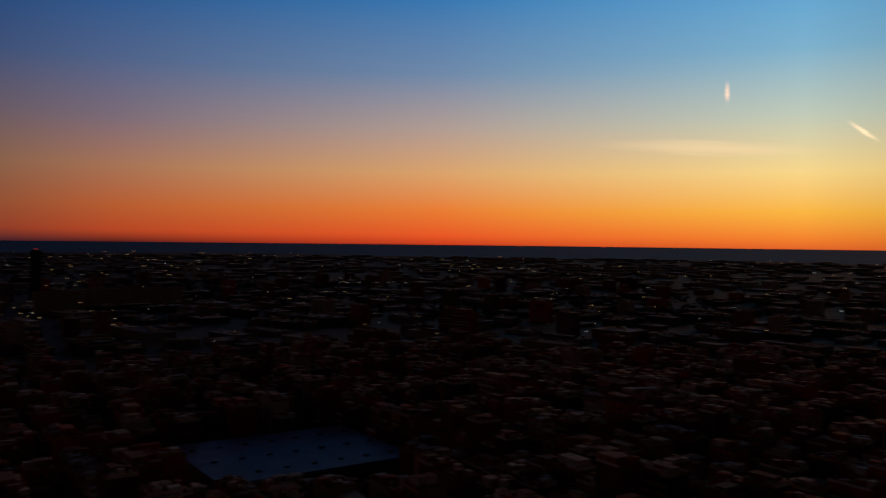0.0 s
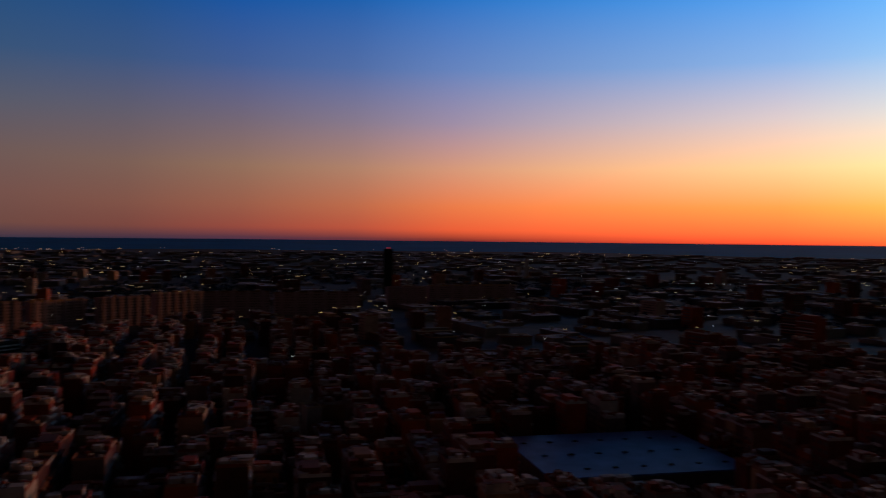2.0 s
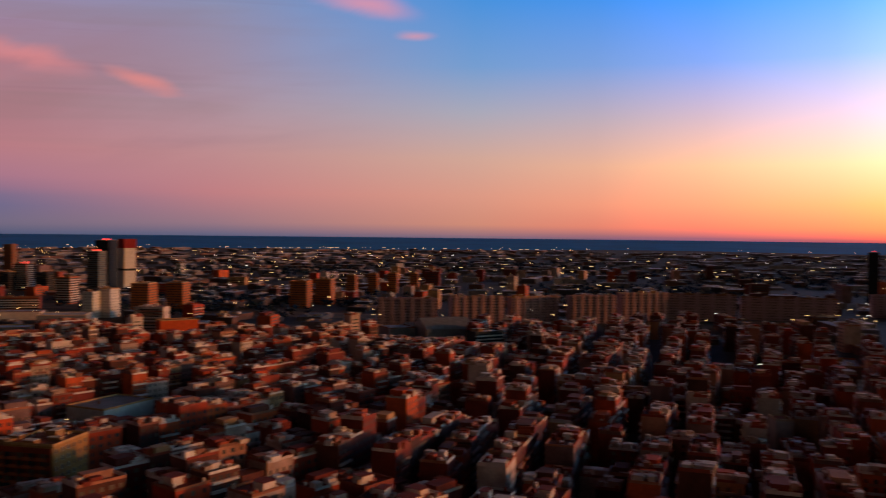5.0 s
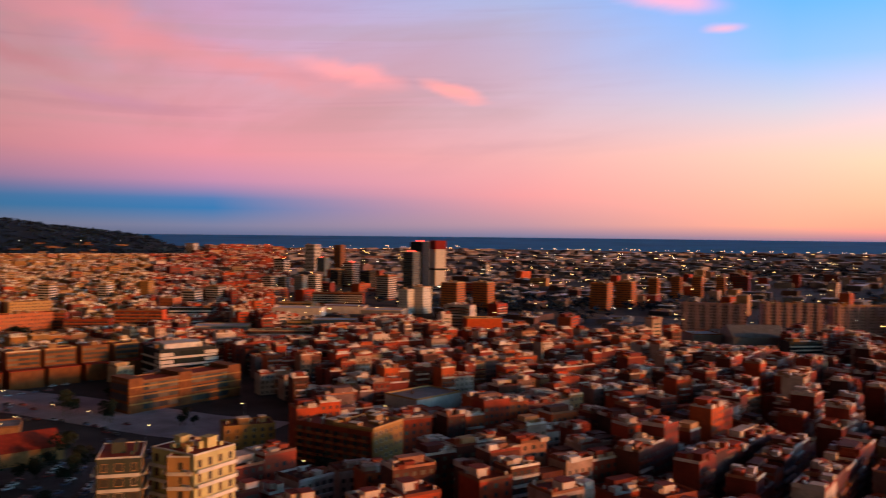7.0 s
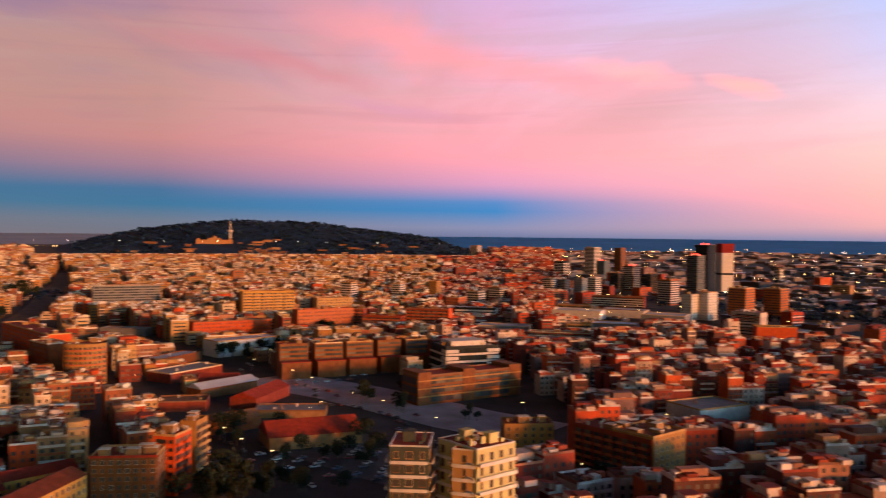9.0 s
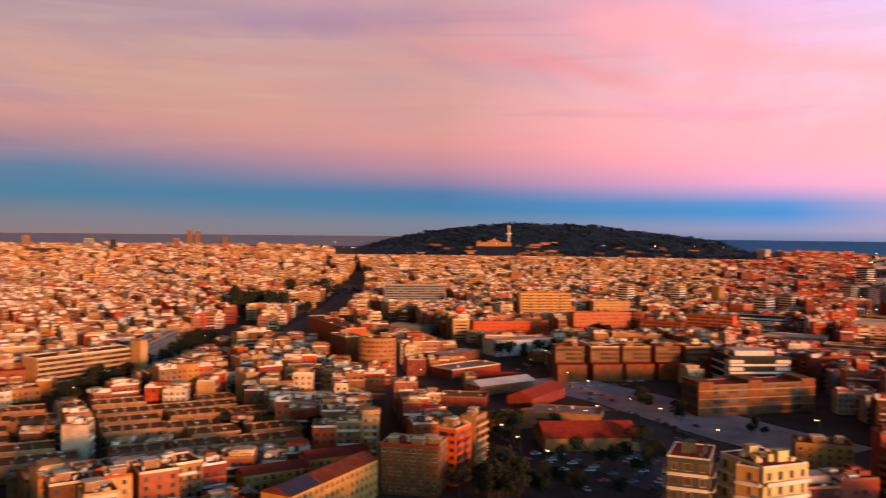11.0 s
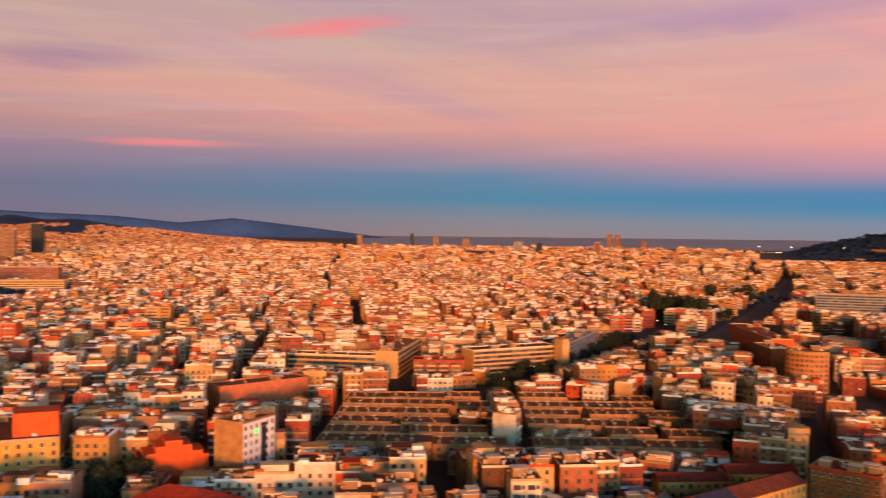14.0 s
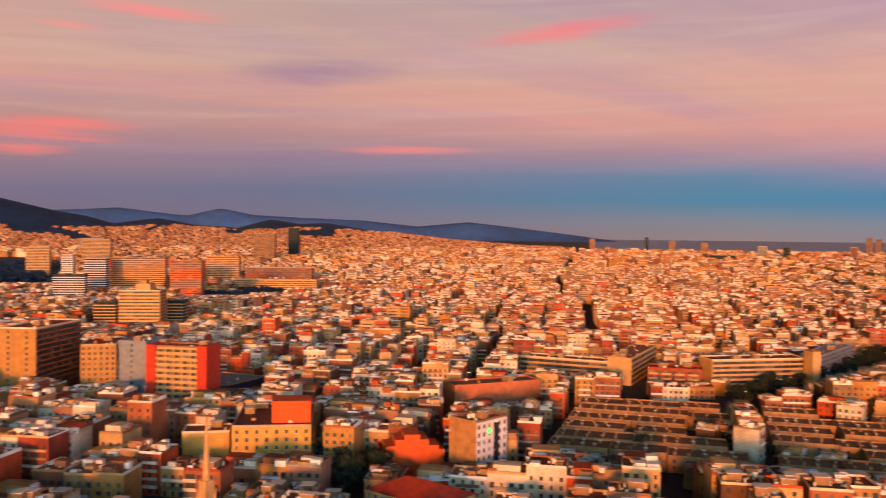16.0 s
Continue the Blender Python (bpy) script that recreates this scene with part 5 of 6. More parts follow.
building("silo_tower", "short pale concrete silo", -401.6, 1971.2, 23.4, 8.1, 8, 20.4, wall="white", roof="grey_roof", sides={}, seed=109, huts=0,clutter=0,category='silo')
building("apartment_block", "narrow pale end wall of a house", -183.0, 387.8, 41.3, 7.5, 12, 15.0, wall="white", roof="roof", sides={}, seed=110, huts=0,clutter=1)

building("office_tower", "black glass office tower on the slope", -985.3, -2297.6, 144.8, 31.0, 16, 91.1, wall="dark", roof="grey_roof", sides={"f": "ribbon", "r": "ribbon"}, rail="dark", seed=1110, huts=2, clutter=3, show=0.5)
building("apartment_tower", "dark brown twin apartment slab", -836.0, -2142.7, 146.7, 57.6, 16, 78.2, wall="brown", roof="roof", sides={"f": "ribbon", "r": "ribbon"}, rail="brown", seed=1047, huts=2, clutter=3, show=0.5)
building("apartment_tower", "wide brown apartment slab with banded floors", -402.8, -2061.0, 156.9, 62.6, 16, 65.7, wall="sand", roof="grey_roof", sides={"f": "ribbon", "r": "ribbon"}, rail="cream", seed=743, huts=2, clutter=3, show=0.5)
building("office_block", "pale square office block above the trees", -257.5, -1882.5, 160.2, 44.3, 16, 56.8, wall="cream", roof="grey_roof", sides={"f": "ribbon", "r": "ribbon"}, rail="cream", seed=645, huts=2, clutter=3, show=0.5)
building("apartment_block", "long orange-brown apartment row with pale bands", -312.2, -1292.8, 154.4, 75.4, 16, 58.6, wall="brick_red", roof="roof", sides={"f": "ribbon", "r": "ribbon"}, rail="cream", seed=795, huts=2, clutter=3, show=0.5)
building("apartment_block", "tall orange-brown apartment block", -353.7, -1198.9, 151.6, 43.2, 16, 57.0, wall="brown", roof="roof", sides={"f": "ribbon", "r": "ribbon"}, rail="rust", seed=900, huts=2, clutter=3, show=0.5)
building("apartment_block", "pinkish apartment block with pale bands", -483.0, -1425.6, 149.3, 55.1, 16, 53.3, wall="salmon", roof="roof", sides={"f": "ribbon", "r": "ribbon"}, rail="cream", seed=962, huts=2, clutter=3, show=0.5)
building("apartment_block", "long dark brown apartment row", -569.1, -1387.9, 145.7, 114.4, 16, 34.6, wall="brick", roof="grey_roof", sides={"f": "ribbon", "r": "ribbon"}, rail="brick", seed=1030, huts=2, clutter=3, show=0.5)
building("apartment_tower", "slim white apartment tower with banded floors", -218.1, -1312.0, 158.6, 14.9, 16, 62.7, wall="white", roof="grey_roof", sides={"f": "ribbon", "r": "ribbon"}, rail="white", seed=710, huts=2, clutter=3, show=0.5)

# the vast warehouse
hall = new("warehouse", Shape().box(-42, -34, -1, 42, 34, 8.2).mesh("warehouse", "grey"))
hall.matrix_basis = pose(-31, 370, 0, 0, 0, 29)
tagged(hall, "vast low warehouse, its sheet roof painted with the sky's blue", "warehouse")
claim(-31, 370, 29, 84, 68)
watch(-31, 370, 29, 84, 68, 8, 0.6)
part("roof", Shape().box(-42.4, -34.4, 8.2, 42.4, 34.4, 9.0, 0, True), "sky_tint_roof", hall, "sheet roof with the sky's blue light in its colour")
for i in range(7):
    for j in range(3):
        sx, sy = -36 + i * 12 + (j % 2) * 2, -24 + j * 22
        part("skylight", Shape().box(sx - 1.0, sy - 0.6, 9.0, sx + 1.0, sy + 0.6, 9.5), "dark", hall, "small dark roof skylight")


# rows of low brown housing
def housing_block(x, y, w, h, seed):
    row = building("housing_block", "long low ochre housing block with a brown-grey roof", x, y, 130, w, 16, h, wall="sand", roof="brown_roof", sides={"f": "grid", "b": "grid"}, rail="sand",
                   huts=0, clutter=0, group="estate of low housing", category="housing block", seed=seed, pitch=5.0, floors=2, show=0.55)
    rng = random.Random(seed)
    for i in range(int(w / 6)):
        for v in (-3.5, 3.5):
            u = -w / 2 + 3 + i * 6 + rng.uniform(-1, 1)
            k = rng.uniform(0.35, 0.7)
            part("chimney", Shape().box(u - k, v - k, h, u + k, v + k, h + 1.2).box(u - k - 0.2, v - k - 0.2, h + 1.2, u + k + 0.2, v + k + 0.2, h + 1.4), "sand" if rng.random() < 0.6 else "hut", row)
    return row


plots = random.Random(4)
for k in range(6):
    for side, start, length in ((0, -50, 94 - 4 * k), (1, -146, 84 - (k % 3) * 5)):
        u = start
        while u < start + length - 14:
            w = min(plots.uniform(20, 38), start + length - u)
            if w > 12 and plots.random() < 0.93:
                m = u + w / 2
                housing_block(-343 - 16.1 * k - 0.643 * m, -181 - 13.5 * k + 0.766 * m, w, plots.uniform(6.2, 7.6), 300 + k * 9 + side)
            u += w + plots.choice((0.5, 0.5, 5))

# the palace and the mast on the hill
HX, HY = -2920 * math.sin(radians(100.5)), 2920 * math.cos(radians(100.5))
palace = new("palace", Shape().box(-58, -14, -25, 58, 14, 9).box(-20, -16, 9, 20, 12, 15).mesh("palace", "sand"))
palace.matrix_basis = pose(HX, HY, 58, 0, 0, 100.5)
tagged(palace, "pale stone palace on the hillside", "palace")
part("dome", Shape().tube(0, -2, 15, 19, 8, 7, 12).tube(0, -2, 19, 23, 7, 2, 12), "sand", palace)
for u in (-50, 50):
    part("corner_tower", Shape().box(u - 4, -15, 9, u + 4, -6, 14), "sand", palace)
slope = Shape()
on_hill = random.Random(31)
for _ in range(44):
    a, r = on_hill.choice((on_hill.uniform(96, 99), on_hill.uniform(102, 107), on_hill.uniform(86, 95))), on_hill.uniform(2740, 2960)
    hx, hy, hw, hh = -r * math.sin(radians(a)), r * math.cos(radians(a)), on_hill.uniform(6, 20), on_hill.uniform(3, 7)
    hz = HILL_SOUTH(r, a)
    slope.box(hx - 6, hy - hw, hz - 8, hx + 6, hy + hw, hz + hh)
tagged(new("hillside_buildings", slope.mesh("hillside_buildings", "wall_slope")), "small pale buildings scattered over the wooded hillside", "buildings", kind="stuff")
mast = new("communications_tower", Shape().tube(0, 0, -20, 30, 4, 3, 10).tube(0, 0, 30, 70, 3, 1.5, 10).tube(0, 0, 36, 42, 9, 9, 12).mesh("communications_tower", "white"))
mast.matrix_basis = pose(-2960 * math.sin(radians(99.5)), 2960 * math.cos(radians(99.5)), 58)
tagged(mast, "slim white communications tower on the hill", "tower")


# towers on the far skyline
def skyline(label, az, r, w, top, wall, name="office_tower"):
    h = EYE + r * math.tan(radians(top)) - rise(r)
    building(name, label, -math.sin(radians(az)) * r, math.cos(radians(az)) * r, az, w, 20, h, wall=wall, roof="grey_roof", sides={"f": "strip"}, huts=0, clutter=0, group="towers on the skyline", category="tower")


# grey and pale towers take brown walls, haze put into the colour
skyline("tall twin tower by the sea, brown standing in for haze", 120.4, 3300, 19, -0.05, "brown")
skyline("second of two tall seaside towers", 119.9, 3320, 19, -0.10, "brown")
skyline("smaller pale tower beside the twins", 118.2, 3300, 16, -0.49, "brown")
skyline("dark red-brown office tower", 121.2, 2900, 21, -0.62, "brick")
skyline("dark blue glass office block", 125.0, 2800, 21, -0.70, "dark")
skyline("white rounded office block on the skyline", 126.4, 2850, 27, -0.64, "grey")
skyline("low wide dark office building", 128.8, 2600, 74, -1.27, "dark")
skyline("slender bullet-shaped dark tower", 133.5, 3300, 12, -0.12, "dark")
skyline("grey tower on the skyline", 131.9, 3250, 21, -0.37, "brown")
skyline("pale block on the skyline", 129.9, 3200, 24, -0.47, "brown")
skyline("grey slab on the skyline", 137.0, 3200, 19, -0.27, "brown")

# the slim church spire
spire = new("church_spire", Shape().box(-2.2, -2.2, -2, 2.2, 2.2, 16).box(-1.6, -1.6, 16, 1.6, 1.6, 22).tube(0, 0, 22, 42, 1.1, 0.25, 8).mesh("church_spire", "cream"))
spire.matrix_basis = pose(-83.9, -262.9, 0, 0, 0, 25)
tagged(spire, "slim pale stone church spire with pinnacles", "church spire")
claim(-83.9, -262.9, 25, 6, 6)
for u, v in ((-1.9, -1.9), (1.9, -1.9), (1.9, 1.9), (-1.9, 1.9)):
    part("pinnacle", Shape().tube(u, v, 16, 19.5, 0.45, 0.05, 6), "cream", spire)


# ---- streets, parks and squares that the blocks keep clear of ----
CLEAR = []  # polylines with a half width, where no house stands


def strip_path(name, label, mat, pts, width, z=0.06, category="road", margin=2.0, kind="structure"):
    CLEAR.append((pts, width / 2 + margin))
    s = Shape()
    for i, (x, y) in enumerate(pts):
        ax, ay = pts[max(0, i - 1)]
        bx, by = pts[min(len(pts) - 1, i + 1)]
        l = math.hypot(bx - ax, by - ay)
        nx, ny = -(by - ay) / l * width / 2, (bx - ax) / l * width / 2
        zz = z + rise(math.hypot(x, y)) + 0.3 * (math.hypot(x, y) > 1200)
        s.v += [(x + nx, y + ny, zz), (x - nx, y - ny, zz)]
    for i in range(len(pts) - 1):
        s.f.append((2 * i + 1, 2 * i + 3, 2 * i + 2, 2 * i))
    s.m = [0] * len(s.f)
    return tagged(new(name, s.mesh(name, mat)), label, category, kind=kind)


def keep_open(pts, width, low, share=1.0):
    """Houses in front of a street stay low enough to see into it."""
    for (ax, ay), (bx, by) in zip(pts, pts[1:]):
        n = max(1, int(math.hypot(bx - ax, by - ay) / 25))
        for i in range(n):
            x, y = ax + (bx - ax) * (i + 0.5) / n, ay + (by - ay) * (i + 0.5) / n
            r, q = math.hypot(x, y), bearing(x, y)
            half = math.degrees(max(width / 2, 10) / r)
            SIGHT.append((q - half, q + half, r, low))


def path_gap(x, y):
    best = 1e9
    for pts, half in CLEAR:
        for (ax, ay), (bx, by) in zip(pts, pts[1:]):
            dx, dy = bx - ax, by - ay
            t = max(0.0, min(1.0, ((x - ax) * dx + (y - ay) * dy) / (dx * dx + dy * dy)))
            best = min(best, math.hypot(x - ax - dx * t, y - ay - dy * t) - half)
    return best


strip_path("road", "dark tree-lined avenue between apartment blocks", "asphalt", [(-330, -312), (-430, -329), (-520, -347), (-700, -387), (-850, -420)], 26)
strip_path("railway_cutting", "railway cutting with dark ballast running into the city", "rail_bed", [(-690, -318), (-820, -352), (-1043, -404), (-1494, -535), (-1800, -628)], 30, category="railway")
strip_path("road", "wide avenue beside the plaza", "asphalt", [(-951, -333), (-653, -110), (-499, -25), (-392, 40)], 24)
strip_path("road", "curving road below the corner block", "asphalt", [(-560, -150), (-414, -79), (-359, -50), (-323, -28), (-230, 20)], 18)
strip_path("railway_yard", "dark railway yard crossing the plain", "rail_bed", [(-1250, 330), (-1000, 480), (-860, 590), (-700, 700), (-560, 860)], 60, category="railway")
CLEAR.append(([(-555, -40), (-440, 50)], 62))
CLEAR.append(([(-470, -25), (-360, 20)], 45))
strip_path("pavement", "pale paved square before the factory", "plaza", [(-585, -75), (-530, -15), (-452, 50), (-420, 85)], 52, category="square", z=0.1)
strip_path("pavement", "asphalt parking lot full of cars", "pavement", [(-412, -38), (-350, 18)], 40, category="parking lot", z=0.05)
CLEAR.append(([(-151, -1687), (-263, -1647)], 16))
CLEAR.append(([(-361, -1255), (-449, -1215)], 16))
CLEAR.append(([(-463, -1276), (-518, -1251)], 16))
CLEAR.append(([(-914, -2132), (-1042, -2087)], 16))
CLEAR.append(([(-390, -1525), (-434, -1507)], 16))
CLEAR.append(([(-541, -2960), (-609, -2950)], 16))
CLEAR.append(([(-665, -6657), (-884, -6694)], 16))
CLEAR.append(([(-438, -952), (-462, -940)], 16))
keep_open([(-168, -1681), (-263, -1647)], 30, 3)
keep_open([(-361, -1255), (-449, -1215)], 30, 3)
keep_open([(-463, -1276), (-518, -1251)], 30, 3)
keep_open([(-400, -324), (-520, -347), (-700, -387), (-820, -413)], 24, 2)
keep_open([(-728, -331), (-1043, -404), (-1494, -535)], 30, 3)
keep_open([(-860, -265), (-653, -110), (-499, -25), (-392, 40)], 20, 3)
keep_open([(-940, -450), (-1000, -465)], 70, 10)
CLEAR.append(([(-141, -1794), (-196, -2492)], 160))
keep_open([(-216, -1880), (-290, -2280)], 150, 4)
SIGHT.append((83.5, 111, 2760, 24))
CLEAR.append(([(-480, 88), (-430, 62)], 18))
CLEAR.append(([(-280.7, -80.5), (-294.9, -25.8)], 42))
for k in (-9, -3, 3, 9):
    strip_path("railway_track", "pale worn railway track in the cutting", "pavement", [(x + 0.25 * k, y - 0.96 * k) for x, y in ((-700, -321), (-820, -352), (-1043, -404), (-1494, -535), (-1790, -625))], 1.7, z=0.2, category="railway track")
for k in (-22, -13, -4, 5, 14, 23):
    strip_path("railway_track", "worn railway track crossing the yard", "pavement", [(x + 0.6 * k, y + 0.8 * k) for x, y in ((-1240, 335), (-1000, 480), (-860, 590), (-700, 700), (-565, 855))], 1.7, z=0.2, category="railway track")


# ---- the city's blocks ----
city = random.Random(11)
stock = {}
PROTO = [(w, d, f, m) for w, d, f in ((8, 10, 5), (10, 11, 6), (12, 11, 4), (9, 10, 3), (13, 12, 6), (11, 11, 7), (14, 11, 5), (7, 10, 4)) for m in ("grid", "balcony", "mixed")]


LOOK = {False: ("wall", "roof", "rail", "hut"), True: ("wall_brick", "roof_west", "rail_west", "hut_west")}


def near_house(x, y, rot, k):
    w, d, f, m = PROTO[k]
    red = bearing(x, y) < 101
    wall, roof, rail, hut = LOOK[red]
    q = stock.get((k, red))
    if q:
        return copy_thing(q, pose(x, y, 0, 0, 0, rot))
    sides = {"grid": {"f": "grid", "b": "grid"}, "balcony": {"f": "balcony", "b": "grid"}, "mixed": {"f": "balcony", "b": "balcony"}}[m]
    stock[k, red] = building("apartment_building", ("red-brown brick apartment building under a cluttered flat roof", "dark brick apartment building with balconies and a tiled terrace", "brick apartment building with balconies front and back")[k % 3] if red else ("rendered apartment building with small windows and a cluttered roof terrace",
                        "party-wall apartment building with balconies and a roof terrace", "apartment building with balconies front and back under a flat roof")[k % 3],
                        x, y, rot, w, d, f * 3.05 + 1.2, sides=sides, group="city apartment buildings", z=0, huts=1 + k % 3, clutter=11 + k % 6, seed=k + 20, take=False, split=(0, 2, 3)[k % 3], wall=wall, roof=roof, rail=rail, hut=hut)
    return stock[k, red]


west, east_side, far_side, plain, plain_roofs, roofs, panes, caps, rails = [], [], [], [], [], [], [], [], []
slopes, roofs_west, caps_west, rails_west = [], [], [], []  # rows for the joined stock
cells = set()


def free_cell(x, y, rot, w, d):
    """Whether a footprint is still free; takes it if so."""
    c, s = math.cos(rot), math.sin(rot)
    mine = set()
    nu, nv = max(2, int(w / 4) + 1), max(2, int(d / 4) + 1)
    for i in range(nu):
        for j in range(nv):
            u, v = (i / (nu - 1) - 0.5) * (w - 3), (j / (nv - 1) - 0.5) * (d - 3)
            mine.add((int((x + u * c - v * s) // 4), int((y + u * s + v * c) // 4)))
    if sum(k in cells for k in mine) > 1:
        return False
    cells.update(mine)
    return True


def built(x, y):
    return (int(x // 4), int(y // 4)) in cells


def far_house(x, y, rot, w, d, h, r, windows, z=None, shed=False):
    z = rise(r) if z is None else z
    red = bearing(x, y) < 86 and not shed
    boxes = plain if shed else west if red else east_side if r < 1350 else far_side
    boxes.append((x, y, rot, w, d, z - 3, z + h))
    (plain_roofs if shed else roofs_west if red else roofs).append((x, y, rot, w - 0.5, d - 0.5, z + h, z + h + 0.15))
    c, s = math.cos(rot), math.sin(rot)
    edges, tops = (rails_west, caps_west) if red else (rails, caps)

    def put(rows, lx, ly, a, b, z0, z1):
        rows.append((x + lx * c - ly * s, y + lx * s + ly * c, rot, a, b, z0, z1))

    if r < 900 and city.random() < 0.4:
        a, b = w * city.uniform(0.5, 0.85), d * city.uniform(0.4, 0.65)
        put(boxes, city.uniform(-0.5, 0.5) * (w - a), city.uniform(-0.5, 0.5) * (d - b), a, b, z + h, z + h + 2.9)
    if r < 850:
        for ly, b in ((-d / 2 + 0.12, 0.24), (d / 2 - 0.12, 0.24)):
            put(edges, 0, ly, w - 0.1, b, z + h, z + h + 0.9)
        for lx in (-w / 2 + 0.15, w / 2 - 0.15):
            put(edges, lx, 0, 0.24, d - 0.6, z + h, z + h + city.uniform(0.6, 1.6))
    n = 14 if r < 520 else 11 if r < 800 else 7 if r < 1200 else 4 if r < 2000 else 1
    for i in range(n):
        lx, ly = city.uniform(-w * 0.4, w * 0.4), city.uniform(-d * 0.4, d * 0.4)
        small = city.random() < 0.6 and r < 900
        a = city.uniform(0.7, 1.8) if small else city.uniform(2.2, 4.5)
        put(tops, lx, ly, a, a * city.uniform(0.6, 1.2), z + h, z + h + city.uniform(0.7, 1.5) * (1 if small else 1.8))
    if windows:
        fl = int(h / 3.05)
        mode = city.random()
        for f in range(fl):
            for sgn in (-1, 1):
                zf = z + f * 3.05
                if windows == 2:
                    cols = max(1, int(w / 3.0))
                    for q in range(cols):
                        panes.append((x, y, c, s, (q - (cols - 1) / 2) * w / cols, sgn, d / 2, zf + (0.9 if mode < 0.5 else 0.3), city.choice((0.5, 0.65, 0.9)), 1.5 if mode < 0.5 else 2.0))
                    if f and mode > 0.4:
                        put(edges, 0, sgn * (d / 2 + 0.45), w * (0.9 if mode > 0.7 else 0.6), 0.9, zf - 0.1, zf + 0.85)
                else:
                    panes.append((x, y, c, s, 0, sgn, d / 2, zf + 1.0, w * 0.36, 1.2))
                    if f and mode > 0.55 and r < 1000:
                        put(edges, 0, sgn * (d / 2 + 0.4), w * 0.92, 0.8, zf - 0.1, zf + 0.7)


def allowed(x, y, r, b, district):
    if r > 3250 or (r > 2700 and 82 < b < 112) or r < 95 or not -37 < b < 178:
        return False
    if b < 78 and r > 800 + 200 * noise.noise((x * 0.003, y * 0.003, 1)) - (0 if b > 20 else 120):
        return False
    return district == (0 if b > 117 + 3 * noise.noise((r * 0.01, 0, 2)) else 1 if b > 82 else 2 if b > 51 + 3 * noise.noise((r * 0.01, 0, 8)) else 3)


def city_rows(heading, district, near, dense=1.0):
    """Blocks of party-wall houses either side of the streets of one quarter."""
    g = radians(90 + heading)
    ux, uy = math.cos(g), math.sin(g)
    vx, vy = -uy, ux
    OFFSETS = [city.uniform(0, 70) for _ in range(40)]
    u, band = -3400.0, 0
    shift = 0.0
    while u < 3400:
        bu = city.uniform(48, 95)
        band += 1
        if band % 3 == 0:
            shift = city.uniform(0, 50)
        v = -3400.0 + shift
        while v < 3400:
            bv = city.uniform(29, 46)
            slide = OFFSETS[int((v + 3600) // 240)]
            cu, cv = u + slide + bu / 2, v + bv / 2
            cx, cy = cu * ux + cv * vx, cu * uy + cv * vy
            r, b = math.hypot(cx, cy), bearing(cx, cy)
            if allowed(cx, cy, r, b, district):
                tall = 4.9 + 1.6 * noise.noise((cx * 0.006, cy * 0.006, 7)) + city.uniform(-0.4, 0.4) - (0.9 if r > 2400 else 0) + (0.5 if b < 78 else 0) - (0.6 if district == 1 and r < 800 else 0)
                twist = city.uniform(-0.05, 0.05)
                for row, sgn in ((v, -1), (v + bv, 1)):
                    depth = min(11.0 if district > 1 else 15.0, bv / 2 - 0.8) * (city.uniform(0.85, 1.0) if r < 1300 else 1.0)
                    t = u + slide
                    while t < u + slide + bu - 7:
                        w = city.choice((9, 10, 11, 12, 13, 14, 16)) if r < 350 else city.choice((7, 8, 9, 10, 11, 13, 15)) if r < 1300 else city.uniform(13, 24)
                        w = min(w, u + slide + bu - t)
                        mu, mv = t + w / 2, row - sgn * depth / 2
                        t += w
                        x, y = mu * ux + mv * vx, mu * uy + mv * vy
                        x, y = cx + (x - cx) * math.cos(twist) - (y - cy) * math.sin(twist), cy + (x - cx) * math.sin(twist) + (y - cy) * math.cos(twist)
                        rr = math.hypot(x, y)
                        if city.random() < 0.02 or taken(x, y, 4.5) or path_gap(x, y) < 6.5:
                            continue
                        rot = g + twist + (0 if sgn < 0 else math.pi)
                        if not free_cell(x, y, rot, w, depth):
                            continue
                        fl = max(2, tall + city.choice((-1.6, -1, -0.5, -0.2, 0, 0, 0.2, 0.4, 0.8, 1.2)) + (2 if city.random() < 0.06 else 0))
                        room = headroom(x, y, w) - rise(rr)
                        if room < 4.2:
                            continue
                        fl = min(fl, max(1.0, (room - 2.0) / 3.05))
                        if 228 < rr < near:
                            ks = sorted(range(len(PROTO)), key=lambda i: abs(PROTO[i][0] - w) * 2 + abs(PROTO[i][2] - fl) + (9 if PROTO[i][2] > fl + 1 else 0))[:5]
                            near_house(x, y, math.degrees(rot), city.choice(ks))
                        else:
                            far_house(x, y, rot, w + 0.02, depth, fl * 3.05 + city.uniform(0.5, 2.0), rr, 0 if rr < 228 else 2 if rr < 760 else 1 if rr < 1900 else 0)
            v += bv + city.choice((6, 7, 7, 8, 10))
        u += bu + city.choice((8, 9, 10, 14))


city_rows(48, 0, 304)
city_rows(22, 1, 304)
city_rows(8, 2, 284)
city_rows(28, 3, 284)


def infill(a0, a1, r0, r1, heading, tries):
    """Lower houses in the gaps that the rows leave where two quarters meet."""
    for _ in range(tries):
        a, r = radians(city.uniform(a0, a1)), city.uniform(r0, r1)
        x, y, w, d = -math.sin(a) * r, math.cos(a) * r, city.uniform(8, 13), city.uniform(8, 11)
        rot = radians(90 + heading + city.choice((0, 90, 180, 270)))
        room = headroom(x, y, w)
        if taken(x, y, 4.0) or path_gap(x, y) < 5 or room < 5 or any(built(x + 5.5 * math.cos(k), y + 5.5 * math.sin(k)) for k in range(6)):
            continue
        if free_cell(x, y, rot, w, d):
            far_house(x, y, rot, w, d, min(room - 1.5, city.uniform(9, 18)), r, 2)


infill(112, 130, 235, 620, 22, 1500)
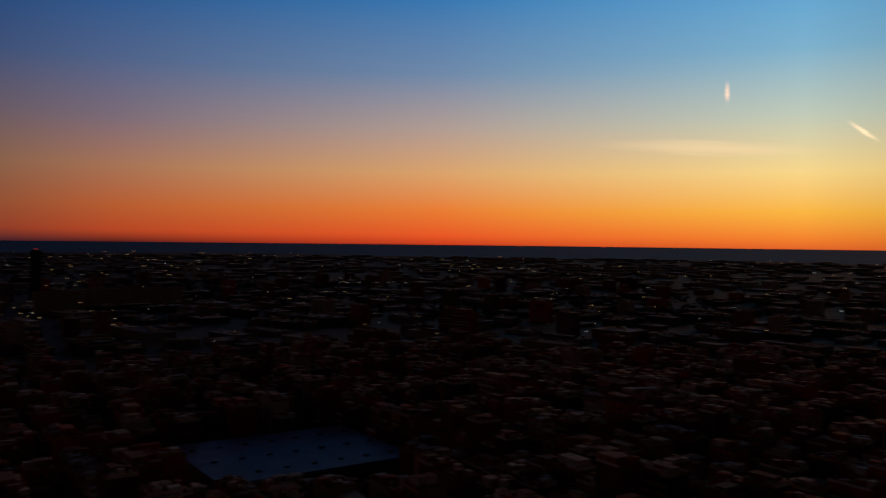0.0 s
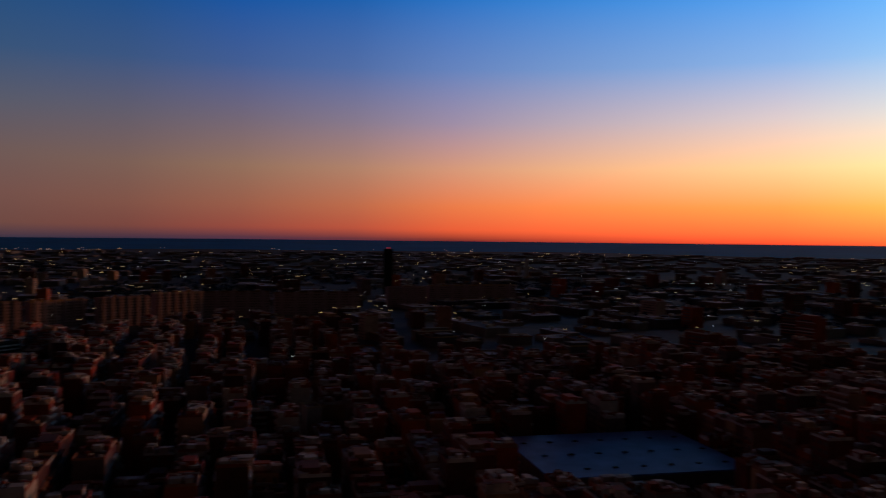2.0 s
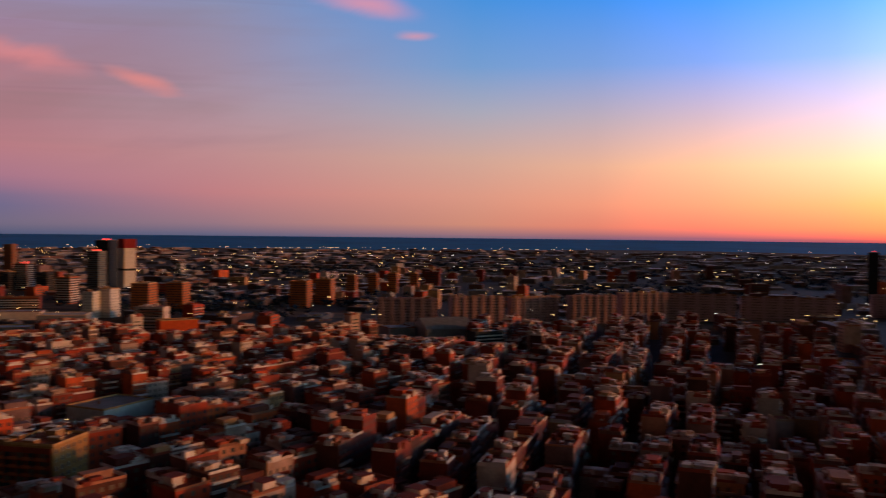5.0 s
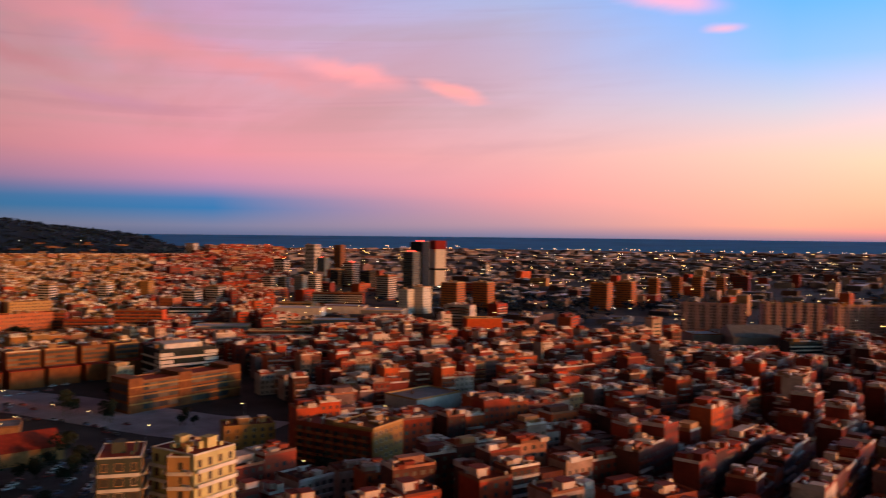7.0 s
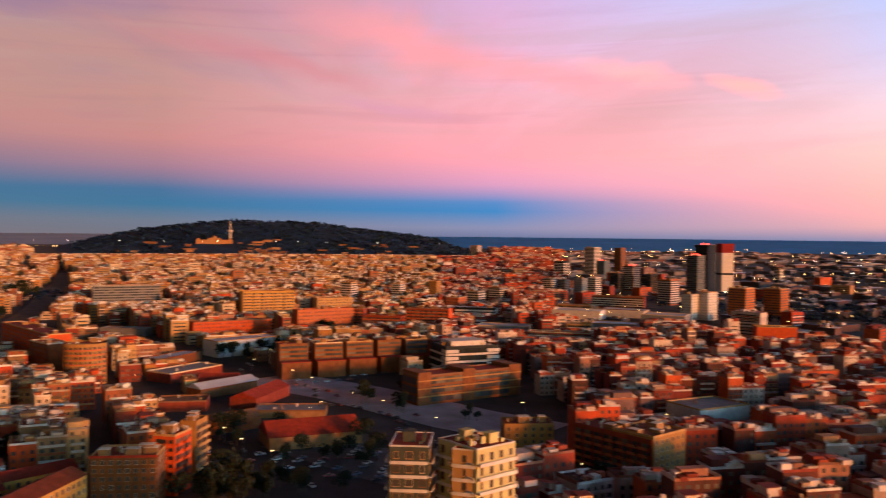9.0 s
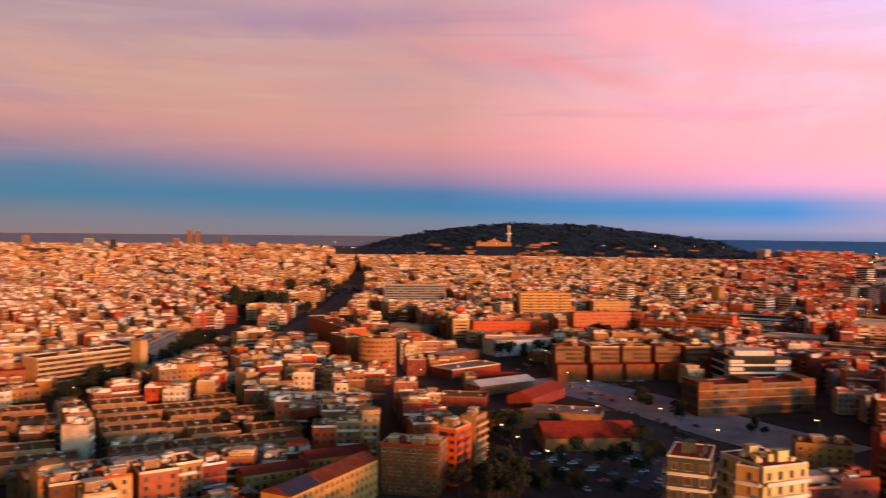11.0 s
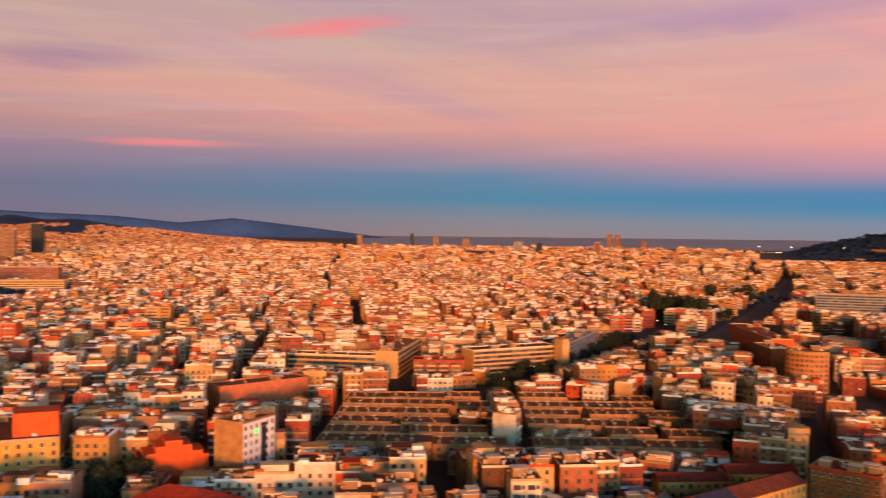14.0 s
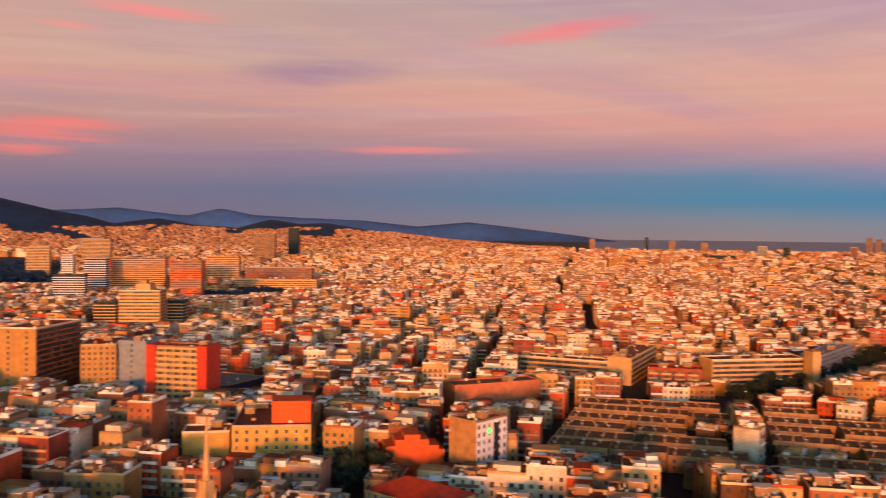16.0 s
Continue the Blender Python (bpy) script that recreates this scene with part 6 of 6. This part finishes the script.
infill(86, 112, 235, 340, 22, 500)
infill(47, 60, 235, 620, 8, 500)
infill(-35, 50, 235, 620, 28, 1700)


def industrial():
    """Sheds, depots and a few blocks out over the plain to the south and west."""
    for i in range(3600):
        a = city.uniform(-37, 83)
        r = 640 + 2600 * city.random() ** 0.75
        x, y = -math.sin(radians(a)) * r, math.cos(radians(a)) * r
        if taken(x, y, 18) or path_gap(x, y) < 15:
            continue
        w, d = city.uniform(14, 60), city.uniform(12, 34)
        h = city.choice((4, 5, 7, 8, 9))
        if city.random() < 0.12 and r < 1900:
            w, d, h = city.uniform(14, 34), 14, city.uniform(13, 28)
        rot = radians(city.choice((130, 130, 40, 118)))
        if r > 2400:
            w, h = w * 1.6, min(h, 7)
        if free_cell(x, y, rot, w, d):
            h = min(h, headroom(x, y, w) - rise(r) - 1)
            if h > 3:
                far_house(x, y, rot, w, d, h, r, 1 if r < 1600 and h > 10 else 0, shed=h < 12)


industrial()


LIMIT = along([(139, -0.3), (146, -0.15), (151, 0.15), (156, 0.42), (160, 0.2), (165, 0.5), (168, 0.25), (178, 0.5)])


def slope_houses():
    """Houses that climb the lower slopes of the eastern hills."""
    for i in range(15000):
        a = city.uniform(139, 178)
        r = 3020 + 700 * city.random() ** 1.2
        x, y = -math.sin(radians(a)) * r, math.cos(radians(a)) * r
        z = max(rise(r), HILL_EAST(r, a))
        if noise.noise((x * 0.006, y * 0.006, 5)) < -0.75 + (z - rise(r)) / 140 or z + 10 > EYE + r * math.tan(radians(LIMIT(a))):
            continue
        slopes.append((x, y, radians(city.choice((48, 20, 70))), city.uniform(7, 17), city.uniform(7, 12), z - 3, z + city.choice((3, 4, 5, 6, 8))))


slope_houses()


def join_boxes(name, rows, mat, label, category="building"):
    a = np.array(rows)
    c, s = np.cos(a[:, 2]), np.sin(a[:, 2])
    lx = np.array([-1, 1, 1, -1]) * 0.5
    ly = np.array([-1, -1, 1, 1]) * 0.5
    X = a[:, 0:1] + a[:, 3:4] * lx * c[:, None] - a[:, 4:5] * ly * s[:, None]
    Y = a[:, 1:2] + a[:, 3:4] * lx * s[:, None] + a[:, 4:5] * ly * c[:, None]
    V = np.zeros((len(a), 8, 3))
    V[:, :4, 0], V[:, 4:, 0], V[:, :4, 1], V[:, 4:, 1] = X, X, Y, Y
    V[:, :4, 2], V[:, 4:, 2] = a[:, 5:6], a[:, 6:7]
    F = np.array([(0, 1, 5, 4), (1, 2, 6, 5), (2, 3, 7, 6), (3, 0, 4, 7), (4, 5, 6, 7)])[None] + np.arange(len(a))[:, None, None] * 8
    me = bpy.data.meshes.new(name)
    me.from_pydata(V.reshape(-1, 3), [], F.reshape(-1, 4))
    me.materials.append(M[mat])
    return tagged(new(name, me), label, category, kind="stuff")


def join_panes(name, rows, mat, label):
    a = np.array(rows)
    x, y, c, s, u, sg, off, z, hw, hh = a.T
    V = np.zeros((len(a), 4, 3))
    for k, (du, dz) in enumerate(((-1, 0), (1, 0), (1, 1), (-1, 1))):
        lu, lv = u + du * hw, sg * (off + 0.06)
        V[:, k, 0], V[:, k, 1], V[:, k, 2] = x + lu * c - lv * s, y + lu * s + lv * c, z + dz * hh
    F = np.arange(len(a) * 4).reshape(-1, 4)
    me = bpy.data.meshes.new(name)
    me.from_pydata(V.reshape(-1, 3), [], F)
    me.materials.append(M[mat])
    return tagged(new(name, me), label, "windows", kind="stuff")


join_boxes("city_buildings", east_side, "wall_stuff", "dense cream, ochre and brick apartment buildings of the city")
join_boxes("distant_buildings", far_side, "wall_far", "distant cream and terracotta apartment buildings towards the horizon")
join_boxes("industrial_sheds", plain, "wall_plain", "low grey and brown sheds over the plain", "sheds")
join_boxes("shed_roofs", plain_roofs, "roof_plain", "pale and dark sheet roofs of the sheds, tinted with sky blue", "roofs")
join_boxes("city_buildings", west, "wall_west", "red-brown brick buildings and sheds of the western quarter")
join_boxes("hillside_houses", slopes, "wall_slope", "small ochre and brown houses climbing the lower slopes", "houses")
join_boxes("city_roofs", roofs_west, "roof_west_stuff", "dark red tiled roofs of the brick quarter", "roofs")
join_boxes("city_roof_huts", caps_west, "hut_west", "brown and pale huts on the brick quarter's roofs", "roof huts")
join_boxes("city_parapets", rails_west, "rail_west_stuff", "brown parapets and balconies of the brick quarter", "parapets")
join_boxes("city_roofs", roofs, "roof_stuff", "terracotta and grey flat roofs of the city", "roofs")
join_boxes("city_roof_huts", caps, "hut", "white huts and chimneys on the city roofs", "roof huts")
join_boxes("city_parapets", rails, "hut", "pale parapets and balconies of the city buildings", "parapets")
join_panes("city_windows", panes, "glass", "dark windows of the city buildings")


# ---- trees ----
def crown_shape(rng, rad, tall, foot, clumps):
    """Many small tilted leaf clumps about an uneven crown."""
    s = Shape()
    lobes = [(rng.uniform(-0.45, 0.45) * rad, rng.uniform(-0.45, 0.45) * rad, foot + tall * rng.uniform(0.3, 0.8), rng.uniform(0.45, 0.75)) for _ in range(6)]
    for i in range(clumps):
        lx, ly, lz, lr = lobes[i % len(lobes)]
        a, b = rng.uniform(0, math.tau), math.asin(rng.uniform(-0.7, 1))
        k = lr * rng.uniform(0.6, 1.08)
        c = Vector((lx + math.cos(a) * math.cos(b) * rad * k, ly + math.sin(a) * math.cos(b) * rad * k, lz + math.sin(b) * tall * 0.45 * k))
        size = rng.uniform(0.45, 0.95)
        turn = Euler((rng.uniform(0, 3), rng.uniform(0, 3), rng.uniform(0, 6))).to_matrix()
        p = [c + turn @ Vector(q) * size for q in ((1, 0, 0), (-0.5, 0.85, 0.1), (-0.5, -0.85, 0.1), (0, 0, 0.55))]
        n = len(s.v)
        s.v += [tuple(q) for q in p]
        s.f += [(n, n + 1, n + 3), (n + 1, n + 2, n + 3), (n + 2, n, n + 3), (n, n + 2, n + 1)]
        s.m += [0] * 4
    return s


def make_tree(rng, x, y, rad, tall, label):
    trunk = Shape().tube(0, 0, -0.3, tall * 0.4, 0.28, 0.18, 7)
    tree = new("tree", trunk.mesh("tree", "bark"))
    tree.matrix_basis = pose(x, y, 0)
    for k in range(4):
        a = k * 1.6 + rng.uniform(0, 0.6)
        ex, ey, ez = math.cos(a) * rad * 0.55, math.sin(a) * rad * 0.55, tall * rng.uniform(0.55, 0.75)
        limb = Shape()
        for (px, py, pz, pr) in ((0, 0, tall * 0.33, 0.16), (ex, ey, ez, 0.05)):
            limb.v += [(px + pr * math.cos(q * 2.094), py + pr * math.sin(q * 2.094), pz) for q in range(3)]
        limb.f = [(0, 1, 4, 3), (1, 2, 5, 4), (2, 0, 3, 5)]
        limb.m = [0] * 3
        part("limb", limb, "bark", tree)
    part("crown", crown_shape(rng, rad, tall * 0.75, tall * 0.25, 240), "leaf", tree)
    return tagged(tree, label, "tree", "street and park trees")


wood = random.Random(5)
TREES = [make_tree(wood, -322, -62, 4.2, 10, "dark evergreen street tree with a dense crown"), make_tree(wood, -326, -52, 3.4, 8, "small dark leafy tree beside the road"),
         make_tree(wood, -313, -70, 5.0, 12, "tall broad dark leafy park tree"), make_tree(wood, -331, -41, 2.8, 11, "narrow dark upright tree")]


def grove(x, y, spread, count, big=1.0):
    done, count = 0, max(3, int(count * 0.8))
    for _ in range(count * 6):
        px, py = x + wood.gauss(0, spread * 0.5), y + wood.gauss(0, spread * 0.5)
        if taken(px, py, 1.0) or built(px, py) or done >= count:
            continue
        k = wood.uniform(0.75, 1.3) * big
        copy_thing(wood.choice(TREES), pose(px, py, rise(math.hypot(px, py)), 0, 0, wood.uniform(0, 360)) @ Matrix.Scale(k, 4))
        done += 1


def tree_line(pts, offset, step, big=1.0):
    for (ax, ay), (bx, by) in zip(pts, pts[1:]):
        l = math.hypot(bx - ax, by - ay)
        for i in range(int(l / step)):
            for sgn in (-1, 1):
                t = (i + wood.uniform(0.2, 0.8)) * step / l
                px, py = ax + (bx - ax) * t - (by - ay) / l * offset * sgn, ay + (by - ay) * t + (bx - ax) / l * offset * sgn
                if not taken(px, py, 0.5) and not built(px, py):
                    copy_thing(wood.choice(TREES), pose(px, py, 0, 0, 0, wood.uniform(0, 360)) @ Matrix.Scale(wood.uniform(0.8, 1.15) * big, 4))


tree_line([(-425, -328), (-520, -347), (-695, -386)], 5.0, 7.5, 1.0)
for gx, gy, sp, n, big in ((-322, -58, 18, 16, 1.0), (-375, -10, 22, 18, 0.9), (-318.0, -50.4, 14, 12, 1.0), (-328.5, -31.6, 12, 10, 0.9), (-150, -305, 16, 18, 1.0), (-166, -318, 10, 8, 0.9), (-471, 15, 5, 4, 0.8), (-498, -6, 6, 5, 1.0), (-450, 52, 6, 4, 0.8), (-420, -70, 16, 9, 0.9), (-300, -262, 8, 6, 0.7), (-182, -338, 8, 6, 0.8), (-325, 90, 10, 9, 0.9), (-680, -98, 22, 14, 1.0),
                           (-810, -50, 18, 10, 1.1), (-391, -157, 8, 5, 0.9), (-464, -233, 8, 5, 1.0), (-345, -200, 7, 4, 0.8), (-400, -215, 30, 14, 0.75), (-380, -180, 24, 8, 0.7), (-350, -250, 24, 9, 0.7), (-520, 16, 10, 5, 1.0), (-850, 70, 20, 9, 1.1), (-720, 110, 20, 8, 1.0),
                           (-530, 128, 9, 5, 0.9), (-95, -425, 7, 3, 0.9), (-950, -455, 46, 34, 2.3), (-1180, -500, 30, 16, 2.0)):
    grove(gx, gy, sp, n, big)


def far_woods(label, spots):
    """Woods too far off to count, as clumps of foliage."""
    s = Shape()
    for x, y, sp, n, hh in spots:
        for _ in range(n):
            px, py = x + wood.gauss(0, sp * 0.5), y + wood.gauss(0, sp * 0.5)
            z = rise(math.hypot(px, py))
            for k in range(7):
                c = Vector((px + wood.gauss(0, 2.5), py + wood.gauss(0, 2.5), z + wood.uniform(0.2, 1.0) * hh))
                size = wood.uniform(1.5, 3.2)
                q = [c + Vector((wood.gauss(0, 1), wood.gauss(0, 1), wood.gauss(0, 0.8))) * size for _ in range(4)]
                b = len(s.v)
                s.v += [tuple(v) for v in q]
                s.f += [(b, b + 1, b + 2), (b, b + 2, b + 3), (b, b + 3, b + 1), (b + 1, b + 3, b + 2)]
                s.m += [0] * 4
    tagged(new("far_woods", s.mesh("far_woods", "pine")), label, "trees", kind="stuff")


def at(az, r):
    return -math.sin(radians(az)) * r, math.cos(radians(az)) * r


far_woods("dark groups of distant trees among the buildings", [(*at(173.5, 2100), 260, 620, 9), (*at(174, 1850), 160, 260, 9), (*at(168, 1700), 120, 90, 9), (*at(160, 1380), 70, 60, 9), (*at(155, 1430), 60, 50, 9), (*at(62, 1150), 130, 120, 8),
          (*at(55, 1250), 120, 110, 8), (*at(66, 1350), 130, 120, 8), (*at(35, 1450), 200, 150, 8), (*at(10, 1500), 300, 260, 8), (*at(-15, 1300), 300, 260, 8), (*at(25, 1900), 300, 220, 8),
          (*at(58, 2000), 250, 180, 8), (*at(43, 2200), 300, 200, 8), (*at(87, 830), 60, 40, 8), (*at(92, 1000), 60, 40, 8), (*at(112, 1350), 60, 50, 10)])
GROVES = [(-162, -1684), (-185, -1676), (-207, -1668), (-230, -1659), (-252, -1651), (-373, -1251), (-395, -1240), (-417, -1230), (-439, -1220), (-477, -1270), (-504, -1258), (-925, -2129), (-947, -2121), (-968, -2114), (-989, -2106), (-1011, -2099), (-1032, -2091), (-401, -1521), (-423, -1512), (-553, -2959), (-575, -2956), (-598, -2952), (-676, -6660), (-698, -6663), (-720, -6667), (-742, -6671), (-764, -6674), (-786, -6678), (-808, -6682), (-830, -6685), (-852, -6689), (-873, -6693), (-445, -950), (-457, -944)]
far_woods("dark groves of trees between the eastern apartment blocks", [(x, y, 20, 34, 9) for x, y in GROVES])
hillside = Shape()
for _ in range(2600):
    a, r = wood.uniform(83.5, 109), wood.uniform(2760, 3320)
    if 98.6 < a < 102.2 and r < 2960:
        continue
    x, y = at(a, r)
    c = Vector((x, y, HILL_SOUTH(r, a) + 2))
    q = [c + Vector((wood.gauss(0, 8), wood.gauss(0, 8), wood.gauss(0, 3.5))) for _ in range(4)]
    b = len(hillside.v)
    hillside.v += [tuple(v) for v in q]
    hillside.f += [(b, b + 1, b + 2), (b, b + 2, b + 3), (b, b + 3, b + 1), (b + 1, b + 3, b + 2)]
    hillside.m += [0] * 4
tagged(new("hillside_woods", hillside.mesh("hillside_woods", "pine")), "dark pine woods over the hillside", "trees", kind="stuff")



# ---- street furniture, vehicles, lights ----
def make_lamp(x, y):
    s = Shape().tube(0, 0, -0.2, 8.0, 0.09, 0.06, 6)
    lamp = new("street_lamp", s.mesh("street_lamp", "metal"))
    lamp.matrix_basis = pose(x, y, 0)
    arm = part("arm", Shape().box(-0.05, -0.05, 7.92, 1.5, 0.05, 8.02, 0, True), "metal", lamp)
    part("lamp_head", Shape().box(1.1, -0.3, 7.72, 1.9, 0.3, 7.92, 0, True), "lamp", arm, "glowing sodium lamp head")
    return tagged(lamp, "tall metal street lamp with a glowing head", "street lamp", "street lamps")


lamp_rng = random.Random(9)
first_lamp = make_lamp(-405, -70)
LAMP_LINES = [[(-395, -62), (-340, -35)], [(-640, -98), (-510, -22), (-400, 42), (-320, 90)], [(-420, -327), (-700, -387)], [(-225, -240), (-355, -361)], [(-204, 279), (-338, 432)], [(-132, -295), (-230, -398)],
              [(-470, -190), (-350, -210)], [(-150, 320), (-60, 300), (20, 305)], [(60, 330), (110, 420)], [(-480, 60), (-400, 130)]]
for line in LAMP_LINES:
    for (ax, ay), (bx, by) in zip(line, line[1:]):
        n = max(2, int(math.hypot(bx - ax, by - ay) / 38))
        for i in range(n):
            t = (i + lamp_rng.uniform(0.2, 0.8)) / n
            px, py = ax + (bx - ax) * t + lamp_rng.uniform(-3, 3), ay + (by - ay) * t + lamp_rng.uniform(-3, 3)
            if not taken(px, py, 0.0) and not built(px, py):
                copy_thing(first_lamp, pose(px, py, 0, 0, 0, lamp_rng.uniform(0, 360)))


def light_points(name, label, mat, spots, size):
    s = Shape()
    for x, y, z in spots:
        k = size * (0.5 + math.hypot(x, y) / 1400) * lamp_rng.uniform(0.6, 1.2)
        s.box(x - k, y - k, z - k * 0.3, x + k, y + k, z + k * 0.4, 0, True)
    tagged(new(name, s.mesh(name, mat)), label, "lights", kind="stuff")


def scatter(n, a0, a1, r0, r1, z0, z1):
    out = []
    for _ in range(n):
        a, r = lamp_rng.uniform(a0, a1), r0 + (r1 - r0) * lamp_rng.random()
        x, y = at(a, r)
        out.append((x, y, rise(r) + lamp_rng.uniform(z0, z1)))
    return out


def light_string(az0, az1, r0, r1, n, z):
    out = []
    for i in range(n):
        t = (i + lamp_rng.uniform(0.1, 0.9)) / n
        r = r0 + (r1 - r0) * t
        x, y = at(az0 + (az1 - az0) * t, r)
        out.append((x, y, rise(r) + z))
    return out


light_points("distant_street_lights", "small warm street lights far over the plain", "lamp_far", scatter(360, 10, 80, 900, 3300, 9, 15) + scatter(120, -36, 20, 600, 3300, 10, 17) + light_string(38, 62, 3250, 3200, 34, 9)
             + light_string(66, 80, 3200, 2900, 24, 9) + light_string(-12, -5, 2350, 2450, 12, 9) + light_string(60, 52, 1500, 1750, 14, 10) + light_string(108, 112, 3150, 3200, 10, 8), 0.48)
light_points("distant_white_lights", "small cold white lights of distant yards", "lamp_far_white", scatter(140, -36, 75, 600, 3200, 10, 16) + light_string(2, -3, 1700, 1720, 9, 9) + light_string(23, 27, 640, 650, 5, 9)
             + light_string(85, 112, 2750, 2800, 12, 40), 0.42)
light_points("city_street_lights", "small warm lamps among the city streets", "lamp", scatter(130, 36, 178, 420, 1500, 6, 9), 0.35)

def make_car(x, y, rot):
    s = Shape().box(-2.1, -0.88, 0.3, 2.1, 0.88, 0.85, 0, True)
    b = len(s.v)
    s.v += [(-1.3, -0.84, 0.85), (1.0, -0.84, 0.85), (1.0, 0.84, 0.85), (-1.3, 0.84, 0.85), (-0.8, -0.7, 1.42), (0.5, -0.7, 1.42), (0.5, 0.7, 1.42), (-0.8, 0.7, 1.42)]
    s.f += [tuple(b + i for i in q) for q in ((0, 1, 5, 4), (1, 2, 6, 5), (2, 3, 7, 6), (3, 0, 4, 7), (4, 5, 6, 7))]
    s.m += [1, 1, 1, 1, 0]
    car = new("car", s.mesh("car", "car", "glass"))
    car.matrix_basis = pose(x, y, 0.07, 0, 0, rot)
    for u in (-1.35, 1.35):
        for v in (-0.82, 0.82):
            w = Shape()
            w.v = [(u + 0.32 * math.cos(k * 0.785), v + o, 0.32 + 0.32 * math.sin(k * 0.785)) for o in (-0.1, 0.1) for k in range(8)]
            w.f = [(k, (k + 1) % 8, 8 + (k + 1) % 8, 8 + k) for k in range(8)] + [tuple(range(7, -1, -1)), tuple(range(8, 16))]
            w.m = [0] * 10
            part("wheel", w, "navy", car)
    return tagged(car, "small parked car beside the road", "car", "parked cars")


first_car = make_car(-372, -22, 20)
for i in range(9):
    for j in range(7):
        px, py = -405 + i * 5.5 + j * 3.2, -45 + j * 9.5 - i * 1.4
        if lamp_rng.random() < 0.7 and not taken(px, py, 1.5):
            copy_thing(first_car, pose(px, py, 0.07, 0, 0, 118 + lamp_rng.uniform(-4, 4)))
for (ax, ay), (bx, by) in (((-653, -110), (-499, -25)), ((-499, -25), (-392, 40)), ((-560, -60), (-450, 20)), ((-225, -240), (-330, -338)), ((-564, -56), (-605, 32)), ((-414, -79), (-323, -28))):
    l = math.hypot(bx - ax, by - ay)
    for i in range(int(l / 8)):
        if lamp_rng.random() < 0.6:
            t = i * 8 / l
            off = lamp_rng.choice((-9, -5, 5, 9)) if l > 100 else lamp_rng.choice((-6, 6))
            copy_thing(first_car, pose(ax + (bx - ax) * t - (by - ay) / l * off, ay + (by - ay) * t + (bx - ax) / l * off, 0.07, 0, 0, math.degrees(math.atan2(by - ay, bx - ax))))
